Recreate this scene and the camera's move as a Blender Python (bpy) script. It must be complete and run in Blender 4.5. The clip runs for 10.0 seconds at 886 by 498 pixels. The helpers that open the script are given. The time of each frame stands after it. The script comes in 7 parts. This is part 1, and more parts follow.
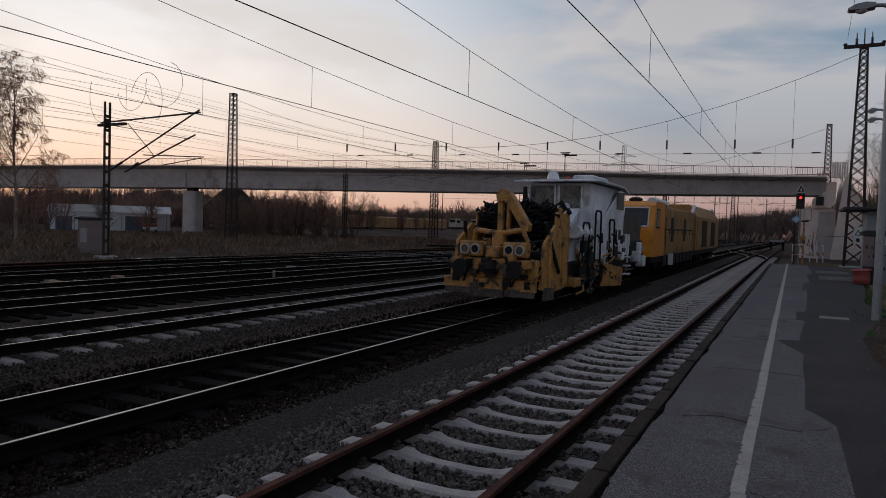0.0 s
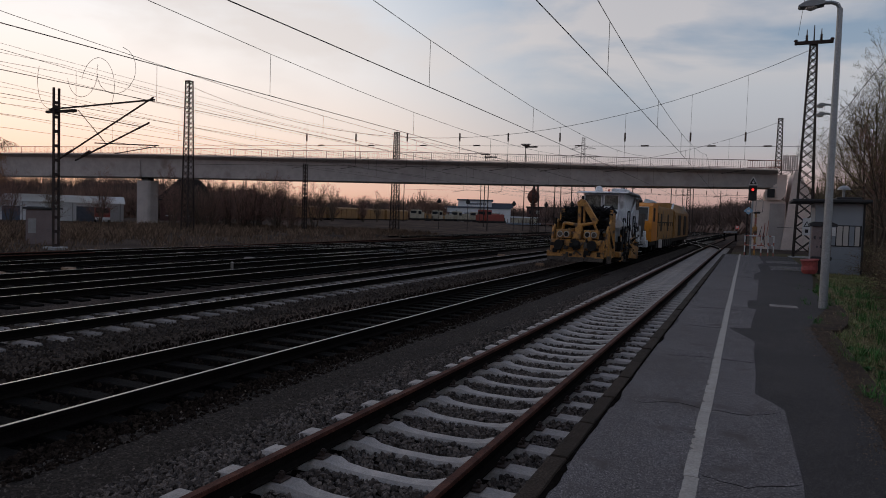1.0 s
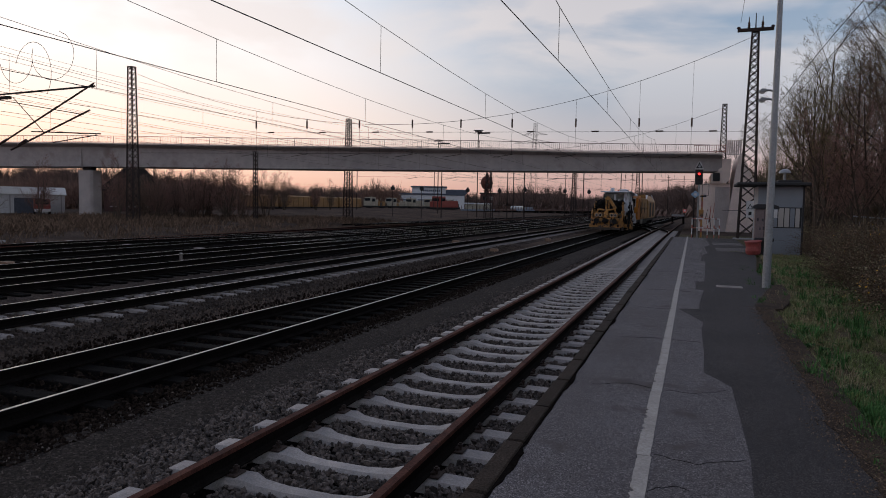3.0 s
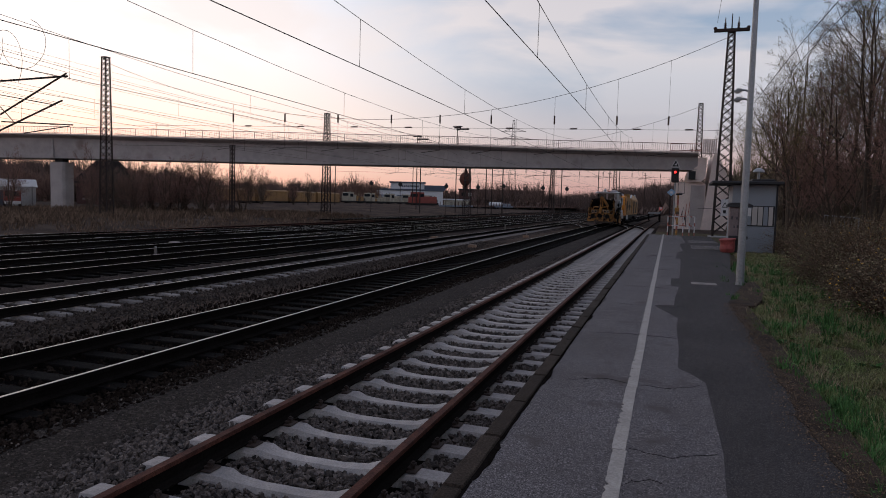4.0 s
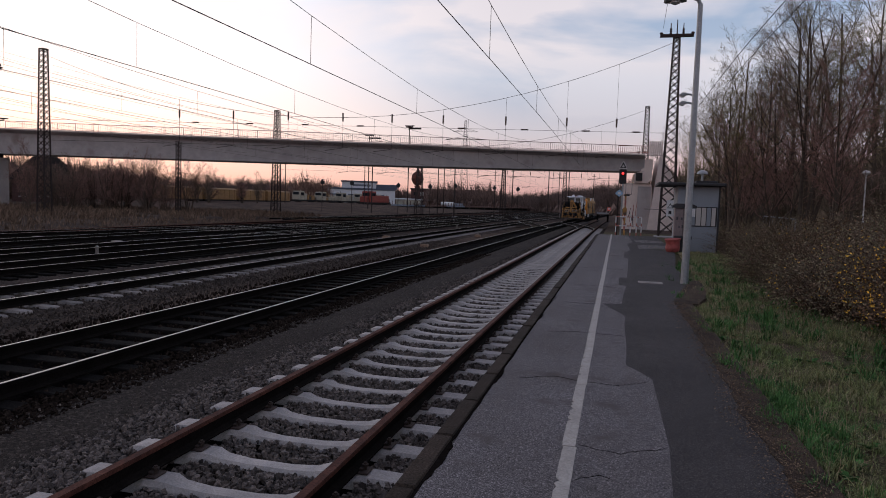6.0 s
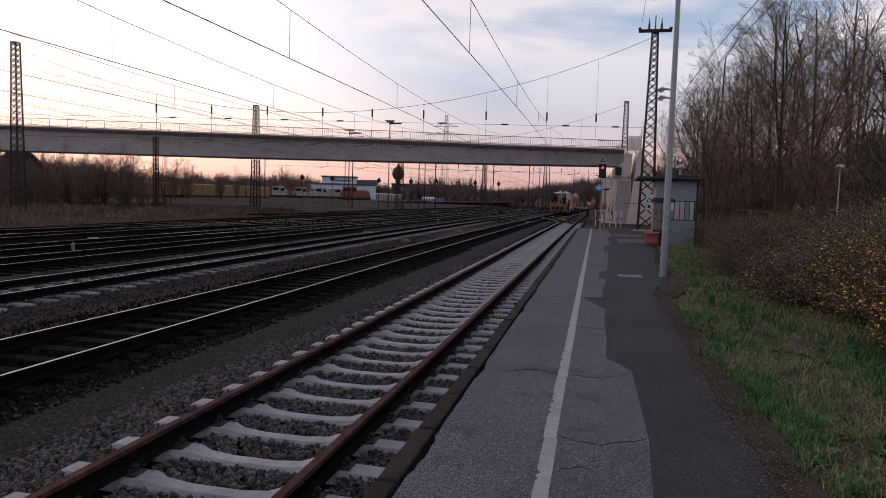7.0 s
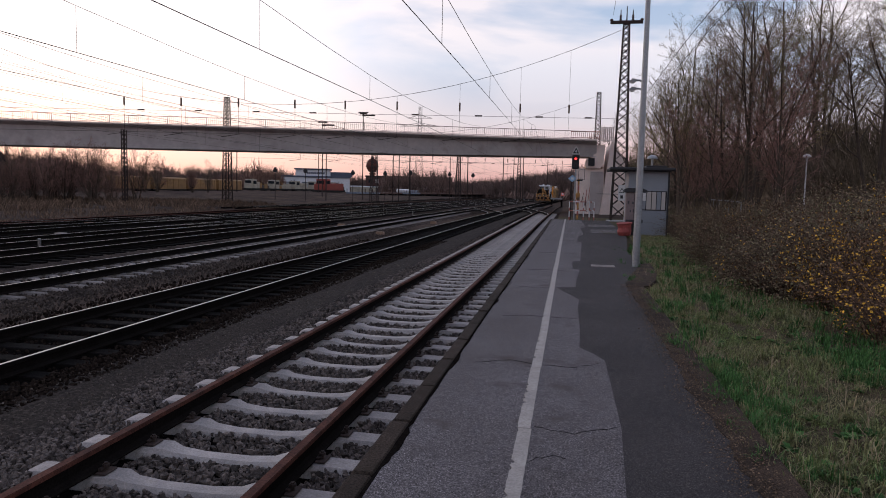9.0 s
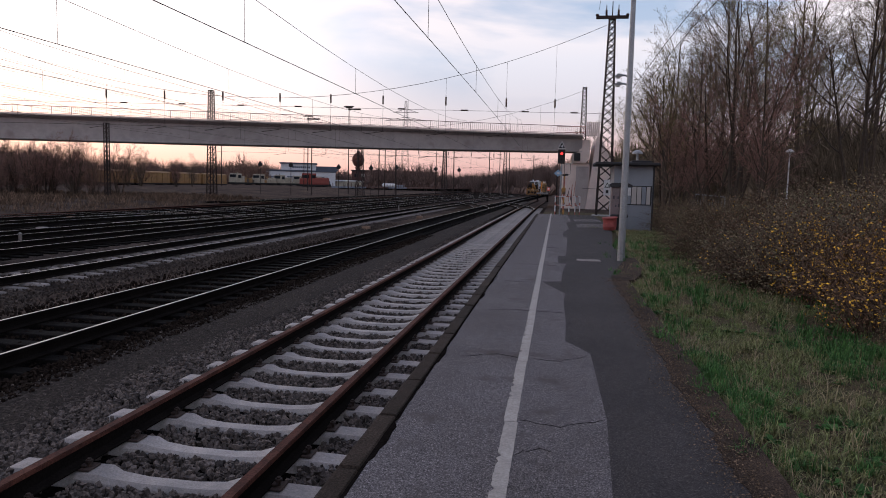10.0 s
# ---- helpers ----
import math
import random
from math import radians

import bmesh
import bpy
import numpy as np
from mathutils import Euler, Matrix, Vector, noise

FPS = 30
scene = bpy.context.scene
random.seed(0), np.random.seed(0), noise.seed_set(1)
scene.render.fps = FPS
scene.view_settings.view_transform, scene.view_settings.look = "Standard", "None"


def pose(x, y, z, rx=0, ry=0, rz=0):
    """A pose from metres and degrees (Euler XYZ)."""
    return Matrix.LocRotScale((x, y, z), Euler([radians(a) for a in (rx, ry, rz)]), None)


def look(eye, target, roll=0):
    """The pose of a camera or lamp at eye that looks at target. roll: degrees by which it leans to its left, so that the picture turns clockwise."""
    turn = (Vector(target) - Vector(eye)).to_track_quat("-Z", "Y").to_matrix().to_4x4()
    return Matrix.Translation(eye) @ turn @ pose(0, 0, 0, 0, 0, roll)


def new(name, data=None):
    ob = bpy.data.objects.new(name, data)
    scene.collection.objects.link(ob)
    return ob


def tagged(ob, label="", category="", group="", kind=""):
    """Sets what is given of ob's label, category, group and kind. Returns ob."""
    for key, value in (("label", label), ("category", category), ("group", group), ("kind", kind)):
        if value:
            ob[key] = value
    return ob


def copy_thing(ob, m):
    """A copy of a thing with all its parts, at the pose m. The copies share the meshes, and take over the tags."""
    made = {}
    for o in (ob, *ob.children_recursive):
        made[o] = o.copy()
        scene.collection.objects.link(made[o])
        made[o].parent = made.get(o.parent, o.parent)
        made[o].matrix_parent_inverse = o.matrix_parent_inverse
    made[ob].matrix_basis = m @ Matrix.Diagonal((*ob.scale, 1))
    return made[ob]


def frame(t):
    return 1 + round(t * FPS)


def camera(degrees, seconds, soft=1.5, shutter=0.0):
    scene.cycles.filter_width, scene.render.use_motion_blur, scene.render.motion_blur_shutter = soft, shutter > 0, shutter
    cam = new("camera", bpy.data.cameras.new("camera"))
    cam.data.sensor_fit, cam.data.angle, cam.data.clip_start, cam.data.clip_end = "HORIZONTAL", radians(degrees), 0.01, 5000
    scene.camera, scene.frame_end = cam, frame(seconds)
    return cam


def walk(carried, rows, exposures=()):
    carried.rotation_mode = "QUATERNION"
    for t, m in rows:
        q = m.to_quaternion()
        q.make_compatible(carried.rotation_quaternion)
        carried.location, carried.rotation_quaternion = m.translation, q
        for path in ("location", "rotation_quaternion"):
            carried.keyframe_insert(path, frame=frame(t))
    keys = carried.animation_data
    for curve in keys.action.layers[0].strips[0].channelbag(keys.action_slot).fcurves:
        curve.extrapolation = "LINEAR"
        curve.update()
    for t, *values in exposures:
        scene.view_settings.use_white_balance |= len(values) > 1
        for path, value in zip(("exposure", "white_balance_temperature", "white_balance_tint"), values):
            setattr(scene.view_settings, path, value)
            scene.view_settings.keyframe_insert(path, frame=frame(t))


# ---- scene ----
cam = camera(66.5, 10.0, soft=0.95)
PATH = [
    (0, (2.738, -0.116, 2.033), (1.819, 1.659, 1.962), 1.7),
    (0.5, (2.747, -0.113, 2.029), (1.883, 1.689, 1.947), 1.7),
    (1, (2.744, -0.102, 2.021), (1.929, 1.722, 1.927), 1.8),
    (1.5, (2.735, -0.094, 2.025), (1.951, 1.742, 1.914), 1.5),
    (2, (2.734, -0.088, 2.022), (1.979, 1.76, 1.901), 1.5),
    (2.5, (2.737, -0.078, 2.024), (2.018, 1.784, 1.899), 1.2),
    (4, (2.732, -0.064, 2.013), (2.104, 1.83, 1.873), 1.6),
    (4.5, (2.734, -0.079, 2.013), (2.15, 1.828, 1.869), 2.0),
    (5, (2.729, -0.061, 2.011), (2.182, 1.857, 1.867), 2.2),
    (5.5, (2.727, -0.053, 2.013), (2.211, 1.874, 1.876), 2.1),
    (7, (2.731, -0.064, 2.009), (2.294, 1.882, 1.859), 1.7),
    (7.5, (2.737, -0.061, 2.009), (2.334, 1.892, 1.845), 1.6),
    (8, (2.732, -0.063, 2.009), (2.34, 1.891, 1.842), 1.4),
    (8.5, (2.737, -0.054, 2.009), (2.355, 1.902, 1.837), 1.4),
    (9, (2.745, -0.054, 2.009), (2.381, 1.905, 1.837), 1.3),
    (9.5, (2.735, -0.051, 2.007), (2.4, 1.913, 1.828), 1.4),
    (10, (2.741, -0.047, 2.004), (2.418, 1.918, 1.817), 1.4),
]
# gentle right-hand curve of all tracks beyond the bridge
def bend(y):
    return 1.5 * (max(0.0, y - 40.0) / 120.0) ** 2


walk(cam, [(t, look(e, g, r)) for t, e, g, r in PATH],
     exposures=[(0.0, -0.68, 6400, 0), (1.0, -0.58, 6400, 1), (2.5, -0.40, 6400, 2), (4.5, -0.18, 6500, 6), (7.0, 0.03, 6500, 8), (10.0, 0.23, 6500, 8)])


# ---- world and light ----
def srgb(r, g, b):
    return tuple(((c / 255.0 + 0.055) / 1.055) ** 2.4 if c > 10 else c / 3294.6 for c in (r, g, b))


SUN_WAY = Vector((-0.86, 0.50, 0.05)).normalized()
world = bpy.data.worlds.new("dusk_sky")
scene.world = world
world.use_nodes = True
wn, wl = world.node_tree.nodes, world.node_tree.links
wn.clear()
w_out = wn.new("ShaderNodeOutputWorld")
w_bg = wn.new("ShaderNodeBackground")
w_sky = wn.new("ShaderNodeTexSky")
w_sky.sky_type, w_sky.sun_disc = "NISHITA", False
w_sky.sun_elevation, w_sky.sun_rotation = radians(2.0), math.atan2(SUN_WAY.x, SUN_WAY.y)
w_tc = wn.new("ShaderNodeTexCoord")
w_sep = wn.new("ShaderNodeSeparateXYZ")
wl.new(w_tc.outputs["Generated"], w_sep.inputs[0])


def ramp(nodes, stops):
    r = nodes.new("ShaderNodeValToRGB")
    while len(r.color_ramp.elements) < len(stops):
        r.color_ramp.elements.new(0.5)
    for e, (p, c) in zip(r.color_ramp.elements, stops):
        e.position, e.color = p, (*c, 1.0) if len(c) == 3 else c
    return r


# away from the sunset: dusty rose low down, then pale lilac, then blue
w_cool = ramp(wn, [(0.0, srgb(200, 152, 150)), (0.045, srgb(212, 176, 174)), (0.10, srgb(200, 191, 200)), (0.18, srgb(172, 184, 206)), (0.34, srgb(138, 160, 194)), (1.0, srgb(66, 98, 152))])
# towards the sunset: salmon, cream, pale blue
glow = lambda c, k: tuple(v * k for v in srgb(*c))
w_warm = ramp(wn, [(0.0, glow((240, 176, 152), 1.22)), (0.05, glow((250, 206, 190), 1.30)), (0.11, glow((255, 228, 218), 1.36)), (0.22, glow((251, 238, 239), 1.42)), (0.42, glow((220, 226, 242), 1.42)), (1.0, srgb(80, 114, 170))])
wl.new(w_sep.outputs["Z"], w_cool.inputs[0])
wl.new(w_sep.outputs["Z"], w_warm.inputs[0])
w_dot = wn.new("ShaderNodeVectorMath")
w_dot.operation, w_dot.inputs[1].default_value = "DOT_PRODUCT", SUN_WAY
wl.new(w_tc.outputs["Generated"], w_dot.inputs[0])
w_side = wn.new("ShaderNodeMapRange")
w_side.interpolation_type = "SMOOTHSTEP"
w_side.inputs["From Min"].default_value, w_side.inputs["From Max"].default_value = 0.60, 1.0
wl.new(w_dot.outputs["Value"], w_side.inputs["Value"])
w_mix = wn.new("ShaderNodeMixRGB")
wl.new(w_side.outputs[0], w_mix.inputs[0])
wl.new(w_cool.outputs[0], w_mix.inputs[1])
wl.new(w_warm.outputs[0], w_mix.inputs[2])
# thin clouds, flattened towards the horizon
w_div = wn.new("ShaderNodeVectorMath")
w_div.operation, w_div.inputs[1].default_value = "MULTIPLY", (2.2, 2.2, 6.5)
wl.new(w_tc.outputs["Generated"], w_div.inputs[0])
w_noise = wn.new("ShaderNodeTexNoise")
w_noise.inputs["Scale"].default_value, w_noise.inputs["Detail"].default_value, w_noise.inputs["Roughness"].default_value = 1.5, 6.0, 0.5
w_noise.inputs["Distortion"].default_value = 0.3
wl.new(w_div.outputs[0], w_noise.inputs["Vector"])
w_cl = ramp(wn, [(0.43, (0, 0, 0)), (0.59, (1, 1, 1))])
wl.new(w_noise.outputs["Fac"], w_cl.inputs[0])
w_lift = wn.new("ShaderNodeMapRange")
w_lift.inputs["From Min"].default_value, w_lift.inputs["From Max"].default_value = 0.10, 0.22
w_lift.inputs["To Max"].default_value = 0.6
wl.new(w_sep.outputs["Z"], w_lift.inputs["Value"])
w_mul = wn.new("ShaderNodeMath")
w_mul.operation = "MULTIPLY"
wl.new(w_cl.outputs[0], w_mul.inputs[0])
wl.new(w_lift.outputs[0], w_mul.inputs[1])
w_cloud = wn.new("ShaderNodeMixRGB")
w_cloud.inputs[2].default_value = (*glow((248, 230, 228), 1.06), 1)
wl.new(w_mul.outputs[0], w_cloud.inputs[0])
wl.new(w_mix.outputs[0], w_cloud.inputs[1])
w_add = wn.new("ShaderNodeMixRGB")
w_add.blend_type = "ADD"
w_add.inputs[0].default_value = 0.012
wl.new(w_cloud.outputs[0], w_add.inputs[1])
wl.new(w_sky.outputs[0], w_add.inputs[2])
wl.new(w_add.outputs[0], w_bg.inputs[0])
w_bg.inputs[1].default_value = 1.12
wl.new(w_bg.outputs[0], w_out.inputs[0])

sun = new("sun", bpy.data.lights.new("sun", "SUN"))
sun.data.energy, sun.data.angle, sun.data.color = 0.12, radians(20), (1.0, 0.82, 0.66)
sun.matrix_basis = look((0, 0, 0), -SUN_WAY - Vector((0, 0, 0.06)))


# ---- materials ----
def material(name, base, rough=0.8, metal=0.0, scale=6.0, vary=0.35, fine=60.0, bump=0.3, depth=0.01, tint=None, piece=0.0, spec=0.5, stain=None, island=False, grit=None):
    """Two scales of colour variation, fine relief; tint: a second colour in large patches; piece: brightness spread from piece to piece."""
    m = bpy.data.materials.new(name)
    m.use_nodes = True
    n, l = m.node_tree.nodes, m.node_tree.links
    b = n["Principled BSDF"]
    tc = n.new("ShaderNodeTexCoord")
    big, small = n.new("ShaderNodeTexNoise"), n.new("ShaderNodeTexNoise")
    big.inputs["Scale"].default_value, big.inputs["Detail"].default_value, big.inputs["Roughness"].default_value = scale, 5.0, 0.65
    small.inputs["Scale"].default_value, small.inputs["Detail"].default_value, small.inputs["Roughness"].default_value = fine, 5.0, 0.7
    l.new(tc.outputs["Object"], big.inputs["Vector"])
    l.new(tc.outputs["Object"], small.inputs["Vector"])
    second = tint if tint else tuple(c * (1 - vary) for c in base)
    r = ramp(n, [(0.34, second), (0.66, base)])
    l.new(big.outputs["Fac"], r.inputs[0])
    mul = n.new("ShaderNodeMixRGB")
    mul.blend_type, mul.inputs[0].default_value = "MULTIPLY", 1.0
    r2 = ramp(n, [(0.38, (1 - vary,) * 3), (0.62, (1 + vary * 0.6,) * 3)])
    l.new(small.outputs["Fac"], r2.inputs[0])
    l.new(r.outputs[0], mul.inputs[1])
    l.new(r2.outputs[0], mul.inputs[2])
    colour = mul.outputs[0]
    if grit:
        vo = n.new("ShaderNodeTexVoronoi")
        vo.inputs["Scale"].default_value = grit[0]
        l.new(tc.outputs["Object"], vo.inputs["Vector"])
        vs = n.new("ShaderNodeSeparateColor")
        l.new(vo.outputs["Color"], vs.inputs[0])
        rg = ramp(n, [(0.0, (1 - grit[1],) * 3), (0.75, (1,) * 3), (1.0, (1 + 1.6 * grit[1],) * 3)])
        l.new(vs.outputs[0], rg.inputs[0])
        mg = n.new("ShaderNodeMixRGB")
        mg.blend_type, mg.inputs[0].default_value = "MULTIPLY", 1.0
        l.new(colour, mg.inputs[1])
        l.new(rg.outputs[0], mg.inputs[2])
        colour = mg.outputs[0]
    if stain:
        ns = n.new("ShaderNodeTexNoise")
        ns.inputs["Scale"].default_value, ns.inputs["Detail"].default_value = stain[1], 6.0
        l.new(tc.outputs["Object"], ns.inputs["Vector"])
        rs = ramp(n, [(stain[2], (0, 0, 0)), (stain[2] + 0.12, (1, 1, 1))])
        l.new(ns.outputs["Fac"], rs.inputs[0])
        ms = n.new("ShaderNodeMixRGB")
        ms.inputs[2].default_value = (*stain[0], 1)
        l.new(rs.outputs[0], ms.inputs[0])
        l.new(colour, ms.inputs[1])
        colour = ms.outputs[0]
    if piece:
        src = n.new("ShaderNodeNewGeometry").outputs["Random Per Island"] if island else n.new("ShaderNodeObjectInfo").outputs["Random"]
        mr = n.new("ShaderNodeMapRange")
        mr.inputs["To Min"].default_value, mr.inputs["To Max"].default_value = 1 - piece, 1 + piece
        l.new(src, mr.inputs["Value"])
        mp = n.new("ShaderNodeMixRGB")
        mp.blend_type, mp.inputs[0].default_value = "MULTIPLY", 1.0
        l.new(colour, mp.inputs[1])
        l.new(mr.outputs[0], mp.inputs[2])
        colour = mp.outputs[0]
    l.new(colour, b.inputs["Base Color"])
    b.inputs["Roughness"].default_value, b.inputs["Metallic"].default_value = rough, metal
    b.inputs["Specular IOR Level"].default_value = spec
    if bump:
        bp = n.new("ShaderNodeBump")
        bp.inputs["Strength"].default_value, bp.inputs["Distance"].default_value = bump, depth
        l.new(small.outputs["Fac"], bp.inputs["Height"])
        l.new(bp.outputs[0], b.inputs["Normal"])
    return m


def plain(name, base, rough=0.6, metal=0.0, glow=0.0):
    m = bpy.data.materials.new(name)
    m.use_nodes = True
    b = m.node_tree.nodes["Principled BSDF"]
    b.inputs["Base Color"].default_value = (*base, 1)
    b.inputs["Roughness"].default_value, b.inputs["Metallic"].default_value = rough, metal
    if glow:
        b.inputs["Emission Color"].default_value, b.inputs["Emission Strength"].default_value = (*base, 1), glow
    return m


M = dict(
    soil=material("dark_yard_soil", (0.125, 0.094, 0.076), 1.0, scale=0.25, fine=14, tint=(0.062, 0.050, 0.043), bump=0.7, depth=0.04, spec=0.0),
    # near-black: shade in the gaps between ballast stones, put into the colour
    gravel=material("shade_black_gravel", (0.012, 0.0105, 0.010), 0.95, scale=0.8, fine=22, vary=0.6, tint=(0.007, 0.006, 0.006), bump=1.0, depth=0.05, spec=0.0),
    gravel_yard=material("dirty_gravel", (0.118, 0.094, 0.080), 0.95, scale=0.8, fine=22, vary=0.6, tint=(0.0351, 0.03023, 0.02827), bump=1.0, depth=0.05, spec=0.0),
    stone_yard=material("grimy_ballast_stone", (0.092, 0.075, 0.065), 0.95, scale=5, fine=60, vary=0.4, piece=0.5, island=True, bump=0.4, depth=0.004, spec=0.0),
    margin=material("gritty_leaf_soil", (0.095, 0.066, 0.048), 0.95, scale=2.5, fine=110, vary=0.7, tint=(0.042, 0.031, 0.024), bump=1.0, depth=0.012, spec=0.1),
    flakes=material("dry_leaf_flakes", (0.21, 0.145, 0.095), 0.9, scale=5, fine=40, vary=0.3, piece=0.7, island=True, bump=0, spec=0.1),
    walkway=material("fine_grey_grit", (0.046, 0.037, 0.032), 0.95, scale=0.7, fine=90, vary=0.6, tint=(0.034, 0.027, 0.024), bump=0.8, depth=0.012, spec=0.1, grit=(40, 0.6)),
    stone=material("ballast_stone", (0.122, 0.099, 0.087), 0.9, scale=5, fine=60, vary=0.4, piece=0.6, island=True, bump=0.4, depth=0.004, spec=0.25),
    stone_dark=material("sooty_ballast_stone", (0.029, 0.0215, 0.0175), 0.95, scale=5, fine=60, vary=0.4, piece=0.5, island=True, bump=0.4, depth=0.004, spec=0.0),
    concrete=material("pale_concrete_sleeper", (0.425, 0.375, 0.342), 0.85, scale=3, fine=60, vary=0.22, tint=(0.2666, 0.2451, 0.2322), piece=0.10, bump=0.3, depth=0.003),
    concrete_old=material("stained_concrete_sleeper", (0.27, 0.24, 0.22), 0.9, scale=2, fine=60, vary=0.4, tint=(0.15, 0.13, 0.12), piece=0.25, bump=0.3, depth=0.004),
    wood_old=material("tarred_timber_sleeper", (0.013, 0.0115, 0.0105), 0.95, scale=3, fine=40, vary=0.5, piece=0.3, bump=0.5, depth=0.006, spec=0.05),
    rust=material("rusty_rail_steel", (0.112, 0.043, 0.029), 0.85, scale=5, fine=50, vary=0.4, tint=(0.048, 0.019, 0.015), bump=0.4, depth=0.002, spec=0.15),
    # steel darkened to near-black; includes the shade on rail webs and feet
    rail_dark=material("shade_dark_rail_steel", (0.011, 0.009, 0.008), 0.9, scale=4, fine=50, vary=0.4, bump=0.3, depth=0.002, spec=0.03),
    shiny=material("worn_rail_head", (0.28, 0.2688, 0.2632), 0.3, 1.0, scale=3, fine=40, vary=0.12, bump=0.04, depth=0.001),
    dull_head=material("dull_rail_head", (0.11, 0.085, 0.078), 0.45, 1.0, scale=3, fine=40, vary=0.35, bump=0.04, depth=0.001),
    bolt=material("rusty_bolt", (0.055, 0.035, 0.028), 0.7, 0.3, scale=10, fine=80, vary=0.3, bump=0.2, depth=0.002),
    paving=material("worn_platform_asphalt", (0.178, 0.160, 0.163), 0.92, scale=0.9, fine=130, vary=0.8, tint=(0.132, 0.116, 0.114), bump=1.0, depth=0.005, spec=0.25, stain=((0.078, 0.066, 0.062), 2.3, 0.60), grit=(150, 0.55)),
    tarmac=material("newer_dark_asphalt", (0.069, 0.060, 0.058), 0.92, scale=1.2, fine=130, vary=0.8, tint=(0.049, 0.043, 0.042), bump=1.0, depth=0.005, spec=0.25, grit=(130, 0.55)),
    edge=material("mossy_edge_stone", (0.052, 0.037, 0.029), 0.92, scale=3, fine=60, vary=0.6, tint=(0.024, 0.018, 0.013), piece=0.25, bump=0.8, depth=0.008, spec=0.15),
    line=material("worn_white_line_paint", (0.37, 0.335, 0.30), 0.75, scale=4, fine=60, vary=0.22, tint=(0.29, 0.26, 0.23), bump=0.2, depth=0.002),
    kerb=material("pale_kerb_concrete", (0.34, 0.33, 0.32), 0.9, scale=4, fine=80, vary=0.25, bump=0.4, depth=0.004),
    crack=material("crack_dirt", (0.012, 0.010, 0.009), 1.0, scale=4, fine=40, vary=0.4, bump=0.3, depth=0.004, spec=0.0),
    grass=material("grass_blades", (0.155, 0.210, 0.070), 0.8, scale=1.4, fine=20, vary=0.4, tint=(0.225, 0.190, 0.095), piece=0.5, island=True, bump=0, spec=0.2),
    straw=material("dry_grass", (0.36, 0.28, 0.17), 0.85, scale=1.2, fine=20, vary=0.3, piece=0.45, island=True, bump=0, spec=0.2),
    turf=material("mossy_turf", (0.075, 0.078, 0.036), 0.95, scale=1.9, fine=34, vary=0.6, tint=(0.112, 0.078, 0.048), bump=0.9, depth=0.04, spec=0.1),
    leaflitter=material("leaf_litter", (0.105, 0.075, 0.051), 0.95, scale=0.5, fine=16, vary=0.5, tint=(0.06, 0.051, 0.033), bump=0.8, depth=0.05, spec=0.1),
    bark=material("grey_brown_bark", (0.105, 0.080, 0.062), 0.9, scale=2, fine=30, vary=0.4, piece=0.25, bump=0.5, depth=0.01, spec=0.1),
    birch=material("birch_bark", (0.34, 0.27, 0.22), 0.85, scale=3, fine=16, vary=0.5, tint=(0.12, 0.09, 0.07), bump=0.3, depth=0.01, spec=0.15),
    twig=material("brown_twigs", (0.215, 0.160, 0.120), 0.9, scale=1, fine=12, vary=0.4, piece=0.35, island=True, bump=0, spec=0.1),
    bramble=material("bramble_leaves", (0.135, 0.142, 0.066), 0.8, scale=1, fine=12, vary=0.4, tint=(0.1885, 0.1232, 0.0841), piece=0.6, island=True, bump=0, spec=0.25),
    bramble_stem=material("dark_bramble_stems", (0.125, 0.085, 0.062), 0.9, scale=1, fine=12, vary=0.4, bump=0, spec=0.1),
    autumn=material("withered_leaves", (0.200, 0.122, 0.072), 0.85, scale=1, fine=12, vary=0.4, piece=0.5, island=True, bump=0, spec=0.15),
    yellow_leaf=material("yellow_blossom", (0.80, 0.45, 0.05), 0.7, scale=1, fine=12, vary=0.2, piece=0.3, island=True, bump=0, spec=0.2),
    farwood=material("far_bare_woods", (0.20, 0.138, 0.117), 0.95, scale=0.08, fine=1.5, vary=0.4, tint=(0.1437, 0.1058, 0.092), piece=0.4, island=True, bump=0, spec=0.0),
    farwood_red=material("far_reddish_woods", (0.30, 0.195, 0.155), 0.95, scale=0.08, fine=1.5, vary=0.4, piece=0.4, island=True, bump=0, spec=0.0),
    undergrowth=material("olive_brown_undergrowth", (0.185, 0.140, 0.100), 0.95, scale=0.3, fine=3, vary=0.4, tint=(0.120, 0.098, 0.066), piece=0.45, island=True, bump=0, spec=0.0),
    girder=material("pale_painted_girder", (0.44, 0.405, 0.39), 0.7, scale=0.12, fine=1.2, vary=0.12, tint=(0.36, 0.33, 0.32), bump=0.0, depth=0.01, stain=((0.25, 0.21, 0.19), 0.35, 0.62)),
    cornice=material("dark_deck_edge", (0.14, 0.125, 0.125), 0.85, scale=0.5, fine=6, vary=0.35, bump=0.3, depth=0.01),
    bridge_conc=material("weathered_abutment_concrete", (0.80, 0.67, 0.59), 0.88, scale=0.4, fine=14, vary=0.10, tint=(0.64, 0.52, 0.46), bump=0.2, depth=0.01, stain=((0.34, 0.27, 0.24), 0.6, 0.64)),
    panel_conc=material("grey_patched_concrete", (0.46, 0.41, 0.385), 0.9, scale=0.5, fine=14, vary=0.15, tint=(0.34, 0.305, 0.29), bump=0.2, depth=0.01),
    railing=material("rusty_grey_railing", (0.20, 0.125, 0.115), 0.6, 0.1, scale=2, fine=20, vary=0.2, bump=0.05, depth=0.002),
    railing_red=material("red_primer_railing", (0.30, 0.10, 0.08), 0.7, scale=2, fine=20, vary=0.3, bump=0.1, depth=0.002),
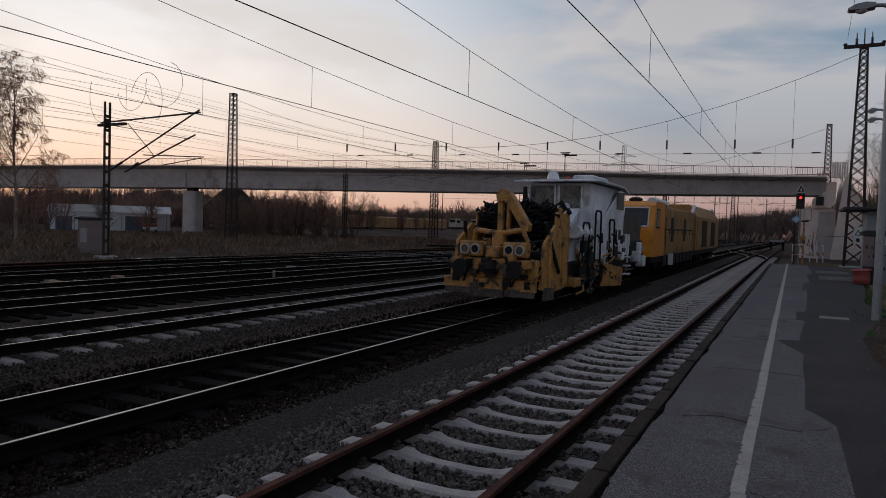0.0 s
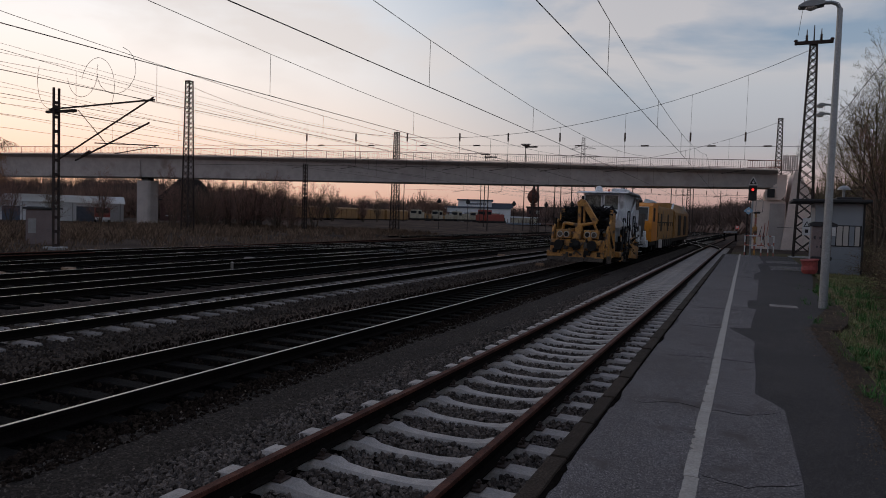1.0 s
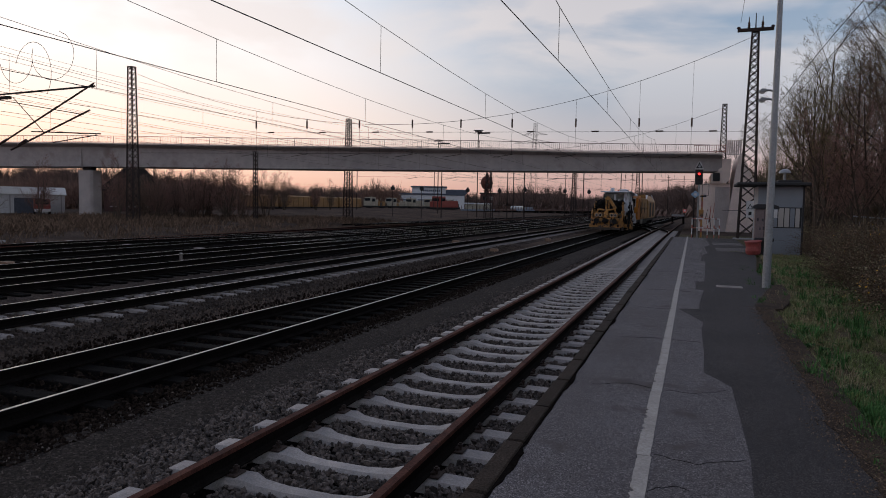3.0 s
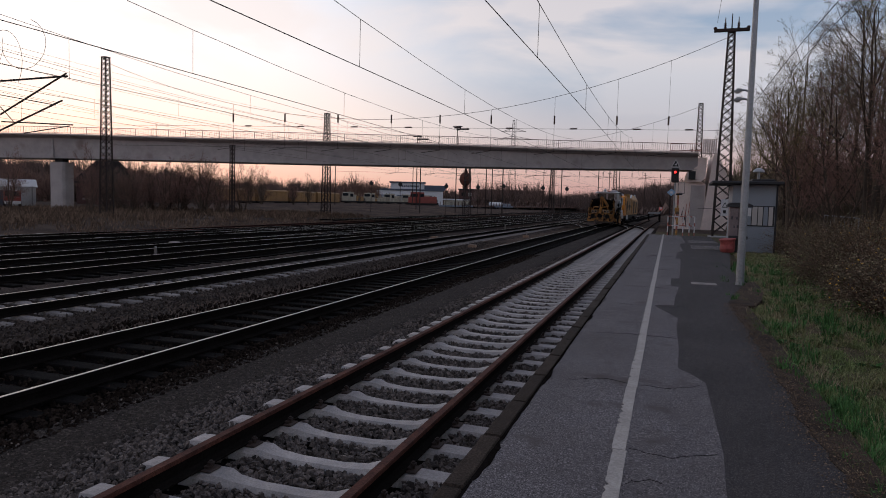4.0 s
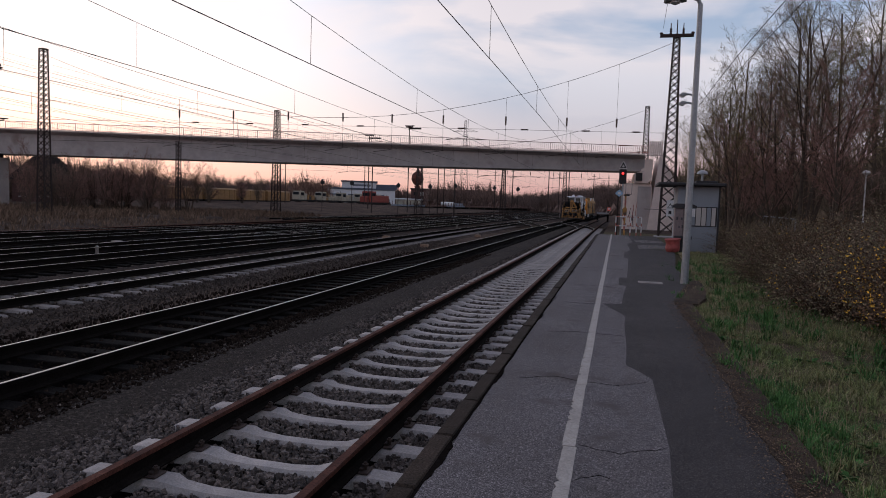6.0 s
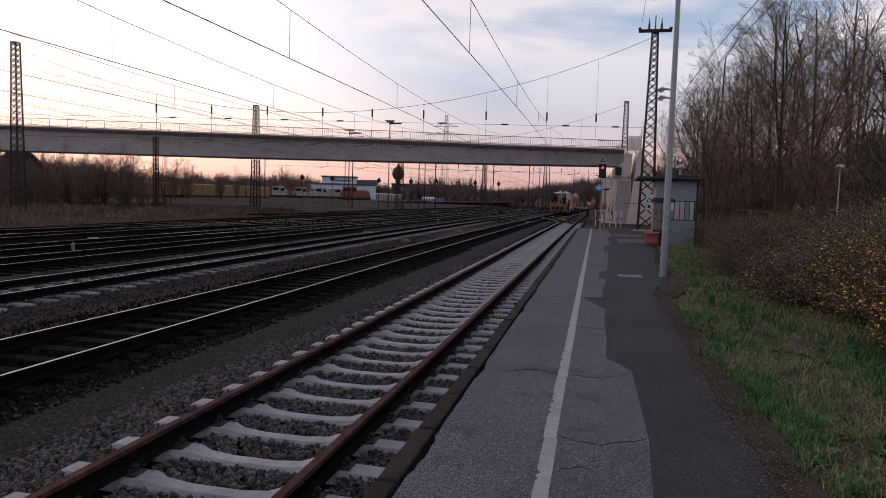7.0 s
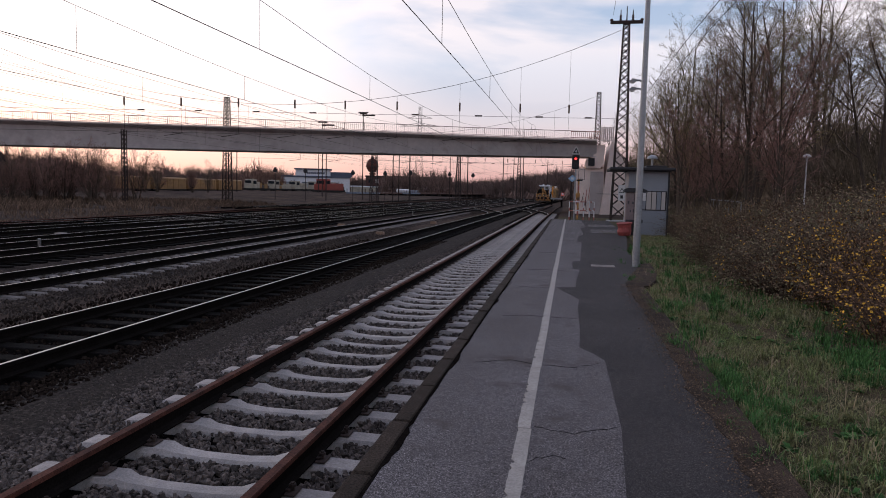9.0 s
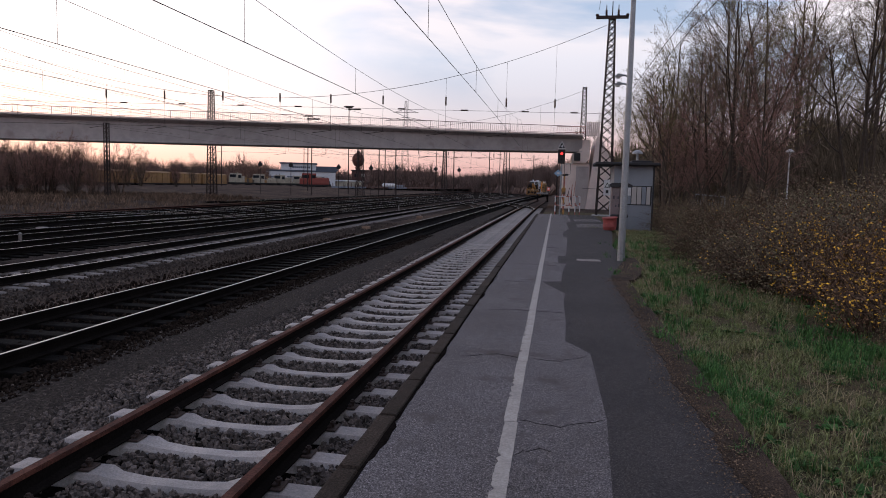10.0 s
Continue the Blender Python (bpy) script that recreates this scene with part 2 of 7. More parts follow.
    mast=material("rust_brown_mast_steel", (0.060, 0.042, 0.036), 0.8, 0.2, scale=2, fine=30, vary=0.4, tint=(0.035, 0.027, 0.025), bump=0.2, depth=0.003, spec=0.25),
    wire=plain("dark_copper_wire", (0.030, 0.026, 0.026), 0.6, 0.6),
    insulator=plain("brown_glazed_insulator", (0.050, 0.026, 0.018), 0.25),
    galv=material("galvanised_steel", (0.33, 0.34, 0.35), 0.5, 0.55, scale=2, fine=30, vary=0.18, bump=0.1, depth=0.002),
    lamp_grey=material("grey_lamp_paint", (0.25, 0.26, 0.27), 0.5, 0.2, scale=3, fine=40, vary=0.15, bump=0.05, depth=0.002),
    diffuser=plain("milky_diffuser", (0.55, 0.55, 0.55), 0.4),
    hut=material("blue_grey_hut_panel", (0.25, 0.27, 0.30), 0.6, scale=1.2, fine=30, vary=0.12, bump=0.08, depth=0.003),
    hut_dark=material("dark_bitumen_roof", (0.035, 0.034, 0.036), 0.8, scale=1.5, fine=30, vary=0.3, bump=0.3, depth=0.006),
    cabinet=material("taupe_cabinet_paint", (0.19, 0.145, 0.142), 0.6, scale=2, fine=30, vary=0.2, bump=0.08, depth=0.003),
    frost=plain("cream_blind_pane", (0.44, 0.40, 0.37), 0.4),
    pane=material("dim_window_glass", (0.022, 0.026, 0.030), 0.08, scale=1, fine=10, vary=0.2, bump=0, spec=0.35),
    red=material("faded_red_plastic", (0.36, 0.075, 0.065), 0.7, scale=5, fine=30, vary=0.3, tint=(0.24, 0.045, 0.04), bump=0.3, depth=0.01),
    signal_red=plain("red_signal_lens", (1.0, 0.03, 0.03), 0.3, 0, 3.5),
    lamp_red=plain("red_board_light", (0.8, 0.12, 0.09), 0.4, 0, 0.12),
    black=material("matt_black_paint", (0.016, 0.016, 0.017), 0.7, scale=2, fine=30, vary=0.3, bump=0.1, depth=0.002),
    white=material("white_paint", (0.68, 0.67, 0.66), 0.55, scale=2, fine=30, vary=0.15, bump=0.06, depth=0.002),
    sign_red=plain("red_reflective_paint", (0.50, 0.05, 0.035), 0.5),
    sign_blue=plain("pale_blue_sign", (0.25, 0.40, 0.55), 0.5),
    graffiti_a=plain("dark_spray_paint", (0.05, 0.045, 0.05), 0.7),
    graffiti_b=plain("pale_spray_paint", (0.62, 0.58, 0.50), 0.6),
    graffiti_c=plain("rust_red_spray_paint", (0.36, 0.12, 0.09), 0.7),
    tr_yellow=material("grimy_yellow_machine_paint", (0.52, 0.255, 0.058), 0.6, scale=2.4, fine=18, vary=0.35, tint=(0.30, 0.145, 0.040), bump=0.25, depth=0.006, stain=((0.085, 0.052, 0.032), 3.4, 0.54)),
    tr_orange=material("orange_cab_paint", (0.74, 0.27, 0.012), 0.5, scale=1.0, fine=14, vary=0.16, tint=(0.58, 0.205, 0.014), bump=0.06, depth=0.003, stain=((0.24, 0.11, 0.03), 1.6, 0.61)),
    tr_side=material("dusty_ochre_side_panel", (0.40, 0.205, 0.050), 0.6, scale=0.8, fine=14, vary=0.3, tint=(0.24, 0.125, 0.038), bump=0.08, depth=0.003, stain=((0.06, 0.042, 0.026), 1.1, 0.57)),
    tr_white=material("dirty_white_cab_paint", (0.74, 0.75, 0.78), 0.5, scale=1.2, fine=16, vary=0.2, tint=(0.50, 0.51, 0.53), bump=0.06, depth=0.003, stain=((0.22, 0.21, 0.21), 2.0, 0.60)),
    tr_dark=material("oily_black_machinery", (0.013, 0.012, 0.012), 0.7, scale=3, fine=25, vary=0.4, bump=0.3, depth=0.006, spec=0.25),
    tr_grey=material("dusty_brown_steel", (0.120, 0.100, 0.086), 0.8, scale=3, fine=25, vary=0.5, bump=0.2, depth=0.004, spec=0.25),
    rubber=material("black_rubber_hose", (0.012, 0.011, 0.012), 0.75, scale=3, fine=40, vary=0.3, bump=0.2, depth=0.003, spec=0.25),
    lens=plain("headlight_lens", (0.42, 0.40, 0.36), 0.2),
    wagon_yellow=material("faded_yellow_wagon", (0.27, 0.145, 0.048), 0.7, scale=0.4, fine=4, vary=0.3, bump=0.05, depth=0.01),
    wagon_grey=material("grey_blue_wagon", (0.20, 0.23, 0.28), 0.7, scale=0.4, fine=4, vary=0.25, bump=0.05, depth=0.01),
    wagon_brown=material("rust_brown_wagon", (0.11, 0.055, 0.04), 0.8, scale=0.4, fine=4, vary=0.3, bump=0.05, depth=0.01),
    machine_pale=material("pale_cream_machine", (0.36, 0.32, 0.245), 0.6, scale=0.6, fine=5, vary=0.3, bump=0.05, depth=0.01),
    loco_red=material("red_locomotive_paint", (0.24, 0.034, 0.022), 0.6, scale=0.4, fine=4, vary=0.2, bump=0.05, depth=0.01),
    hall_white=material("white_hall_cladding", (0.60, 0.61, 0.63), 0.6, scale=0.3, fine=4, vary=0.12, bump=0.05, depth=0.01),
    hall_blue=material("dark_blue_roof_band", (0.07, 0.085, 0.12), 0.6, scale=0.3, fine=4, vary=0.2, bump=0.05, depth=0.01),
    brick=material("sooty_brick", (0.105, 0.052, 0.045), 0.9, scale=0.5, fine=5, vary=0.3, bump=0.1, depth=0.01),
    house_roof=material("dark_roof_tiles", (0.035, 0.026, 0.024), 0.9, scale=0.5, fine=6, vary=0.4, bump=0.3, depth=0.03),
    tower=material("brown_water_tower_steel", (0.1445, 0.0612, 0.0476), 0.9, scale=0.4, fine=4, vary=0.25, bump=0.1, depth=0.01, spec=0.1),
    plastic_pale=material("pale_point_motor_lid", (0.34, 0.30, 0.275), 0.8, scale=4, fine=40, vary=0.3, bump=0.1, depth=0.003),
    orange_lid=material("pale_orange_lid", (0.26, 0.165, 0.11), 0.8, scale=4, fine=40, vary=0.3, bump=0.1, depth=0.003),
)


# ---- mesh tools ----
class Geo:
    def __init__(self):
        self.v, self.f = [], []

    def add(self, verts, faces):
        o = len(self.v)
        self.v += [tuple(p) for p in verts]
        self.f += [tuple(i + o for i in f) for f in faces]
        return self

    def box(self, x0, x1, y0, y1, z0, z1, c=0.0, m=None):
        """A block; c: chamfer of its edges."""
        if c <= 0:
            vs = [(x, y, z) for x in (x0, x1) for y in (y0, y1) for z in (z0, z1)]
            fs = [(0, 1, 3, 2), (4, 6, 7, 5), (0, 4, 5, 1), (2, 3, 7, 6), (0, 2, 6, 4), (1, 5, 7, 3)]
        else:
            lo, hi = (x0, y0, z0), (x1, y1, z1)
            vs, ix = [], {}
            for s in [(a, b, d) for a in (0, 1) for b in (0, 1) for d in (0, 1)]:
                for ax in range(3):
                    p = []
                    for k in range(3):
                        e = (lo, hi)[s[k]][k]
                        p.append(e if k == ax else e + (c if s[k] == 0 else -c))
                    ix[s, ax] = len(vs)
                    vs.append(tuple(p))
            fs = []
            for ax in range(3):
                a, b = [k for k in range(3) if k != ax]
                for s in (0, 1):
                    q = []
                    for sa, sb in ((0, 0), (1, 0), (1, 1), (0, 1)):
                        t = [0, 0, 0]
                        t[ax], t[a], t[b] = s, sa, sb
                        q.append(ix[tuple(t), ax])
                    fs.append(tuple(q))
                for sa in (0, 1):
                    for sb in (0, 1):
                        t0, t1 = [0, 0, 0], [0, 0, 0]
                        t0[ax], t1[ax] = 0, 1
                        t0[a] = t1[a] = sa
                        t0[b] = t1[b] = sb
                        fs.append((ix[tuple(t0), a], ix[tuple(t1), a], ix[tuple(t1), b], ix[tuple(t0), b]))
            for s in [(a, b, d) for a in (0, 1) for b in (0, 1) for d in (0, 1)]:
                fs.append((ix[s, 0], ix[s, 1], ix[s, 2]))
        if m:
            vs = [m @ Vector(p) for p in vs]
        return self.add(vs, fs)

    def tube(self, a, b, ra, rb=None, n=6, caps=True):
        rb = ra if rb is None else rb
        a, b = Vector(a), Vector(b)
        d = (b - a).normalized()
        u = d.orthogonal().normalized()
        w = d.cross(u)
        vs, fs = [], []
        for p, r in ((a, ra), (b, rb)):
            for i in range(n):
                t = 2 * math.pi * i / n
                vs.append(p + u * (r * math.cos(t)) + w * (r * math.sin(t)))
        for i in range(n):
            j = (i + 1) % n
            fs.append((i, j, n + j, n + i))
        if caps:
            fs += [tuple(range(n))[::-1], tuple(range(n, 2 * n))]
        return self.add(vs, fs)

    def cable(self, pts, r, n=4):
        """A thin round line through points, in one piece."""
        vs, fs = [], []
        for i, p in enumerate(pts):
            d = (Vector(pts[min(i + 1, len(pts) - 1)]) - Vector(pts[max(i - 1, 0)])).normalized()
            u = d.cross(Vector((0, 0, 1)) if abs(d.z) < 0.9 else Vector((1, 0, 0))).normalized()
            w = d.cross(u)
            for k in range(n):
                t = 2 * math.pi * k / n
                vs.append(Vector(p) + u * (r * math.cos(t)) + w * (r * math.sin(t)))
        for i in range(len(pts) - 1):
            for k in range(n):
                j = (k + 1) % n
                fs.append((i * n + k, i * n + j, i * n + n + j, i * n + n + k))
        return self.add(vs, fs)

    def path(self, pts, r, n=5):
        for a, b in zip(pts, pts[1:]):
            self.tube(a, b, r, r, n)
        return self

    def lathe(self, rings, n=16, at=(0, 0, 0)):
        """rings: radius and height, from the foot up."""
        vs, fs = [], []
        for r, z in rings:
            for i in range(n):
                t = 2 * math.pi * i / n
                vs.append((at[0] + r * math.cos(t), at[1] + r * math.sin(t), at[2] + z))
        for k in range(len(rings) - 1):
            for i in range(n):
                j = (i + 1) % n
                fs.append((k * n + i, k * n + j, k * n + n + j, k * n + n + i))
        fs += [tuple(range(n))[::-1], tuple(range((len(rings) - 1) * n, len(rings) * n))]
        return self.add(vs, fs)

    def prism(self, outline, lo, hi, axis="x"):
        """An outline pushed along an axis. x: (y, z) points; y: (x, z); z: (x, y)."""
        put = {"x": lambda p, e: (e, p[0], p[1]), "y": lambda p, e: (p[0], e, p[1]), "z": lambda p, e: (p[0], p[1], e)}[axis]
        n = len(outline)
        vs = [put(p, lo) for p in outline] + [put(p, hi) for p in outline]
        fs = [tuple(range(n))[::-1], tuple(range(n, 2 * n))] + [(i, (i + 1) % n, n + (i + 1) % n, n + i) for i in range(n)]
        return self.add(vs, fs)

    def sweep(self, profile, stations):
        """A closed (x, z) profile carried along stations (x, y, z)."""
        n, vs, fs = len(profile), [], []
        for sx, sy, sz in stations:
            vs += [(sx + px, sy, sz + pz) for px, pz in profile]
        for k in range(len(stations) - 1):
            for i in range(n):
                j = (i + 1) % n
                fs.append((k * n + i, k * n + j, k * n + n + j, k * n + n + i))
        fs += [tuple(range(n))[::-1], tuple(range((len(stations) - 1) * n, len(stations) * n))]
        return self.add(vs, fs)

    def mesh(self, name, mat, smooth=False):
        me = bpy.data.meshes.new(name)
        me.from_pydata(self.v, [], self.f)
        me.materials.append(mat)
        if smooth:
            me.shade_smooth()
        me.update()
        return me


def part(name, g, mat, parent=None, label="", at=None, smooth=False):
    """One mesh object, under a thing or a part."""
    ob = new(name, g if isinstance(g, bpy.types.Mesh) else g.mesh(name, mat, smooth))
    if parent:
        ob.parent = parent
    if at is not None:
        ob.matrix_basis = at
    if label:
        tagged(ob, label)
    return ob


def thing(name, label, category, group="", kind="", at=None):
    ob = tagged(new(name), label, category, group, kind)
    if at is not None:
        ob.matrix_basis = at
    return ob


def solid(name, g, mat, label, category, group="", kind="", at=None, smooth=False):
    return tagged(part(name, g, mat, None, "", at, smooth), label, category, group, kind)


rng = random.Random(7)
# ---- ground ----
YARD = -0.12      # rail top of the yard tracks
TRACKS = (-4.45, -9.29, -13.5, -17.0, -21.5, -25.8)
PLAT = 0.30


def ease(v, a, b):
    t = min(1.0, max(0.0, (v - a) / (b - a)))
    return t * t * (3 - 2 * t)


def ground_height(x, y):
    if x < 1.75:
        return -0.43 + 0.35 * ease(-x, 29, 34) + 0.9 * ease(y, 70, 130) * ease(-x, 32, 48)
    z = 0.27 * (1 - ease(y, 44, 52)) - 0.05
    bank = max(0.0, x - 7.0 - 0.05 * max(0, y - 20))
    return z + min(5.0, 0.14 * bank) + 0.10 * noise.noise((x * 0.5, y * 0.5, 0)) * ease(x, 5, 8)


def ground():
    xs = [-900, -500, -300, -200, -140, -100, -80, -60, -48, -40, -34, -31, -28, -20, -10, -3, 1.70, 1.80, 3, 3.9, 4.5] + [5 + 0.6 * i for i in range(26)] + [22, 26, 32, 40, 60, 100, 200, 400, 900]
    ys = [-60, -20, -6, 0] + [1.5 * i for i in range(1, 44)] + [70, 78, 90, 110, 140, 180, 240, 320, 450, 700, 1100, 1600]
    g = Geo()
    g.v = [(x, y, ground_height(x, y)) for y in ys for x in xs]
    nx = len(xs)
    g.f = [(j * nx + i, j * nx + i + 1, j * nx + nx + i + 1, j * nx + nx + i) for j in range(len(ys) - 1) for i in range(nx - 1)]
    me = g.mesh("ground", M["soil"])
    me.materials.append(M["turf"])
    me.materials.append(M["leaflitter"])
    for p in me.polygons:
        c = p.center
        p.material_index = 0 if c.x < 1.75 or c.y > 60 else (1 if c.x < 6.3 + 0.04 * c.y else 2)
    return tagged(new("ground", me), "dark cindery yard ground with a turfed wooded bank", "ground", kind="structure")


ground()

# ---- tracks ----
RAIL = [(-0.036, 0), (0.036, 0), (0.036, -0.038), (0.010, -0.05), (0.009, -0.13), (0.07, -0.155), (0.07, -0.168), (-0.07, -0.168), (-0.07, -0.155), (-0.009, -0.13), (-0.010, -0.05), (-0.036, -0.038)]


def sleeper_concrete():
    """Monobloc sleeper: raised canted rail seats, waisted middle."""
    g = Geo()
    prof = [(-1.30, -0.215, 0.13), (-1.26, -0.195, 0.145), (-0.52, -0.185, 0.145), (-0.42, -0.215, 0.12), (-0.2, -0.232, 0.11), (0.2, -0.232, 0.11), (0.42, -0.215, 0.12), (0.52, -0.185, 0.145), (1.26, -0.195, 0.145), (1.30, -0.215, 0.13)]
    vs, fs = [], []
    for x, z, w in prof:
        vs += [(x, -w - 0.015, -0.36), (x, -w + 0.022, z - 0.035), (x, -w + 0.048, z), (x, w - 0.048, z), (x, w - 0.022, z - 0.035), (x, w + 0.015, -0.36)]
    for k in range(len(prof) - 1):
        for i in range(5):
            fs.append((k * 6 + i, k * 6 + i + 1, k * 6 + 7 + i, k * 6 + 6 + i))
    fs += [(0, 1, 2, 3, 4, 5), tuple(range((len(prof) - 1) * 6, len(prof) * 6))[::-1]]
    return g.add(vs, fs)


def rail_fastening():
    g = Geo()
    g.box(-0.15, 0.15, -0.075, 0.075, -0.185, -0.166, 0.006)
    for s in (-1, 1):
        g.box(s * 0.085 - 0.02, s * 0.085 + 0.02, -0.045, 0.045, -0.168, -0.142, 0.006)
        g.tube((s * 0.105, 0, -0.17), (s * 0.105, 0, -0.105), 0.017, 0.015, 6)
        g.tube((s * 0.105, 0, -0.135), (s * 0.105, 0, -0.118), 0.028, 0.028, 6)
    return g


def timber_sleeper():
    return Geo().box(-1.3, 1.3, -0.13, 0.13, -0.34, -0.185, 0.012)


def stations(x0, y0, y1, z, step=4.0):
    ys = [y0 + step * i for i in range(int((y1 - y0) / step) + 1)] + [y1]
    return [(x0 + bend(y), y, z) for y in ys]


def track(name, label, x0, y0, y1, z, rail_mat, head_mat, sleeper_me, pieces, first, fastening_me=None, fast_to=0):
    t = thing(name, label, "railway track", "parallel railway tracks", at=pose(0, 0, 0))
    for s in (-0.754, 0.754):
        # whole section near-black, painting in the shade below the head
        r = part("rail", Geo().sweep([(px + s, pz) for px, pz in RAIL], stations(x0, y0, y1, z)), M["rail_dark"], t)
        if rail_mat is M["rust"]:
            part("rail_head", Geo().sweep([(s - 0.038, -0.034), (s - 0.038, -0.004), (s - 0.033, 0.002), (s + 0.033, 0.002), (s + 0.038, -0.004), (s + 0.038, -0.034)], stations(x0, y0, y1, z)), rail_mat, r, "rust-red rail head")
        if head_mat:
            part("running_surface", Geo().sweep([(s - 0.022, 0.0), (s - 0.018, 0.0025), (s + 0.018, 0.0025), (s + 0.022, 0.0)], stations(x0, y0, y1, z + 0.0005)), head_mat, r, "polished running surface")
    for i in range(pieces):
        y = first + 0.6 * i
        a = rng.uniform(-0.6, 0.6)
        part("sleeper", sleeper_me, None, t, at=pose(x0 + bend(y) + rng.uniform(-0.012, 0.012), y, z, 0, 0, a))
        if fastening_me and y < fast_to:
            for s in (-0.754, 0.754):
                part("rail_fastening", fastening_me, None, t, at=pose(x0 + bend(y) + s, y, z))
    return t


SL = sleeper_concrete().mesh("sleeper", M["concrete"])
SL_OLD = sleeper_concrete().mesh("sleeper_stained", M["concrete_old"])
SL_WOOD = timber_sleeper().mesh("sleeper_timber", M["wood_old"])
FAST = rail_fastening().mesh("rail_fastening", M["bolt"])
track("railway_track", "little-used siding with rusty rails on pale concrete sleepers", 0.0, -6.0, 118.0, 0.0, M["rust"], None, SL, 130, -3.42, FAST, 26)
track("railway_track", "main track with polished rails on dark tarred sleepers", TRACKS[0], -4.0, 420.0, YARD, M["rail_dark"], M["shiny"], SL_WOOD, 130, 0.3)
track("railway_track", "yard track with polished rails on grimy concrete sleepers", TRACKS[1], -4.0, 420.0, YARD, M["rail_dark"], M["shiny"], SL_OLD, 120, 2.0)
for x0, head in zip(TRACKS[2:], ("shiny", "shiny", "shiny", "shiny")):
    track("railway_track", "dark yard track with worn rail heads" if x0 > -25 else "seldom-used yard track with reddish rails", x0, 0.0, 420.0, YARD, M["rail_dark" if x0 > -25 else "rust"], M[head] if x0 > -25 else None, SL_WOOD, 60, 8.0)


def far_tracks():
    """Yard tracks further off that only show as rails beyond the bridge, and the points between them."""
    for x0 in (-30.6, -35.2, -39.8, -44.4, -49.0):
        t = thing("railway_track", "distant yard track with dull rails", "railway track", "parallel railway tracks")
        for s in (-0.754, 0.754):
            r = part("rail", Geo().sweep([(px + s, pz) for px, pz in RAIL], stations(x0, 62.0, 420.0, YARD, 10)), M["rail_dark"], t)
            part("running_surface", Geo().sweep([(s - 0.022, 0.0), (s - 0.018, 0.0025), (s + 0.018, 0.0025), (s + 0.022, 0.0)], stations(x0, 62.0, 420.0, YARD + 0.0005, 10)), M["dull_head"], r)

    def points(xa, ya, xb, yb, za, zb):
        t = thing("track_crossover", "set of points joining two neighbouring tracks", "railway track", "track crossovers")
        for s in (-0.754, 0.754):
            st = []
            for i in range(17):
                u = i / 16
                y = ya + (yb - ya) * u
                st.append((xa + (xb - xa) * ease(u, 0, 1) + bend(y), y, za + (zb - za) * u + 0.004))
            r = part("rail", Geo().sweep([(px + s, pz) for px, pz in RAIL], st), M["rail_dark"], t)
            part("running_surface", Geo().sweep([(s - 0.022, 0.0), (s - 0.018, 0.0025), (s + 0.018, 0.0025), (s + 0.022, 0.0)], [(x, y, z + 0.0005) for x, y, z in st]), M["shiny"], r)

    points(0.0, 62.0, TRACKS[0], 100.0, 0.0, YARD)
    points(TRACKS[1], 92.0, TRACKS[0], 64.0, YARD, YARD)
    points(TRACKS[3], 26.0, TRACKS[2], 62.0, YARD, YARD)
    points(TRACKS[4], 30.0, TRACKS[3], 64.0, YARD, YARD)
    points(TRACKS[5], 22.0, TRACKS[4], 56.0, YARD, YARD)
    points(-30.6, 66.0, TRACKS[5], 100.0, YARD, YARD)


far_tracks()


def beds():
    """Ballast beds with sloping shoulders, and the gritty path between two of them."""
    def bed(x0, y0, y1, top, half, mat, name="ballast_bed"):
        g = Geo().sweep([(-half, top), (half, top), (half + 0.4, -0.44), (-half - 0.4, -0.44)], stations(x0, y0, y1, 0, 6))
        tagged(part(name, g, mat), "bed of crushed-stone ballast under a track", "ballast", kind="structure")

    # near stretch uses the black bed as painted shade between the stones
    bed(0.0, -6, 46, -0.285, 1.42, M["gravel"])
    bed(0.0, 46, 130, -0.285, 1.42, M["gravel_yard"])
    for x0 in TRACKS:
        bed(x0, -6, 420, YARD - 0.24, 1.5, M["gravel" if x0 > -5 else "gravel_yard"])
    g = Geo().sweep([(-3.0, -0.31), (-2.9, -0.275), (-1.95, -0.268), (-1.8, -0.30), (-1.8, -0.44), (-3.0, -0.44)], stations(0, -6, 110, 0, 6))
    tagged(part("gravel_path", g, M["walkway"]), "trodden strip of fine dark grit between two tracks", "path", kind="structure")


beds()


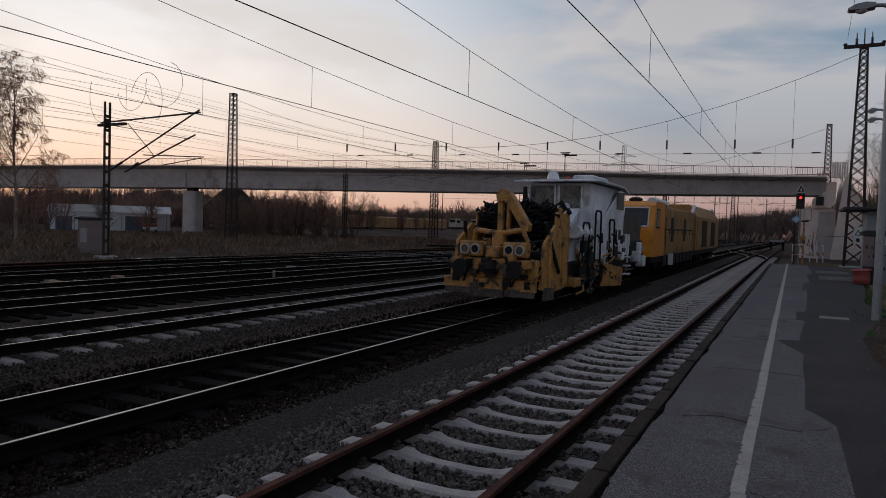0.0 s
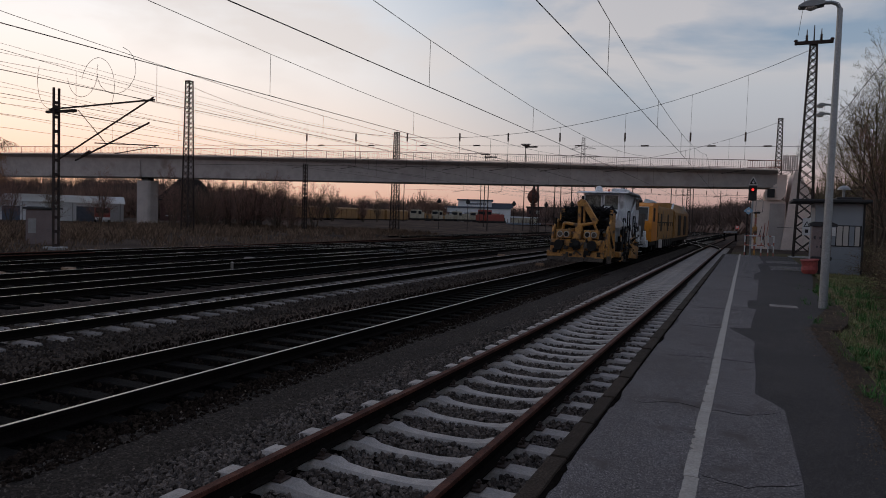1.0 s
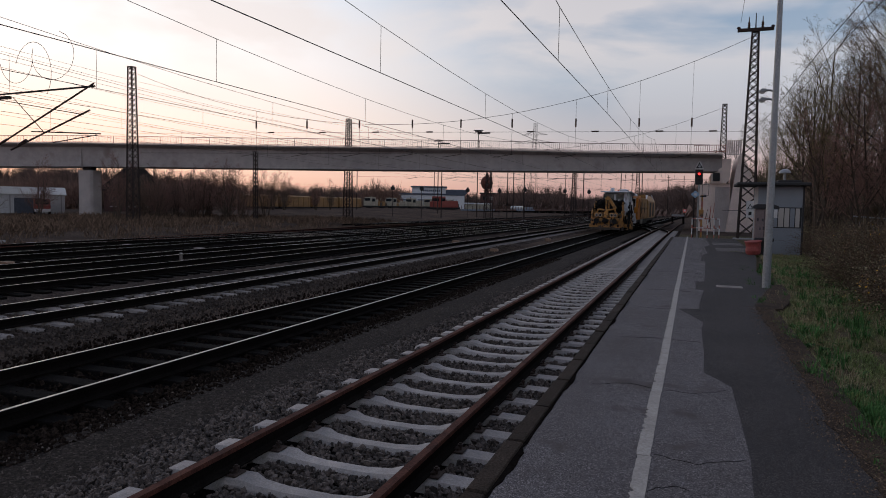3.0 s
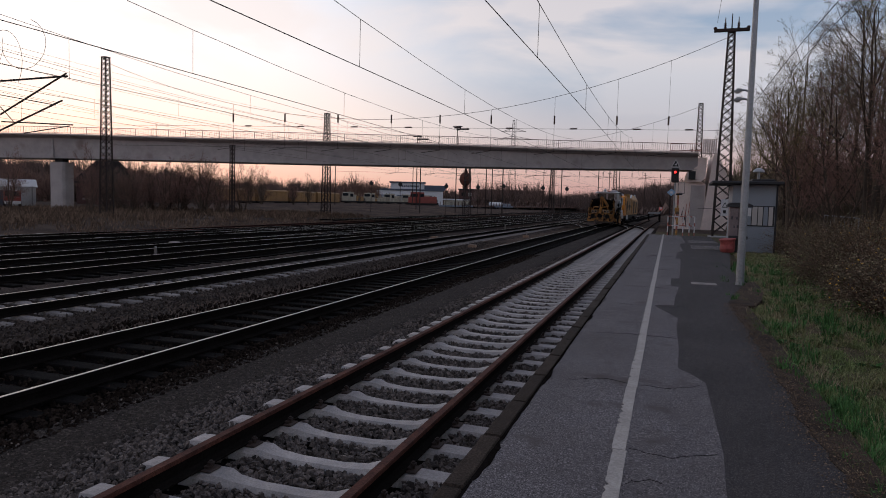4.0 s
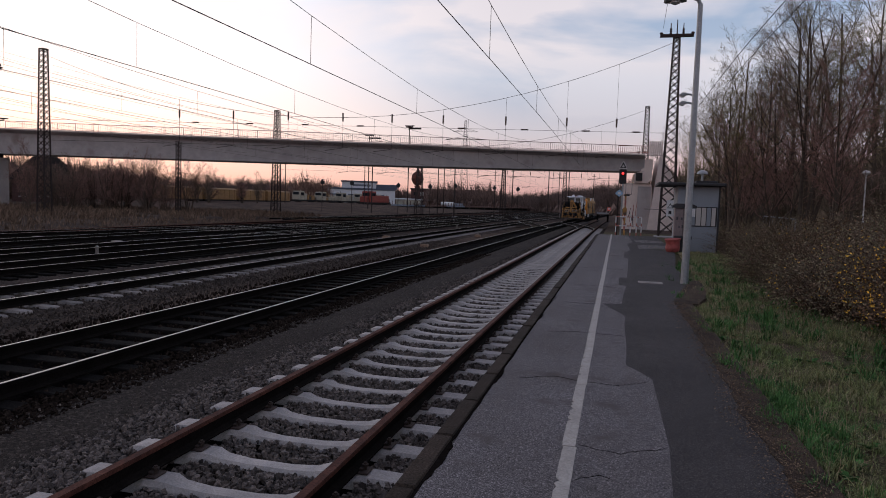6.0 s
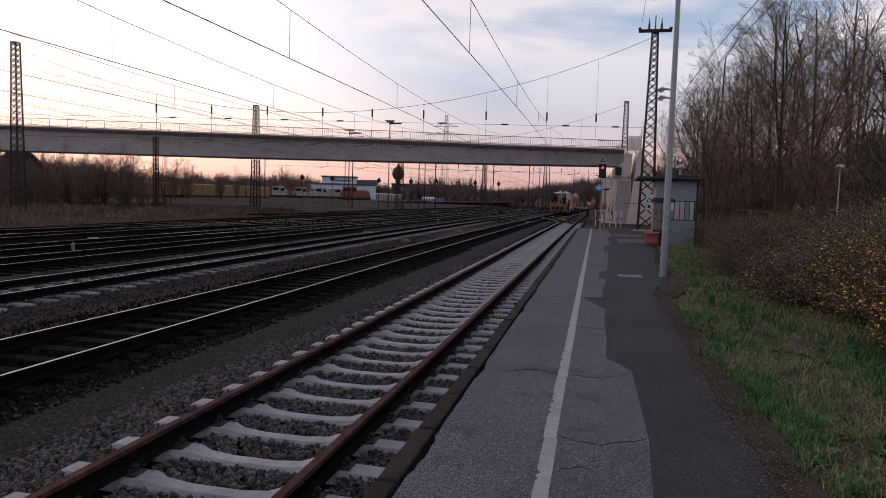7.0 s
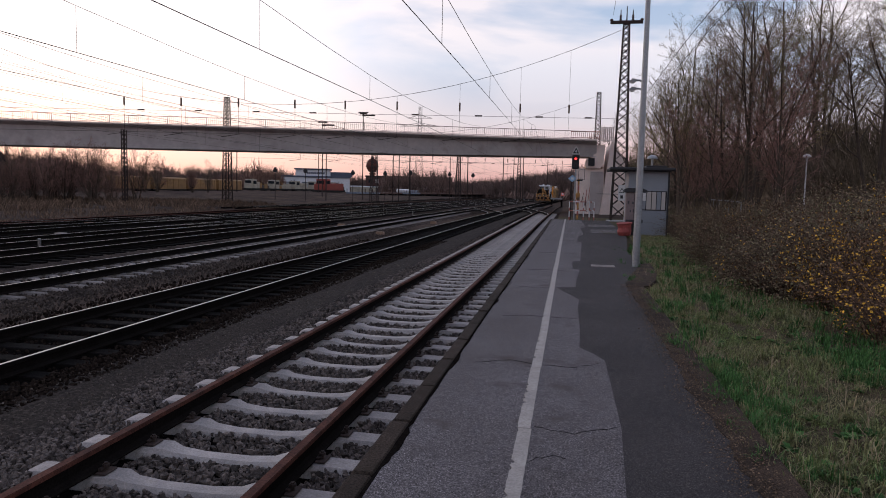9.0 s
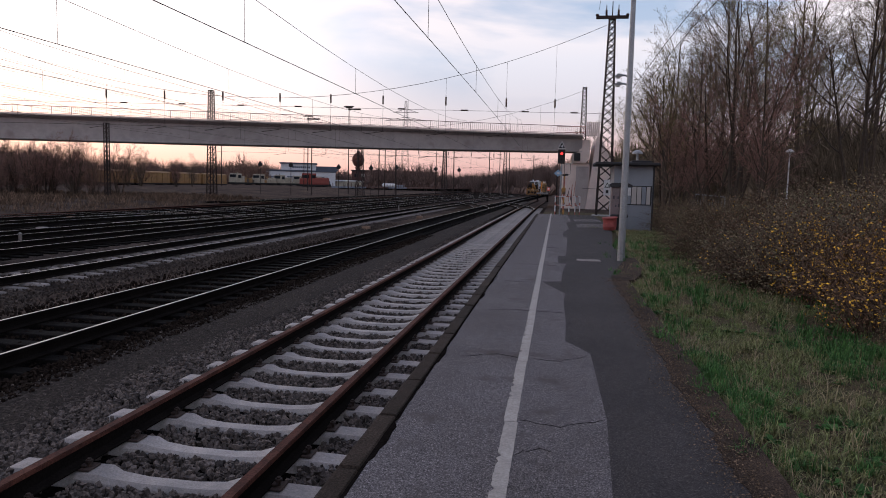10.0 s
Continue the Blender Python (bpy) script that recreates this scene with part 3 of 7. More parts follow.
def stones():
    """Loose ballast stones, finer and denser near the platform."""
    nr = np.random.RandomState(3)
    ico = np.array([(-1, 0, .6), (1, 0, .6), (-.9, 0, -.6), (.9, 0, -.6), (0, .6, 1), (0, .6, -1), (0, -.6, 1), (0, -.6, -1)], float)
    tri = [(0, 6, 4), (1, 4, 6), (0, 4, 5), (0, 5, 2), (1, 5, 4), (1, 3, 5), (0, 2, 7), (0, 7, 6), (1, 6, 7), (1, 7, 3), (2, 5, 7), (3, 7, 5)]

    def heap(name, label, mat, n, xr, yr, z, size, hollow=None, near=1.0, slope=None):
        x = nr.uniform(*xr, n)
        y = yr[0] + (yr[1] - yr[0]) * nr.rand(n) ** near
        if hollow:
            keep = ~hollow(x, y)
            x, y = x[keep], y[keep]
        n = len(x)
        s = size * nr.uniform(0.55, 1.25, n)
        jit = ico[None] * nr.uniform(0.55, 1.2, (n, 8, 3))
        a, b = nr.uniform(0, 6.28, n), nr.uniform(-0.7, 0.7, n)
        ca, sa, cb, sb = np.cos(a), np.sin(a), np.cos(b), np.sin(b)
        p = jit * s[:, None, None]
        px, py, pz = p[..., 0], p[..., 1], p[..., 2]
        py, pz = py * cb[:, None] - pz * sb[:, None], py * sb[:, None] + pz * cb[:, None]
        px, py = px * ca[:, None] - py * sa[:, None], px * sa[:, None] + py * ca[:, None]
        base = z + nr.uniform(-0.012, 0.030, n) + (slope(x) if slope else 0)
        v = np.stack([px + x[:, None], py + y[:, None], pz + base[:, None]], -1).reshape(-1, 3)
        f = (np.array(tri)[None] + (np.arange(n) * 8)[:, None, None]).reshape(-1, 3)
        me = bpy.data.meshes.new(name)
        me.from_pydata(v.tolist(), [], f.tolist())
        me.materials.append(mat)
        tagged(new(name, me), label, "ballast", kind="stuff")

    def off_rails(x, y):
        k = np.abs(np.mod(y - 0.18 + 0.3, 0.6) - 0.3)
        return (np.abs(np.abs(x) - 0.754) < 0.09) | ((k < 0.115) & (np.abs(x) < 1.28))

    sl = lambda x: np.where(x < -1.42, (x + 1.42) * 0.12, 0.0) + np.where(np.abs(x) > 0.86, 0.025, 0.0)
    heap("ballast_stones", "loose grey crushed-stone ballast around pale sleepers", M["stone"], 27000, (-2.05, 1.52), (2.2, 9.5), -0.268, 0.031, off_rails, 1.15, sl)
    heap("ballast_stones", "loose grey crushed-stone ballast around pale sleepers", M["stone"], 22000, (-2.05, 1.52), (9.2, 24.0), -0.290, 0.033, off_rails, 1.3, sl)
    heap("ballast_stones", "loose grey crushed-stone ballast around pale sleepers", M["stone"], 7000, (-1.9, 1.52), (24.0, 46.0), -0.315, 0.034, off_rails, 1.3, sl)
    heap("ballast_stones", "loose grey crushed-stone ballast around pale sleepers", M["stone"], 11000, (-1.98, 1.5), (-5.5, 2.3), -0.283, 0.034, off_rails, 1.0, sl)
    heap("path_pebbles", "scattered small stones on the trodden grit", M["stone"], 1500, (-2.95, -1.9), (2.5, 20.0), -0.272, 0.013, None, 1.5)
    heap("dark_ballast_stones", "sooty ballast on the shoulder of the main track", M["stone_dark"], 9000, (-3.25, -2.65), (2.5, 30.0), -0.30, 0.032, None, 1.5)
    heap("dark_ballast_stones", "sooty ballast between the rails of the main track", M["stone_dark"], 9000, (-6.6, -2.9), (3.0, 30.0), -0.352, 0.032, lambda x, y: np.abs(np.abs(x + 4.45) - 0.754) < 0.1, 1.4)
    heap("dark_ballast_stones", "grimy ballast on the verge of a yard track", M["stone_yard"], 17000, (-11.2, -6.4), (5.0, 40.0), -0.358, 0.029, lambda x, y: np.abs(np.abs(x + 9.29) - 0.754) < 0.1, 1.3)


stones()

# ---- platform ----
def platform():
    base = Geo().prism([(1.66, -4), (4.0, -4), (3.92, 3.8), (3.93, 8.0), (3.95, 12.7), (4.10, 14.5), (4.55, 17.2), (4.5, 21), (4.9, 26), (5.2, 30.5), (5.2, 45.0), (1.66, 45.0)], -0.43, PLAT, "z")
    p = tagged(part("platform", base, M["tarmac"]), "old low platform of patched dark asphalt", "platform", kind="structure")
    # older, paler surfacing with its ragged edge
    pale = [(1.665, -4), (3.10, -4), (3.12, 3.7), (3.18, 4.96), (3.17, 6.0), (3.16, 6.98), (3.05, 7.25), (2.91, 7.52), (2.93, 8.6), (2.92, 10.2), (2.95, 11.0), (2.56, 12.3), (2.90, 12.42), (2.93, 13.6), (3.02, 15.4), (2.86, 15.5), (2.86, 17.2), (3.05, 17.3), (3.10, 19.0), (3.20, 24.2), (3.05, 24.3), (3.10, 27.0), (3.35, 29.0), (3.30, 34.0), (3.6, 36), (3.5, 44.9)] + [(1.668 + 0.03 * abs(noise.noise((0, 44.9 - 0.35 * k, 5))) + (0.05 if noise.noise((3, 20 - 0.2 * k, 1)) > 0.28 else 0), 44.9 - 0.35 * k) for k in range(140)]
    part("old_surface", Geo().prism(pale, PLAT - 0.05, PLAT + 0.004, "z"), M["paving"], p, "pale worn asphalt with cracks")
    part("concrete_strip", Geo().prism([(3.75, 30.5), (5.15, 30.9), (5.15, 34.0), (3.75, 33.4)], PLAT - 0.05, PLAT + 0.004, "z"), M["paving"], p)
    part("concrete_strip", Geo().prism([(3.75, 36.0), (5.15, 36.3), (5.15, 39.0), (3.75, 38.6)], PLAT - 0.05, PLAT + 0.004, "z"), M["paving"], p)
    # painted line, in worn strokes
    y, i = -3.0, 0
    while y < 44:
        n = rng.uniform(1.1, 2.4)
        w = rng.uniform(-0.005, 0.005)
        left = [(2.435 + w + rng.uniform(-0.003, 0.003) + (rng.uniform(0.01, 0.03) if rng.random() < 0.16 else 0), y + n * k / 40) for k in range(41)]
        right = [(2.530 + w + rng.uniform(-0.002, 0.002), y + n * k / 40) for k in range(41)]
        part("painted_line", Geo().prism(left + right[::-1], PLAT, PLAT + 0.009, "z"), M["line"], p)
        y += n + rng.uniform(0.004, 0.012)
    # edge stones
    y = -4.0
    while y < 45:
        n = rng.uniform(0.92, 1.0)
        g = Geo().box(-0.232, -0.082, -n / 2 + 0.006, n / 2 - 0.006, -0.75, 0.0, 0.018)
        part("edge_stone", g, M["edge"], p, at=pose(1.735 + rng.uniform(-0.008, 0.008), y + n / 2, PLAT + rng.uniform(-0.006, 0.006), 0, rng.uniform(-0.6, 0.6), rng.uniform(-0.3, 0.3)))
        y += n
    # crumbled joint behind the edge stones
    for k in range(24):
        ya, yb = 2.0 + 1.5 * k, 3.5 + 1.5 * k
        ys = [ya + (yb - ya) * i / 14 for i in range(15)]
        lo = [(1.650 + 0.004 * noise.noise((y * 5, 1, 1)), y) for y in ys]
        hi = [(1.672 + max(0.0, 0.05 * noise.noise((y * 1.3, 7, 1))) + 0.026 * noise.noise((y * 8, 2, 1)), y) for y in ys]
        part("joint_gap", Geo().prism(lo + hi[::-1], PLAT, PLAT + 0.0065, "z"), M["crack"], p)
    # cracks
    def crack(pts, w):
        out = []
        for (x0, y0), (x1, y1) in zip(pts, pts[1:]):
            for k in range(5):
                u = k / 5
                out.append((x0 + (x1 - x0) * u + rng.uniform(-.02, .02), y0 + (y1 - y0) * u + rng.uniform(-.02, .02)))
        out.append(pts[-1])
        lo = [(x, y - 0.5 * w * rng.uniform(0.2, 1)) for x, y in out]
        hi = [(x, y + 0.5 * w * rng.uniform(0.2, 1)) for x, y in out]
        part("crack", Geo().prism(lo + hi[::-1], PLAT, PLAT + 0.0065, "z"), M["crack"], p)

    crack([(1.86, 6.55), (2.2, 6.75), (2.45, 6.62)], 0.012)
    crack([(2.55, 6.62), (2.85, 6.60), (3.1, 6.85)], 0.010)
    crack([(2.56, 4.80), (2.85, 4.72), (3.15, 4.95)], 0.006)
    crack([(2.55, 4.15), (2.7, 4.3), (2.78, 4.25)], 0.009)
    crack([(1.9, 9.2), (2.3, 9.3), (2.9, 9.25)], 0.010)
    crack([(1.9, 12.2), (2.2, 12.15), (2.45, 12.2)], 0.012)
    crack([(1.9, 15.0), (2.2, 15.1), (2.8, 15.0)], 0.014)
    crack([(1.9, 19.5), (2.4, 19.6), (3.0, 19.5)], 0.016)
    crack([(1.9, 25), (2.4, 25.1), (3.0, 25)], 0.02)
    return p


platform()


def ragged_soil():
    """Dirt washed over the asphalt's edge along the grass."""
    ys = [-4.0 + 0.08 * i for i in range(222)]
    lip = lambda y: 3.875 + 0.07 * noise.noise((y * 0.9, 3, 0)) + 0.05 * noise.noise((y * 4, 8, 0)) + 0.025 * noise.noise((y * 15, 8, 2))
    left = [(lip(y), y) for y in ys]
    right = [(4.16, y) for y in ys]
    g = Geo().prism(left + right[::-1], 0.2, PLAT + 0.006, "z")
    tagged(part("soil_margin", g, M["margin"]), "strip of gritty soil between asphalt and grass", "soil", kind="structure")
    # crumbs of grit and dead leaf along the margin
    q, fl = random.Random(8), Geo()
    for i in range(7000):
        y = 2.4 + 10.8 * q.random() ** 1.5
        x = lip(y) + q.gauss(0.03, 0.10)
        s, a = q.uniform(0.003, 0.011), q.uniform(0, 6.28)
        c, d = s * math.cos(a), s * math.sin(a)
        z = PLAT + 0.007 + 0.006 * q.random()
        fl.add([(x - c, y - d, z), (x + d * 0.6, y - c * 0.6, z + 0.3 * s), (x + c, y + d, z + 0.2 * s), (x - d * 0.6, y + c * 0.6, z + 0.7 * s)], [(0, 1, 2), (0, 2, 3), (0, 1, 3)])
    tagged(part("leaf_crumbs", fl, M["flakes"]), "crumbs of grit and dead leaves along the asphalt", "litter", kind="stuff")
    bare = Geo().prism([(3.93, 12.9), (4.06, 14.6), (4.50, 17.1), (4.78, 17.6), (4.72, 15.6), (4.50, 14.0), (4.28, 13.1)], 0.2, PLAT + 0.010, "z")
    tagged(part("bare_patch", bare, M["margin"]), "trodden bare soil round the lamp post", "soil", kind="structure")
    for i, (a, b, c, d) in enumerate(((3.30, 3.85, 16.2, 16.62),)):
        solid("manhole_kerb", Geo().box(a, b, c, d, 0.1, PLAT + 0.012, 0.006), M["concrete_old"], "pale concrete slab set flush in the asphalt", "concrete slab")


ragged_soil()

# ---- bridge ----
def by(x):
    return 70.0 + (x - 2.65) * 0.15


def bridge():
    b = tagged(new("bridge"), "road bridge with a pale haunched girder, dark deck edge and railing", "bridge", kind="structure")
    stop = [(-170, 5.3, 8.1), (-130, 5.5, 8.3), (-96, 5.66, 8.35), (-80, 5.75, 8.42), (-63.7, 5.84, 8.38), (-50, 5.80, 8.15), (-36, 5.74, 7.98), (-18, 5.74, 7.75), (-8, 5.76, 7.5), (5.2, 5.84, 7.32)]

    def shell(name, prof, mat, label=""):
        """prof(zb, zt): cross-section (depth behind the face, z)."""
        g, n = Geo(), 0
        vs, fs = [], []
        for x, zb, zt in stop:
            pr = prof(zb, zt)
            n = len(pr)
            vs += [(x, by(x) + d, z) for d, z in pr]
        for k in range(len(stop) - 1):
            for i in range(n):
                j = (i + 1) % n
                fs.append((k * n + i, k * n + j, k * n + n + j, k * n + n + i))
        fs += [tuple(range(n))[::-1], tuple(range((len(stop) - 1) * n, len(stop) * n))]
        part(name, g.add(vs, fs), mat, b, label)

    shell("girder", lambda lo, hi: [(0.55, lo), (0.25, hi - 0.32), (4.6, hi - 0.32), (4.3, lo)], M["girder"], "pale painted steel box girder")
    shell("bottom_flange", lambda lo, hi: [(0.46, lo - 0.05), (0.46, lo - 0.003), (4.4, lo - 0.003), (4.4, lo - 0.05)], M["girder"])
    shell("deck_slab", lambda lo, hi: [(-0.55, hi - 0.05), (-0.55, hi), (9.7, hi), (9.7, hi - 0.05), (9.3, hi - 0.317), (0.1, hi - 0.317)], M["girder"], "cantilevered deck edge")
    shell("cornice_cap", lambda lo, hi: [(-0.62, hi + 0.003), (-0.62, hi + 0.14), (-0.2, hi + 0.14), (-0.2, hi + 0.003)], M["bridge_conc"])

    def z_at(x):
        for (xa, _, za), (xb, _, zb) in zip(stop, stop[1:]):
            if xa <= x <= xb:
                return za + (zb - za) * (x - xa) / (xb - xa) + 0.14
        return 7.4

    for side, depth in (("near", -0.42), ("far", 9.5)):
        rail = tagged(new("bridge_railing"), "thin steel bridge railing with close uprights", "railing", "bridge railings")
        g, bars = Geo(), Geo()
        xs = [-130 + 2.0 * i for i in range(68)]
        for a, c in zip(xs, xs[1:]):
            for h in (0.78, 0.10):
                g.tube((a, by(a) + depth, z_at(a) + h), (c, by(c) + depth, z_at(c) + h), 0.03 if h > .5 else 0.018, None, 5, False)
        part("handrail", g, M["railing"], rail)
        for a in xs:
            part("post", Geo().box(-0.02, 0.02, -0.02, 0.02, 0, 0.78), M["railing"], rail, at=pose(a, by(a) + depth, z_at(a)))
        if side == "near":
            x = -100.0
            while x < 4.0:
                bars.tube((x, by(x) + depth, z_at(x) + 0.1), (x, by(x) + depth, z_at(x) + 0.78), 0.012, None, 3, False)
                x += 0.20
            tagged(part("infill", bars, M["railing"], rail), kind="stuff")
    # pier with bearing
    for px in (-65.0, -118.0):
        pier = tagged(new("bridge_pier"), "pale concrete bridge pier among bushes", "bridge pier", "bridge piers", "structure")
        y = by(px) + 1.0
        part("shaft", Geo().prism([(px - 1.1, y), (px - 0.9, y - 0.25), (px + 0.9, y - 0.25), (px + 1.1, y), (px + 1.1, y + 1.2), (px - 1.1, y + 1.2)], -0.5, 5.35, "z"), M["panel_conc"], pier)
        part("bearing", Geo().box(px - 0.6, px + 0.6, y + 0.1, y + 1.0, 5.35, 5.78, 0.03), M["black"], pier)
        part("stiffener", Geo().box(px - 0.12, px + 0.12, y - 0.80, y - 0.5, 5.85, 7.95), M["girder"], pier)
    # abutment on the wooded side
    a = tagged(new("bridge_abutment"), "weathered concrete abutment with spray paint at its foot", "abutment", kind="structure")
    fy = 71.2
    part("lower_wall", Geo().prism([(3.25, -0.6), (6.15, -0.6), (6.05, 4.45), (5.75, 4.62), (3.25, 4.62)], fy, fy + 9, "y"), M["bridge_conc"], a)
    part("corbel", Geo().prism([(4.25, 4.63), (5.6, 4.63), (6.0, 5.1), (6.0, 7.0), (4.9, 7.0), (4.9, 5.8), (4.25, 5.55)], fy - 0.35, fy + 9, "y"), M["bridge_conc"], a)
    part("wing_wall", Geo().prism([(5.68, -0.6), (8.7, -0.6), (8.6, 3.6), (8.2, 4.7), (7.0, 7.3), (6.62, 7.3)], fy - 0.75, fy + 8.9, "y"), M["bridge_conc"], a)
    part("formwork_panel", Geo().box(4.7, 6.0, fy - 0.05, fy - 0.003, -0.5, 4.3, 0.01), M["panel_conc"], a, "greyer patched concrete panel")
    part("pour_joint", Geo().box(5.4, 8.6, fy - 0.765, fy - 0.753, 2.02, 2.07), M["cornice"], a)
    part("bearing_recess", Geo().box(4.42, 5.05, fy - 0.6, fy - 0.356, 4.85, 5.65), M["black"], a)
    for i in range(7):
        part("screen_slat", Geo().box(5.55 + i * 0.19, 5.70 + i * 0.19, fy - 0.85, fy - 0.77, 7.32, 8.75), M["bridge_conc"], a)
    for z in (7.62, 8.25):
        part("end_rail", Geo().box(2.6, 5.5, fy - 0.9, fy - 0.85, z, z + 0.06), M["railing_red"], a, "red-primed end railing")
    for i in range(15):
        part("end_upright", Geo().box(2.6 + 0.2 * i, 2.635 + 0.2 * i, fy - 0.895, fy - 0.86, 7.46, 8.25), M["railing_red"], a)
    for i in range(22):
        x, z, h = 3.3 + 0.065 * i + rng.uniform(-0.04, 0.04), rng.uniform(0.0, 1.2), rng.uniform(0.5, 1.7)
        w, lean = rng.uniform(0.03, 0.09), rng.uniform(-0.25, 0.25)
        part("spray_mark", Geo().prism([(x, z), (x + w, z + 0.05), (x + w + lean, z + h), (x + lean, z + h - 0.08)], fy - 0.004 - 0.0012 * i, fy - 0.003 - 0.0012 * i, "y"), M[("graffiti_b", "graffiti_a", "graffiti_b", "graffiti_c")[i % 4]], a)
    return b


bridge()
# ---- masts and wires ----
def lattice_mast(name, label, x, y, z0, z1, w0, w1, group="lattice catenary masts"):
    t = thing(name, label, "mast", group, at=pose(x, y, 0))
    h = z1 - z0
    half = lambda z: (w0 + (w1 - w0) * (z - z0) / h) / 2
    for sx in (-1, 1):
        for sy in (-1, 1):
            part("leg", Geo().tube((sx * half(z0), sy * half(z0), z0 - 0.3), (sx * half(z1), sy * half(z1), z1), 0.036 + 0.044 * min(w0, 1.3), 0.028 + 0.036 * min(w0, 1.3), 4), M["mast"], t)
    z = z0 + 0.2
    while z < z1 - 0.25:
        step = max(0.45, half(z) * 2 * 0.85)
        zn = min(z1, z + step)
        a, b = half(z), half(zn)
        th = 0.024 + 0.012 * min(w0, 1.3)
        for q in (-1, 1):
            for e in (-1, 1):
                part("brace", Geo().tube((-e * a, q * a, z), (e * b, q * b, zn), th, None, 4, False), M["mast"], t)
            part("brace", Geo().tube((q * a, -a, z), (q * b, b, zn), th, None, 4, False), M["mast"], t)
        z = zn
    part("cap", Geo().box(-half(z1) - .06, half(z1) + .06, -half(z1) - .06, half(z1) + .06, z1, z1 + 0.06, 0.01), M["mast"], t)
    part("footing", Geo().box(-w0 * .75, w0 * .75, -w0 * .75, w0 * .75, z0 - 0.6, z0 + 0.02, 0.04), M["kerb"], t)
    return t


mast_r = lattice_mast("lattice_mast", "tall tapering rust-brown lattice mast with cross-arm", 6.45, 54.0, 0.0, 14.85, 1.15, 0.42)
part("cross_arm", Geo().box(-1.2, 1.2, -0.12, 0.12, 14.92, 15.14, 0.02), M["mast"], mast_r)
part("finial", Geo().tube((0, 0, 15.14), (0, 0, 16.2), 0.05, 0.03, 5), M["mast"], mast_r)
for sx in (-1.12, -0.45, 0.45, 1.12):
    part("insulator", Geo().lathe([(0.05, 0), (0.11, 0.08), (0.05, 0.14), (0.11, 0.22), (0.05, 0.28), (0.10, 0.36), (0.04, 0.45), (0.03, 0.8)] if abs(sx) < 1 else [(0.1, 0), (0.14, 0.06), (0.1, 0.14)], 8), M["insulator"], mast_r, at=pose(sx, 0, 15.14))
plate = part("warning_plate", Geo().box(-0.12, 0.42, -0.72, -0.70, 1.55, 2.75, 0.005), M["white"], mast_r, "white warning plate with a black triangle")
part("triangle", Geo().prism([(-0.06, 2.15), (0.36, 2.15), (0.15, 2.55)], -0.726, -0.722, "y"), M["black"], plate)
part("triangle_field", Geo().prism([(0.02, 2.2), (0.28, 2.2), (0.15, 2.45)], -0.732, -0.728, "y"), M["white"], plate)
part("symbol", Geo().box(0.05, 0.25, -0.726, -0.722, 1.72, 1.96), M["black"], plate)
mast_l = lattice_mast("lattice_mast", "dark lattice mast rising out of bare scrub", -43.6, 46.5, -0.1, 13.5, 0.78, 0.44)
mast_m = lattice_mast("lattice_mast", "dark lattice mast standing behind the bridge", -40.3, 80.0, -0.4, 13.1, 0.95, 0.5)
mast_2 = lattice_mast("lattice_mast", "slender lattice mast behind the bridge abutment", 5.75, 86.0, -0.1, 14.35, 1.0, 0.45)
for x, y, h, w in ((-31.5, 116, 12, 1.3), (-40.5, 60, 7.2, 0.34), (-22, 150, 13, 1.2), (-10, 170, 13, 1.2), (6.2, 135, 13, 1.0)):
    lattice_mast("lattice_mast", "far-off lattice mast in the yard", x, y, -0.4, h, w, min(w, 0.5))


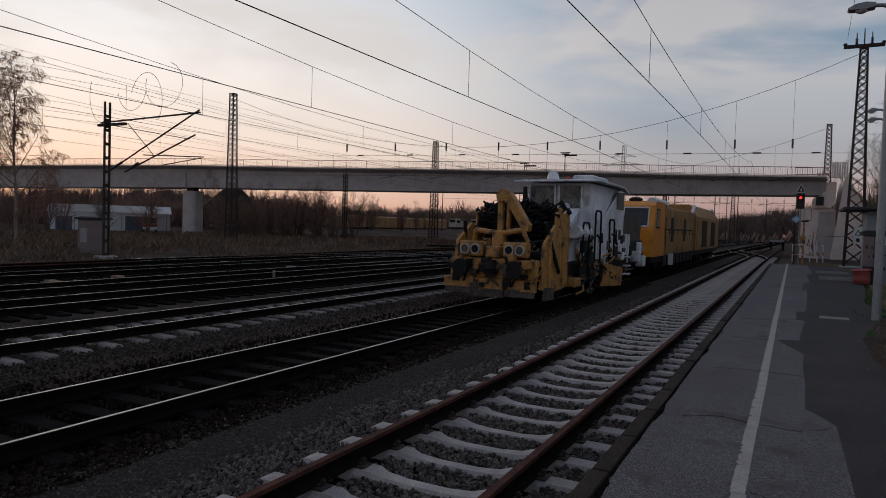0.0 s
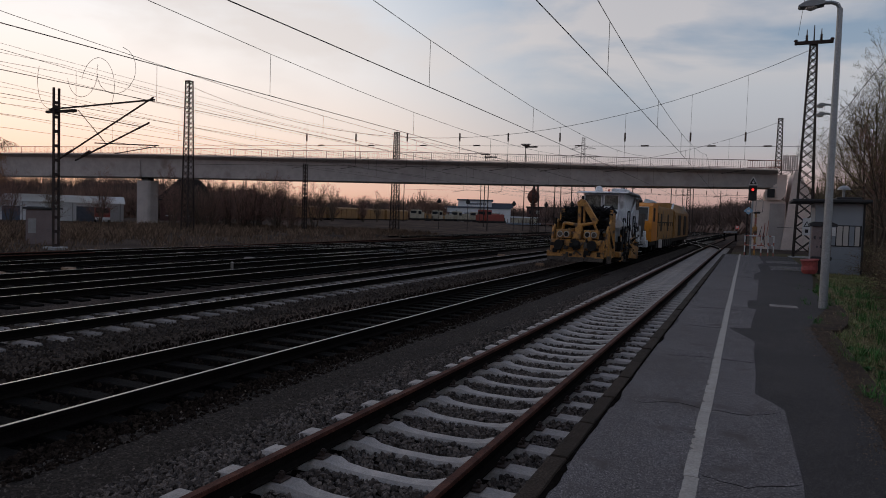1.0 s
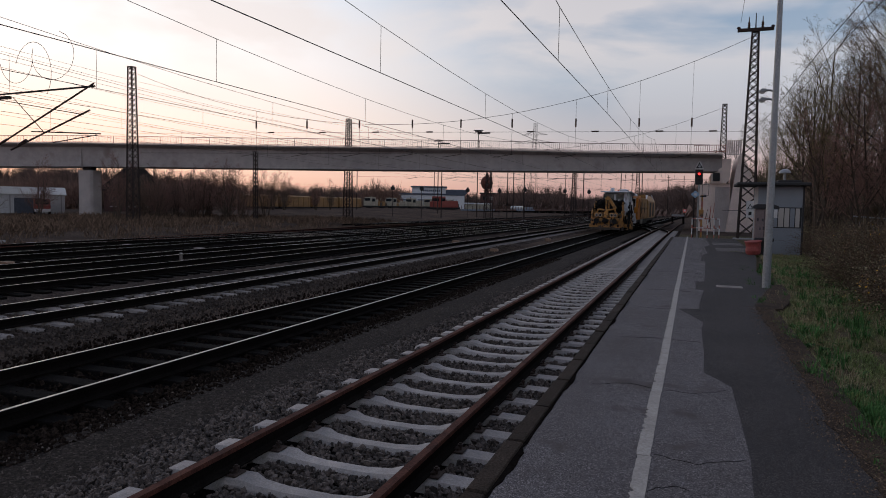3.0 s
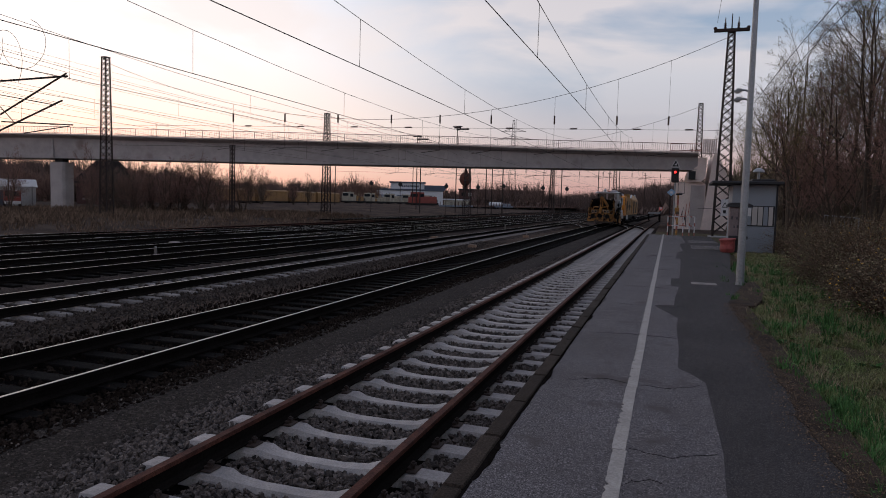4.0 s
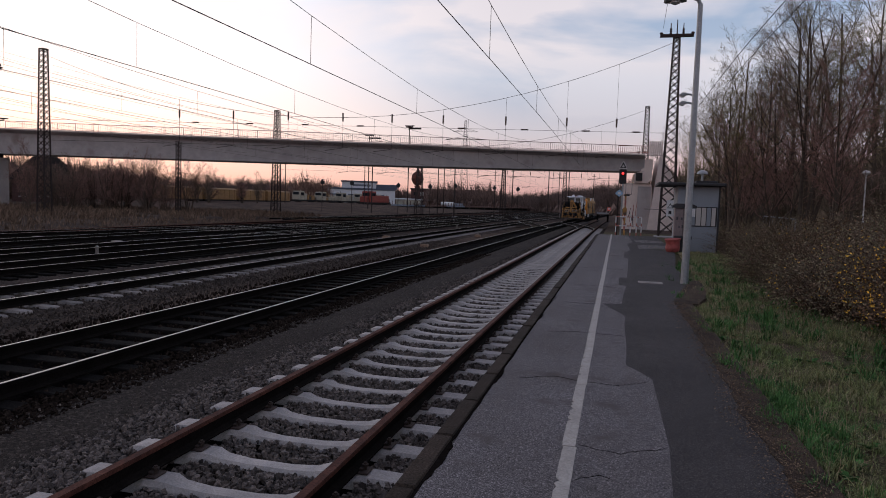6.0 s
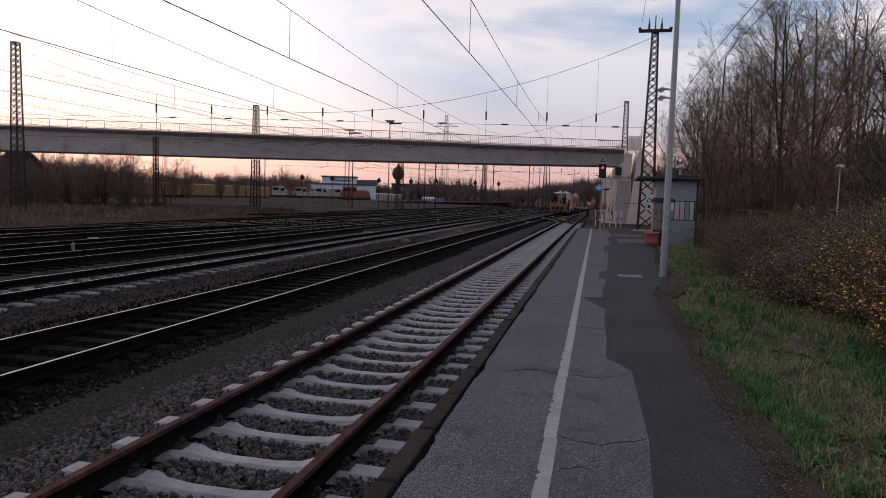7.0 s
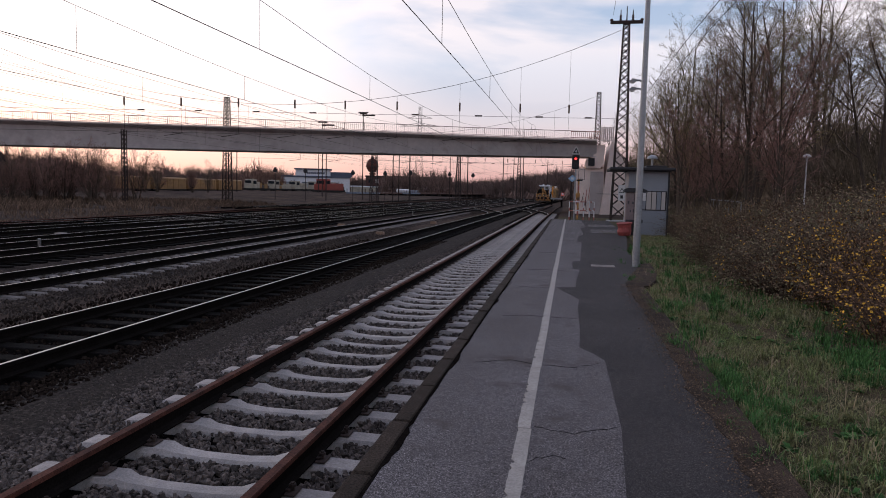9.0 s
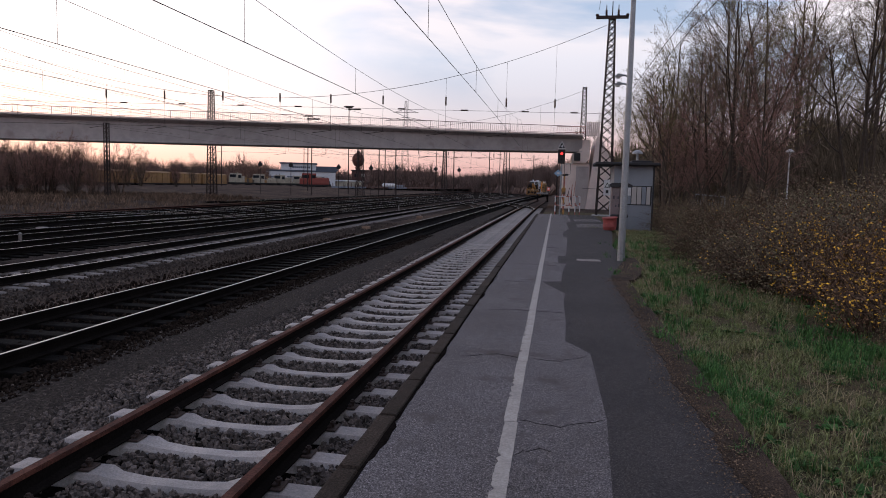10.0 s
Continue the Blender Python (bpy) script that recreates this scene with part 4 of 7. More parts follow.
def steel_mast(x, y, h):
    """Slim double-channel mast with two cantilevers carrying the wires."""
    t = thing("catenary_mast", "slim rusty steel mast carrying two hinged cantilevers", "mast", "slim catenary masts", at=pose(x, y, 0))
    for s in (-1, 1):
        part("channel", Geo().box(-0.07, 0.07, s * 0.15 - 0.035, s * 0.15 + 0.035, -0.5, h, 0.01), M["mast"], t)
    n = int((h + 0.3) / 0.75)
    for i in range(n):
        part("batten", Geo().box(-0.06, 0.06, -0.115, 0.115, -0.2 + i * 0.75, -0.04 + i * 0.75), M["mast"], t)
    part("top_plate", Geo().box(-0.06, 0.06, -0.115, 0.115, h - 1.4, h - 0.9), M["mast"], t)
    part("bracket", Geo().tube((-0.4, -0.1, h - 1.12), (7.2, -0.2, h - 0.95), 0.045, None, 6), M["mast"], t)
    part("bracket_stub", Geo().box(-0.75, 1.5, -0.07, 0.07, h - 1.30, h - 1.16), M["mast"], t)
    for dx, z0, z1 in ((0.3, h - 3.75, h - 0.85), (1.6, h - 3.8, h - 2.05)):
        part("cantilever", Geo().tube((dx, -0.1, z0), (7.3 - dx * 0.2, -0.3, z1), 0.043, None, 6), M["mast"], t)
        part("insulator", Geo().tube((dx + 0.5, -0.12, z0 + 0.22), (dx + 1.1, -0.14, z0 + 0.46), 0.065, None, 8), M["insulator"], t)
    part("stay", Geo().tube((0.3, -0.1, h - 1.25), (6.6, -0.3, h - 2.25), 0.022, None, 5), M["mast"], t)
    part("stay", Geo().tube((1.8, -0.1, h - 1.25), (4.0, -0.3, h - 2.95), 0.022, None, 5), M["mast"], t)
    part("steady_arm", Geo().tube((3.2, -0.25, h - 2.95), (7.6, -0.3, h - 3.15), 0.03, None, 5), M["mast"], t)
    part("steady_arm", Geo().tube((4.6, -0.25, h - 3.5), (7.4, -0.3, h - 3.2), 0.025, None, 5), M["mast"], t)
    # slack jumper loops above the arms
    for cx, cz, rx, rz, a0, a1 in ((-0.2, h + 0.4, 1.0, 1.5, 150, 300), (3.3, h - 0.2, 1.2, 1.5, -40, 160), (4.6, h + 0.6, 1.35, 1.15, 160, 430), (2.2, h + 0.6, 1.1, 1.2, 190, 350)):
        pts = [(cx + rx * math.cos(radians(a0 + (a1 - a0) * k / 14)), -0.2, cz + rz * math.sin(radians(a0 + (a1 - a0) * k / 14))) for k in range(15)]
        part("jumper_loop", Geo().cable(pts, 0.013), M["wire"], t)
    part("footing", Geo().box(-0.45, 0.45, -0.45, 0.45, -0.8, -0.18, 0.05), M["kerb"], t)
    return t


steel_mast(-30.55, 24.15, 8.15)


def wires():
    """Contact and carrying wires with droppers over the tracks, and the cross-spans between the tall masts."""
    def line(name, pts, r, label, parent=None, group="overhead wires"):
        g = Geo().cable(pts, r)
        if parent:
            return part(name, g, M["wire"], parent)
        return solid(name, g, M["wire"], label, "overhead wire", group)

    supports = (-50.0, 2.0, 54.0, 118.0, 190.0)
    for x0, zc, zm, r in [(-0.32, 5.25, 7.3, 0.0115)] + [(x - 0.2, 5.2, 7.2, 0.0108 - 0.0008 * k) for k, x in enumerate(TRACKS)]:
        t = thing("catenary", "contact wire hung by droppers from a sagging carrying wire", "overhead wire", "overhead wires")
        con, car, drops = [], [], Geo()
        for ya, yb in zip(supports, supports[1:]):
            for i in range(13):
                u = i / 12
                y = ya + (yb - ya) * u
                x = x0 + bend(y) + 0.2 * math.sin(y * 0.05)
                z = zc + (zm - zc) * (0.42 + 0.58 * (2 * u - 1) ** 2)
                con.append((x, y, zc))
                car.append((x, y, z))
                if i % 2 == 1:
                    part("dropper", Geo().tube((x, y, zc), (x, y, z), 0.007, None, 3, False), M["wire"], t)
        line("contact_wire", con, r, "", t)
        line("carrying_wire", car, r * 0.8, "", t)

    def span(a, b, sag, tracks_x, low_z, n=28):
        t = thing("cross_span", "slack cross-span wire with insulated hangers above the yard", "overhead wire", "cross-spans")
        a, b = Vector(a), Vector(b)
        at = lambda u: a.lerp(b, u) - Vector((0, 0, sag * 4 * u * (1 - u)))
        line("span_wire", [at(i / n) for i in range(n + 1)], 0.016, "", t)
        la, lb = a.copy(), b.copy()
        la.z = lb.z = low_z
        for dz in (0.0, -1.7):
            line("steady_wire", [la.lerp(lb, i / 8) + Vector((0, 0, dz)) for i in range(9)], 0.012, "", t)
        for x in tracks_x:
            u = (x - a.x) / (b.x - a.x)
            p = at(u)
            h = part("hanger", Geo().tube(p, (p.x, p.y, low_z - 1.7), 0.012, None, 4, False), M["wire"], t)
            part("insulator", Geo().tube((p.x, p.y, low_z + 0.35), (p.x, p.y, low_z + 1.0), 0.07, 0.07, 6), M["insulator"], h)
            part("registration_arm", Geo().path([(p.x + 0.1, p.y, low_z - 1.72), (p.x - 0.25, p.y, low_z - 1.78), (p.x - 1.5, p.y, low_z - 1.95)], 0.022, 5), M["mast"], h)
            part("steady_insulator", Geo().tube((p.x + 1.2, p.y, low_z), (p.x + 1.75, p.y, low_z), 0.055, None, 6), M["insulator"], h)

    span((6.2, 54.0, 14.5), (-43.3, 46.6, 13.0), 5.3, (2.4, -1.3, -5.9, -10.7, -14.7, -18.6, -23.0, -27.5, -32), 7.8)
    span((5.6, 86.0, 14.0), (-40.0, 80.2, 12.8), 4.4, (0.5, -4.2, -9.0, -13.1, -17.1, -21.5, -26.0, -31), 7.3)
    span((6.0, 135.0, 12.8), (-31.5, 116, 11.8), 4.0, (1, -4, -9, -13, -17, -22), 7.2)
    # feeder lines beside the platform
    for x, z in ((8.3, 9.1), (7.55, 8.9)):
        pts = [(x - 1.6 * ease(y, 40, 90), y, z - 0.5 * math.sin(math.pi * (y + 20) / 55) ** 2) for y in range(-40, 96, 5)]
        line("feeder_wire", pts, 0.016, "bare feeder wire running along the platform")
    pts = [(5.45, 54 - 6 * k, 15.6 + 1.1 * k) for k in range(6)]
    line("feeder_wire", pts, 0.012, "bare feeder wire rising from the cross-arm")
    # long parallel wires on the far side of the yard
    for x, z, r in ((-29.0, 8.7, 0.009), (-30.0, 9.3, 0.008), (-31.5, 7.4, 0.008), (-33.5, 8.2, 0.008), (-35.5, 7.0, 0.008), (-38.5, 10.4, 0.010), (-27.5, 6.6, 0.008), (-40.5, 12.2, 0.010)):
        pts = []
        for ya, yb in ((-30.0, 24.0), (24.0, 80.0), (80.0, 150.0)):
            pts += [(x, ya + (yb - ya) * i / 10, z - 0.55 * 4 * (i / 10) * (1 - i / 10)) for i in range(11)]
        line("yard_wire", pts, r, "thin wire strung along the far side of the yard")


wires()

# ---- platform furniture ----
def street_lamp(x, y, h, reach, two=False, base=PLAT, group="platform lamps"):
    t = thing("platform_lamp", "grey tubular lamp post with a flat curved lamp head" if not two else "grey lamp post with two flat lamp heads beyond the hut", "street lamp", group, at=pose(x, y, base))
    part("base_tube", Geo().lathe([(0.088, -0.2), (0.088, 0.0), (0.080, 2.0)], 14), M["galv"], t, smooth=False)
    part("pole", Geo().lathe([(0.0795, 1.99), (0.055, h - 0.12)], 14), M["galv"], t)
    for k, (zz, s) in enumerate([(h, 1.0)] + ([(h - 0.35, 1.0)] if two else [])):
        arm = Geo().path([(0, 0, zz - 0.14), (-0.05, -0.01, zz - 0.03), (-0.16, -0.02, zz + 0.015), (-0.34, -0.04, zz + 0.02)], 0.042, 8)
        part("arm", arm, M["lamp_grey"], t)
        head = part("lamp_head", Geo().prism([(-0.30, zz - 0.03), (-0.30, zz + 0.055), (-0.48, zz + 0.085), (-reach + 0.14, zz + 0.06), (-reach, zz - 0.02), (-reach + 0.03, zz - 0.05), (-0.5, zz - 0.06)], -0.16, 0.12, "y"), M["lamp_grey"], t)
        part("diffuser", Geo().lathe([(0.05, -0.03), (0.11, 0.0), (0.115, 0.04)], 12, (-0.5 * (reach + 0.3), -0.02, zz - 0.085)), M["diffuser"], head)
    return t


street_lamp(4.35, 16.65, 6.55, 0.80)
street_lamp(5.62, 30.2, 6.55, 0.62, True)


def hut():
    t = thing("platform_hut", "small blue-grey panelled hut with a flat overhanging roof", "hut", at=pose(0, 0, PLAT))
    x0, x1, y0, y1 = 5.28, 7.00, 31.2, 33.2
    part("wall", Geo().box(x0, x1, y0, y1, -0.2, 2.78, 0.02), M["hut"], t)
    part("corner_trim", Geo().box(x1 - 0.04, x1 + 0.03, y0 - 0.03, y0 + 0.03, -0.1, 2.76), M["hut_dark"], t)
    part("roof", Geo().box(x0 - 0.85, x1 + 0.2, y0 - 0.45, y1 + 0.3, 2.79, 2.92, 0.03), M["hut_dark"], t)
    part("roof_box", Geo().box(x0 + 0.75, x1 - 0.1, y0 + 0.1, y1 - 0.3, 2.925, 3.03, 0.02), M["hut_dark"], t)
    part("vent_stem", Geo().tube((x0 + 1.0, y0 + 0.3, 2.92), (x0 + 1.0, y0 + 0.3, 3.36), 0.05, None, 8), M["galv"], t)
    part("vent_cap", Geo().lathe([(0.24, 0.0), (0.23, 0.05), (0.16, 0.13), (0.05, 0.17)], 14, (x0 + 1.0, y0 + 0.3, 3.33)), M["galv"], t)
    w = part("window", Geo().box(x0 + 0.50, x1 - 0.06, y0 - 0.02, y0 + 0.02, 1.04, 1.90), M["hut_dark"], t)
    xs = [x0 + 0.53, x0 + 0.80, x0 + 1.03, x0 + 1.24, x0 + 1.44, x1 - 0.09]
    for i, (a, b) in enumerate(zip(xs, xs[1:])):
        part("pane", Geo().box(a, b - 0.035, y0 - 0.035, y0 - 0.022, 1.08, 1.86), M["frost" if i in (1, 2, 4) else "hut"], w)
    part("notice", Geo().box(x0 + 0.52, x0 + 0.76, y0 - 0.052, y0 - 0.037, 1.46, 1.80), M["white"], t)
    return t


hut()


def cabinet():
    t = thing("electrical_cabinet", "taupe cabinet with dark rounded lid and spray-painted tags", "cabinet", at=pose(5.42, 29.9, PLAT))
    part("stand", Geo().box(-0.22, 0.22, -0.18, 0.18, -0.05, 0.62, 0.02), M["black"], t)
    part("body", Geo().box(-0.34, 0.34, -0.25, 0.25, 0.62, 1.82, 0.03), M["cabinet"], t)
    part("door_gap", Geo().box(-0.008, 0.008, -0.256, -0.251, 0.70, 1.76), M["black"], t)
    part("ledge", Geo().box(-0.32, 0.38, -0.29, 0.27, 0.52, 0.66, 0.02), M["hut_dark"], t)
    part("lid", Geo().prism([(-0.44, 1.82), (0.52, 1.82), (0.50, 1.92), (0.30, 2.0), (-0.30, 2.0), (-0.42, 1.93)], -0.33, 0.3, "y"), M["hut_dark"], t)
    for i in range(7):
        x, z = rng.uniform(-0.28, 0.2), rng.choice((1.32, 0.98))
        part("spray_tag", Geo().box(x, x + rng.uniform(0.02, 0.07), -0.2545, -0.2515, z, z + rng.uniform(0.05, 0.14)), M["graffiti_a"], t)


cabinet()
bin_ = thing("grit_bin", "dented faded-red plastic tub standing on the platform", "tub", at=pose(5.06, 29.2, PLAT, 4, -5, 0))
tub = Geo().lathe([(0.20, 0), (0.26, 0.04), (0.29, 0.18), (0.27, 0.34), (0.29, 0.48), (0.31, 0.53)], 20)
tub.v = [(x * (1 + 0.13 * noise.noise((x * 5, y * 5, z * 4))), y * (1 + 0.13 * noise.noise((x * 5, y * 5, z * 4 + 9))), z + (0.06 * noise.noise((x * 9, y * 9, 3)) if z > 0.5 else 0)) for x, y, z in tub.v]
part("tub", tub, M["red"], bin_)
part("rim", Geo().lathe([(0.29, 0.50), (0.325, 0.51), (0.325, 0.545), (0.285, 0.55)], 18), M["red"], bin_, "paler worn rim")


def signal():
    t = thing("railway_signal", "light signal showing red, with a triangular speed board", "signal", at=pose(3.02, 46.6, 0.0))
    part("pole", Geo().tube((0.02, 0.1, -0.4), (0.02, 0.1, 4.6), 0.055, None, 8), M["galv"], t)
    part("backboard", Geo().box(-0.24, 0.24, -0.06, 0.04, 3.66, 4.62, 0.05), M["black"], t)
    part("hood", Geo().tube((0.0, -0.26, 4.36), (0.0, -0.05, 4.36), 0.12, None, 10, False), M["black"], t)
    part("red_light", Geo().tube((0.0, -0.12, 4.34), (0.0, -0.07, 4.34), 0.075, None, 10), M["signal_red"], t, "glowing red lens")
    part("dark_lens", Geo().tube((0.0, -0.1, 3.95), (0.0, -0.07, 3.95), 0.08, None, 10), M["pane"], t)
    tri = part("speed_board", Geo().prism([(-0.27, 4.66), (0.27, 4.66), (0.03, 5.16), (-0.03, 5.16)], -0.03, 0.03, "y"), M["white"], t, "white-edged black triangle")
    part("board_face", Geo().prism([(-0.21, 4.70), (0.21, 4.70), (0.0, 5.10)], -0.042, -0.034, "y"), M["black"], tri)
    cu = bpy.data.curves.new("digit", "FONT")
    cu.body, cu.size, cu.extrude, cu.align_x = "4", 0.33, 0.004, "CENTER"
    cu.materials.append(M["white"])
    d = new("digit", cu)
    d.parent, d.matrix_basis = tri, pose(0.0, -0.05, 4.715, 90, 0, 0)
    part("ladder_frame", Geo().path([(0.23, 0.05, 2.97), (0.62, 0.05, 2.97), (0.62, 0.05, 3.66), (0.23, 0.05, 3.66), (0.23, 0.05, 2.97)], 0.018, 4), M["black"], t)
    part("diamond_sign", Geo().prism([(-0.18, 2.78), (0.10, 3.02), (-0.18, 3.27), (-0.46, 3.02)], -0.14, -0.11, "y"), M["sign_blue"], t)
    part("diamond_mark", Geo().box(-0.27, -0.09, -0.152, -0.143, 2.95, 3.09), M["white"], t)
    part("second_pole", Geo().tube((-0.24, 0.1, -0.4), (-0.24, 0.1, 3.3), 0.05, None, 8), M["mast"], t)
    part("relay_box", Geo().box(0.10, 0.36, -0.15, 0.1, 1.6, 2.05, 0.02), M["tr_yellow"], t)
    for i in range(7):
        part("banded_post", Geo().tube((0.25, -0.02, 0.2 + i * 0.4), (0.25, -0.02, 0.59 + i * 0.4), 0.06, None, 8), M["graffiti_c" if i % 2 else "tr_yellow"], t)
    part("lamp_hood", Geo().box(0.10, 0.50, -0.1, 0.1, 2.86, 2.96, 0.03), M["black"], t)


signal()


def barrier(x0, x1, y):
    t = thing("platform_barrier", "red and white banded tubular barrier at the platform end", "barrier", "platform barriers", at=pose(0, 0, PLAT))
    for x in (x0, x1):
        for i in range(6):
            part("post_band", Geo().tube((x, y, i * 0.2), (x, y, i * 0.2 + 0.199), 0.032, None, 8), M["white" if i % 3 else "graffiti_c"], t)
    for z in (1.19, 0.62):
        n = max(2, int((x1 - x0) / 0.22))
        for i in range(n):
            a, b = x0 + (x1 - x0) * i / n, x0 + (x1 - x0) * (i + 1) / n
            part("rail_band", Geo().tube((a, y, z), (b, y, z), 0.03, None, 8), M["white" if i % 3 else "graffiti_c"], t)


barrier(2.72, 3.62, 44.6)
barrier(3.62, 4.0, 44.8)
barrier(4.0, 4.3, 44.9)


def buffer_stop():
    t = thing("buffer_stop", "buffer stop with white beam and red-framed board closing the siding", "buffer stop", at=pose(bend(113) + 0.0, 113.0, 0))
    for s in (-0.8, 0.8):
        part("upright", Geo().box(s - 0.12, s + 0.12, -0.15, 0.15, -0.3, 1.3, 0.02), M["rail_dark"], t)
        part("brace", Geo().tube((s, 0.1, 1.2), (s, 2.0, -0.2), 0.08, None, 6), M["rail_dark"], t)
    part("beam", Geo().box(-0.95, 0.95, -0.3, -0.15, 0.98, 1.26, 0.02), M["kerb"], t)
    part("board_post", Geo().box(0.92, 1.02, -0.1, 0, -0.3, 2.2), M["mast"], t)
    part("board", Geo().box(0.74, 1.20, -0.16, -0.11, 1.60, 2.10, 0.03), M["lamp_red"], t, "glowing red stop board")
    part("board_face", Geo().box(0.82, 1.12, -0.175, -0.163, 1.75, 2.05), M["white"], t)


buffer_stop()


def mushroom_lamp(x, y, z, h):
    t = thing("park_lamp", "slim pale lamp with a mushroom-shaped hood among the trees", "lamp", "park lamps", at=pose(x, y, z))
    part("pole", Geo().lathe([(0.035, -0.5), (0.03, h)], 8), M["white"], t)
    part("hood", Geo().lathe([(0.07, h - 0.08), (0.19, h), (0.16, h + 0.07), (0.05, h + 0.13)], 14), M["white"], t)


mushroom_lamp(13.5, 34.2, ground_height(13.5, 34.2), 2.9)
# ---- the passing work train ----
def wheelset(parent, y, r=0.42):
    w = part("wheelset", Geo().tube((-0.75, 0, 0), (0.75, 0, 0), 0.08, None, 8), M["tr_dark"], parent, at=pose(0, y, r))
    for s in (-0.75, 0.75):
        part("wheel", Geo().tube((s - 0.065, 0, 0), (s + 0.065, 0, 0), r, None, 20), M["tr_dark"], w)
    return w


WHEELS = []


def regulator():
    """Ballast regulator: plough and lamps at its end, brush drum with rubber hoses, white cab."""
    t = thing("ballast_regulator", "grimy yellow ballast regulator with white cab and black brushes", "rail vehicle", "work train vehicles")
    P = lambda n, g, m, lab="", par=None: part(n, g, M[m], par or t, lab)
    P("frame", Geo().box(-1.25, 1.25, 0.45, 14.2, 0.75, 1.12, 0.03), "tr_dark")
    P("buffer_beam", Geo().box(-1.42, 1.42, 0.35, 0.62, 0.72, 1.28, 0.04), "tr_yellow", "grimy yellow buffer beam")
    for s in (-0.87, 0.87):
        b = P("buffer", Geo().tube((s, 0.36, 1.02), (s, -0.05, 1.02), 0.12, None, 14), "tr_dark")
        P("buffer_plate", Geo().tube((s, -0.05, 1.02), (s, -0.11, 1.02), 0.25, 0.24, 16), "tr_dark", "oily buffer plate", b)
    P("coupling_hook", Geo().lathe([(0.20, -0.16), (0.24, 0.0), (0.20, 0.16)], 12, (0, 0.25, 1.02)), "tr_dark")
    # lamp boxes
    for s in (-1, 1):
        lb = P("lamp_box", Geo().box(s * 0.72 - 0.38, s * 0.72 + 0.38, 0.30, 0.62, 1.33, 1.74, 0.03), "tr_yellow")
        for k in (-0.17, 0.17):
            P("headlight_rim", Geo().tube((s * 0.72 + k, 0.24, 1.53), (s * 0.72 + k, 0.31, 1.53), 0.15, None, 16), "lens", "", lb)
            P("headlight", Geo().tube((s * 0.72 + k, 0.225, 1.53), (s * 0.72 + k, 0.30, 1.53), 0.11, None, 16), "tr_dark" if k * s < 0 else "tr_grey", "", lb)
    P("center_box", Geo().box(-0.26, 0.2, 0.35, 0.9, 1.30, 1.62, 0.03), "tr_yellow")
    P("center_tower", Geo().box(-0.20, 0.16, 0.62, 1.0, 1.60, 2.05, 0.05), "tr_yellow")
    # ploughs below the beam
    for x0, x1, z0, a in ((-1.55, -0.62, 0.30, 6), (-0.60, 0.42, 0.24, 0), (0.44, 1.42, 0.27, -4)):
        pl = P("plough_blade", Geo().box(x0, x1, 0.25, 0.40, z0 + 0.16, 0.74, 0.02, Matrix.Rotation(radians(a * 0.3), 4, "Z")), "tr_yellow", "scraped yellow plough blade")
        P("wear_plate", Geo().box(x0 + 0.02, x1 - 0.02, 0.23, 0.27, z0, z0 + 0.22, 0.01), "tr_grey", "bare steel wear plate", pl)
    for x in (-1.35, -0.9, -0.3, 0.25, 0.75, 1.2):
        P("plough_arm", Geo().tube((x, 0.5, 1.3), (x * 0.97, 0.42, 0.45), 0.055, None, 6), "tr_yellow")
    for x in (-0.55, 0.55):
        P("ram", Geo().tube((x, 0.6, 1.7), (x, 0.4, 0.6), 0.04, None, 8), "tr_grey")
    # side wings at both flanks
    for s in (-1, 1):
        w = P("side_wing", Geo().prism([(0.55, 0.5), (1.2, 0.35), (2.9, 0.45), (2.7, 1.9), (1.7, 2.25), (0.8, 1.75)], s * 1.44 - 0.05, s * 1.44 + 0.05, "x"), "tr_yellow", "folded yellow side plough")
        P("wing_rib", Geo().box(s * 1.50 - 0.05, s * 1.50 + 0.05, 1.0, 1.16, 0.5, 1.9, 0.01), "tr_yellow", "", w)
        P("wing_rib", Geo().box(s * 1.50 - 0.05, s * 1.50 + 0.05, 2.2, 2.36, 0.5, 1.9, 0.01), "tr_yellow", "", w)
        P("wing_foot", Geo().prism([(0.6, 0.22), (1.3, 0.18), (1.35, 0.5), (0.75, 0.55)], s * 1.55 - 0.06, s * 1.55 + 0.06, "x"), "tr_grey", "bare steel wing tip", w)
        P("wing_ram", Geo().tube((s * 1.35, 1.1, 2.3), (s * 1.6, 1.7, 0.9), 0.06, None, 8), "tr_dark", "", w)
        P("upright_arm", Geo().prism([(2.3, 1.0), (2.6, 1.0), (2.45, 2.7), (2.25, 2.75)], s * 1.32 - 0.09, s * 1.32 + 0.09, "x"), "tr_yellow")
    # U-shaped yoke and folding jib
    P("yoke", Geo().path([(-1.0, 1.0, 1.55), (-0.85, 0.85, 2.05), (-0.15, 0.75, 1.98), (0.15, 0.75, 1.98), (0.72, 0.85, 2.08), (0.95, 1.0, 1.55)], 0.075, 8), "tr_yellow", "bent yellow tube yoke")
    P("jib_post", Geo().box(-0.17, 0.0, 0.95, 1.12, 1.9, 3.05, 0.02), "tr_yellow")
    P("jib_post", Geo().box(0.10, 0.22, 1.0, 1.14, 1.9, 2.85, 0.02), "tr_yellow")
    P("jib_arm", Geo().prism([(-0.20, 3.04), (-0.02, 3.22), (0.22, 3.16), (0.90, 2.22), (0.86, 2.04), (0.70, 2.06), (0.12, 2.88), (-0.16, 2.86)], 0.86, 1.16, "y"), "tr_yellow", "bent yellow jib arm")
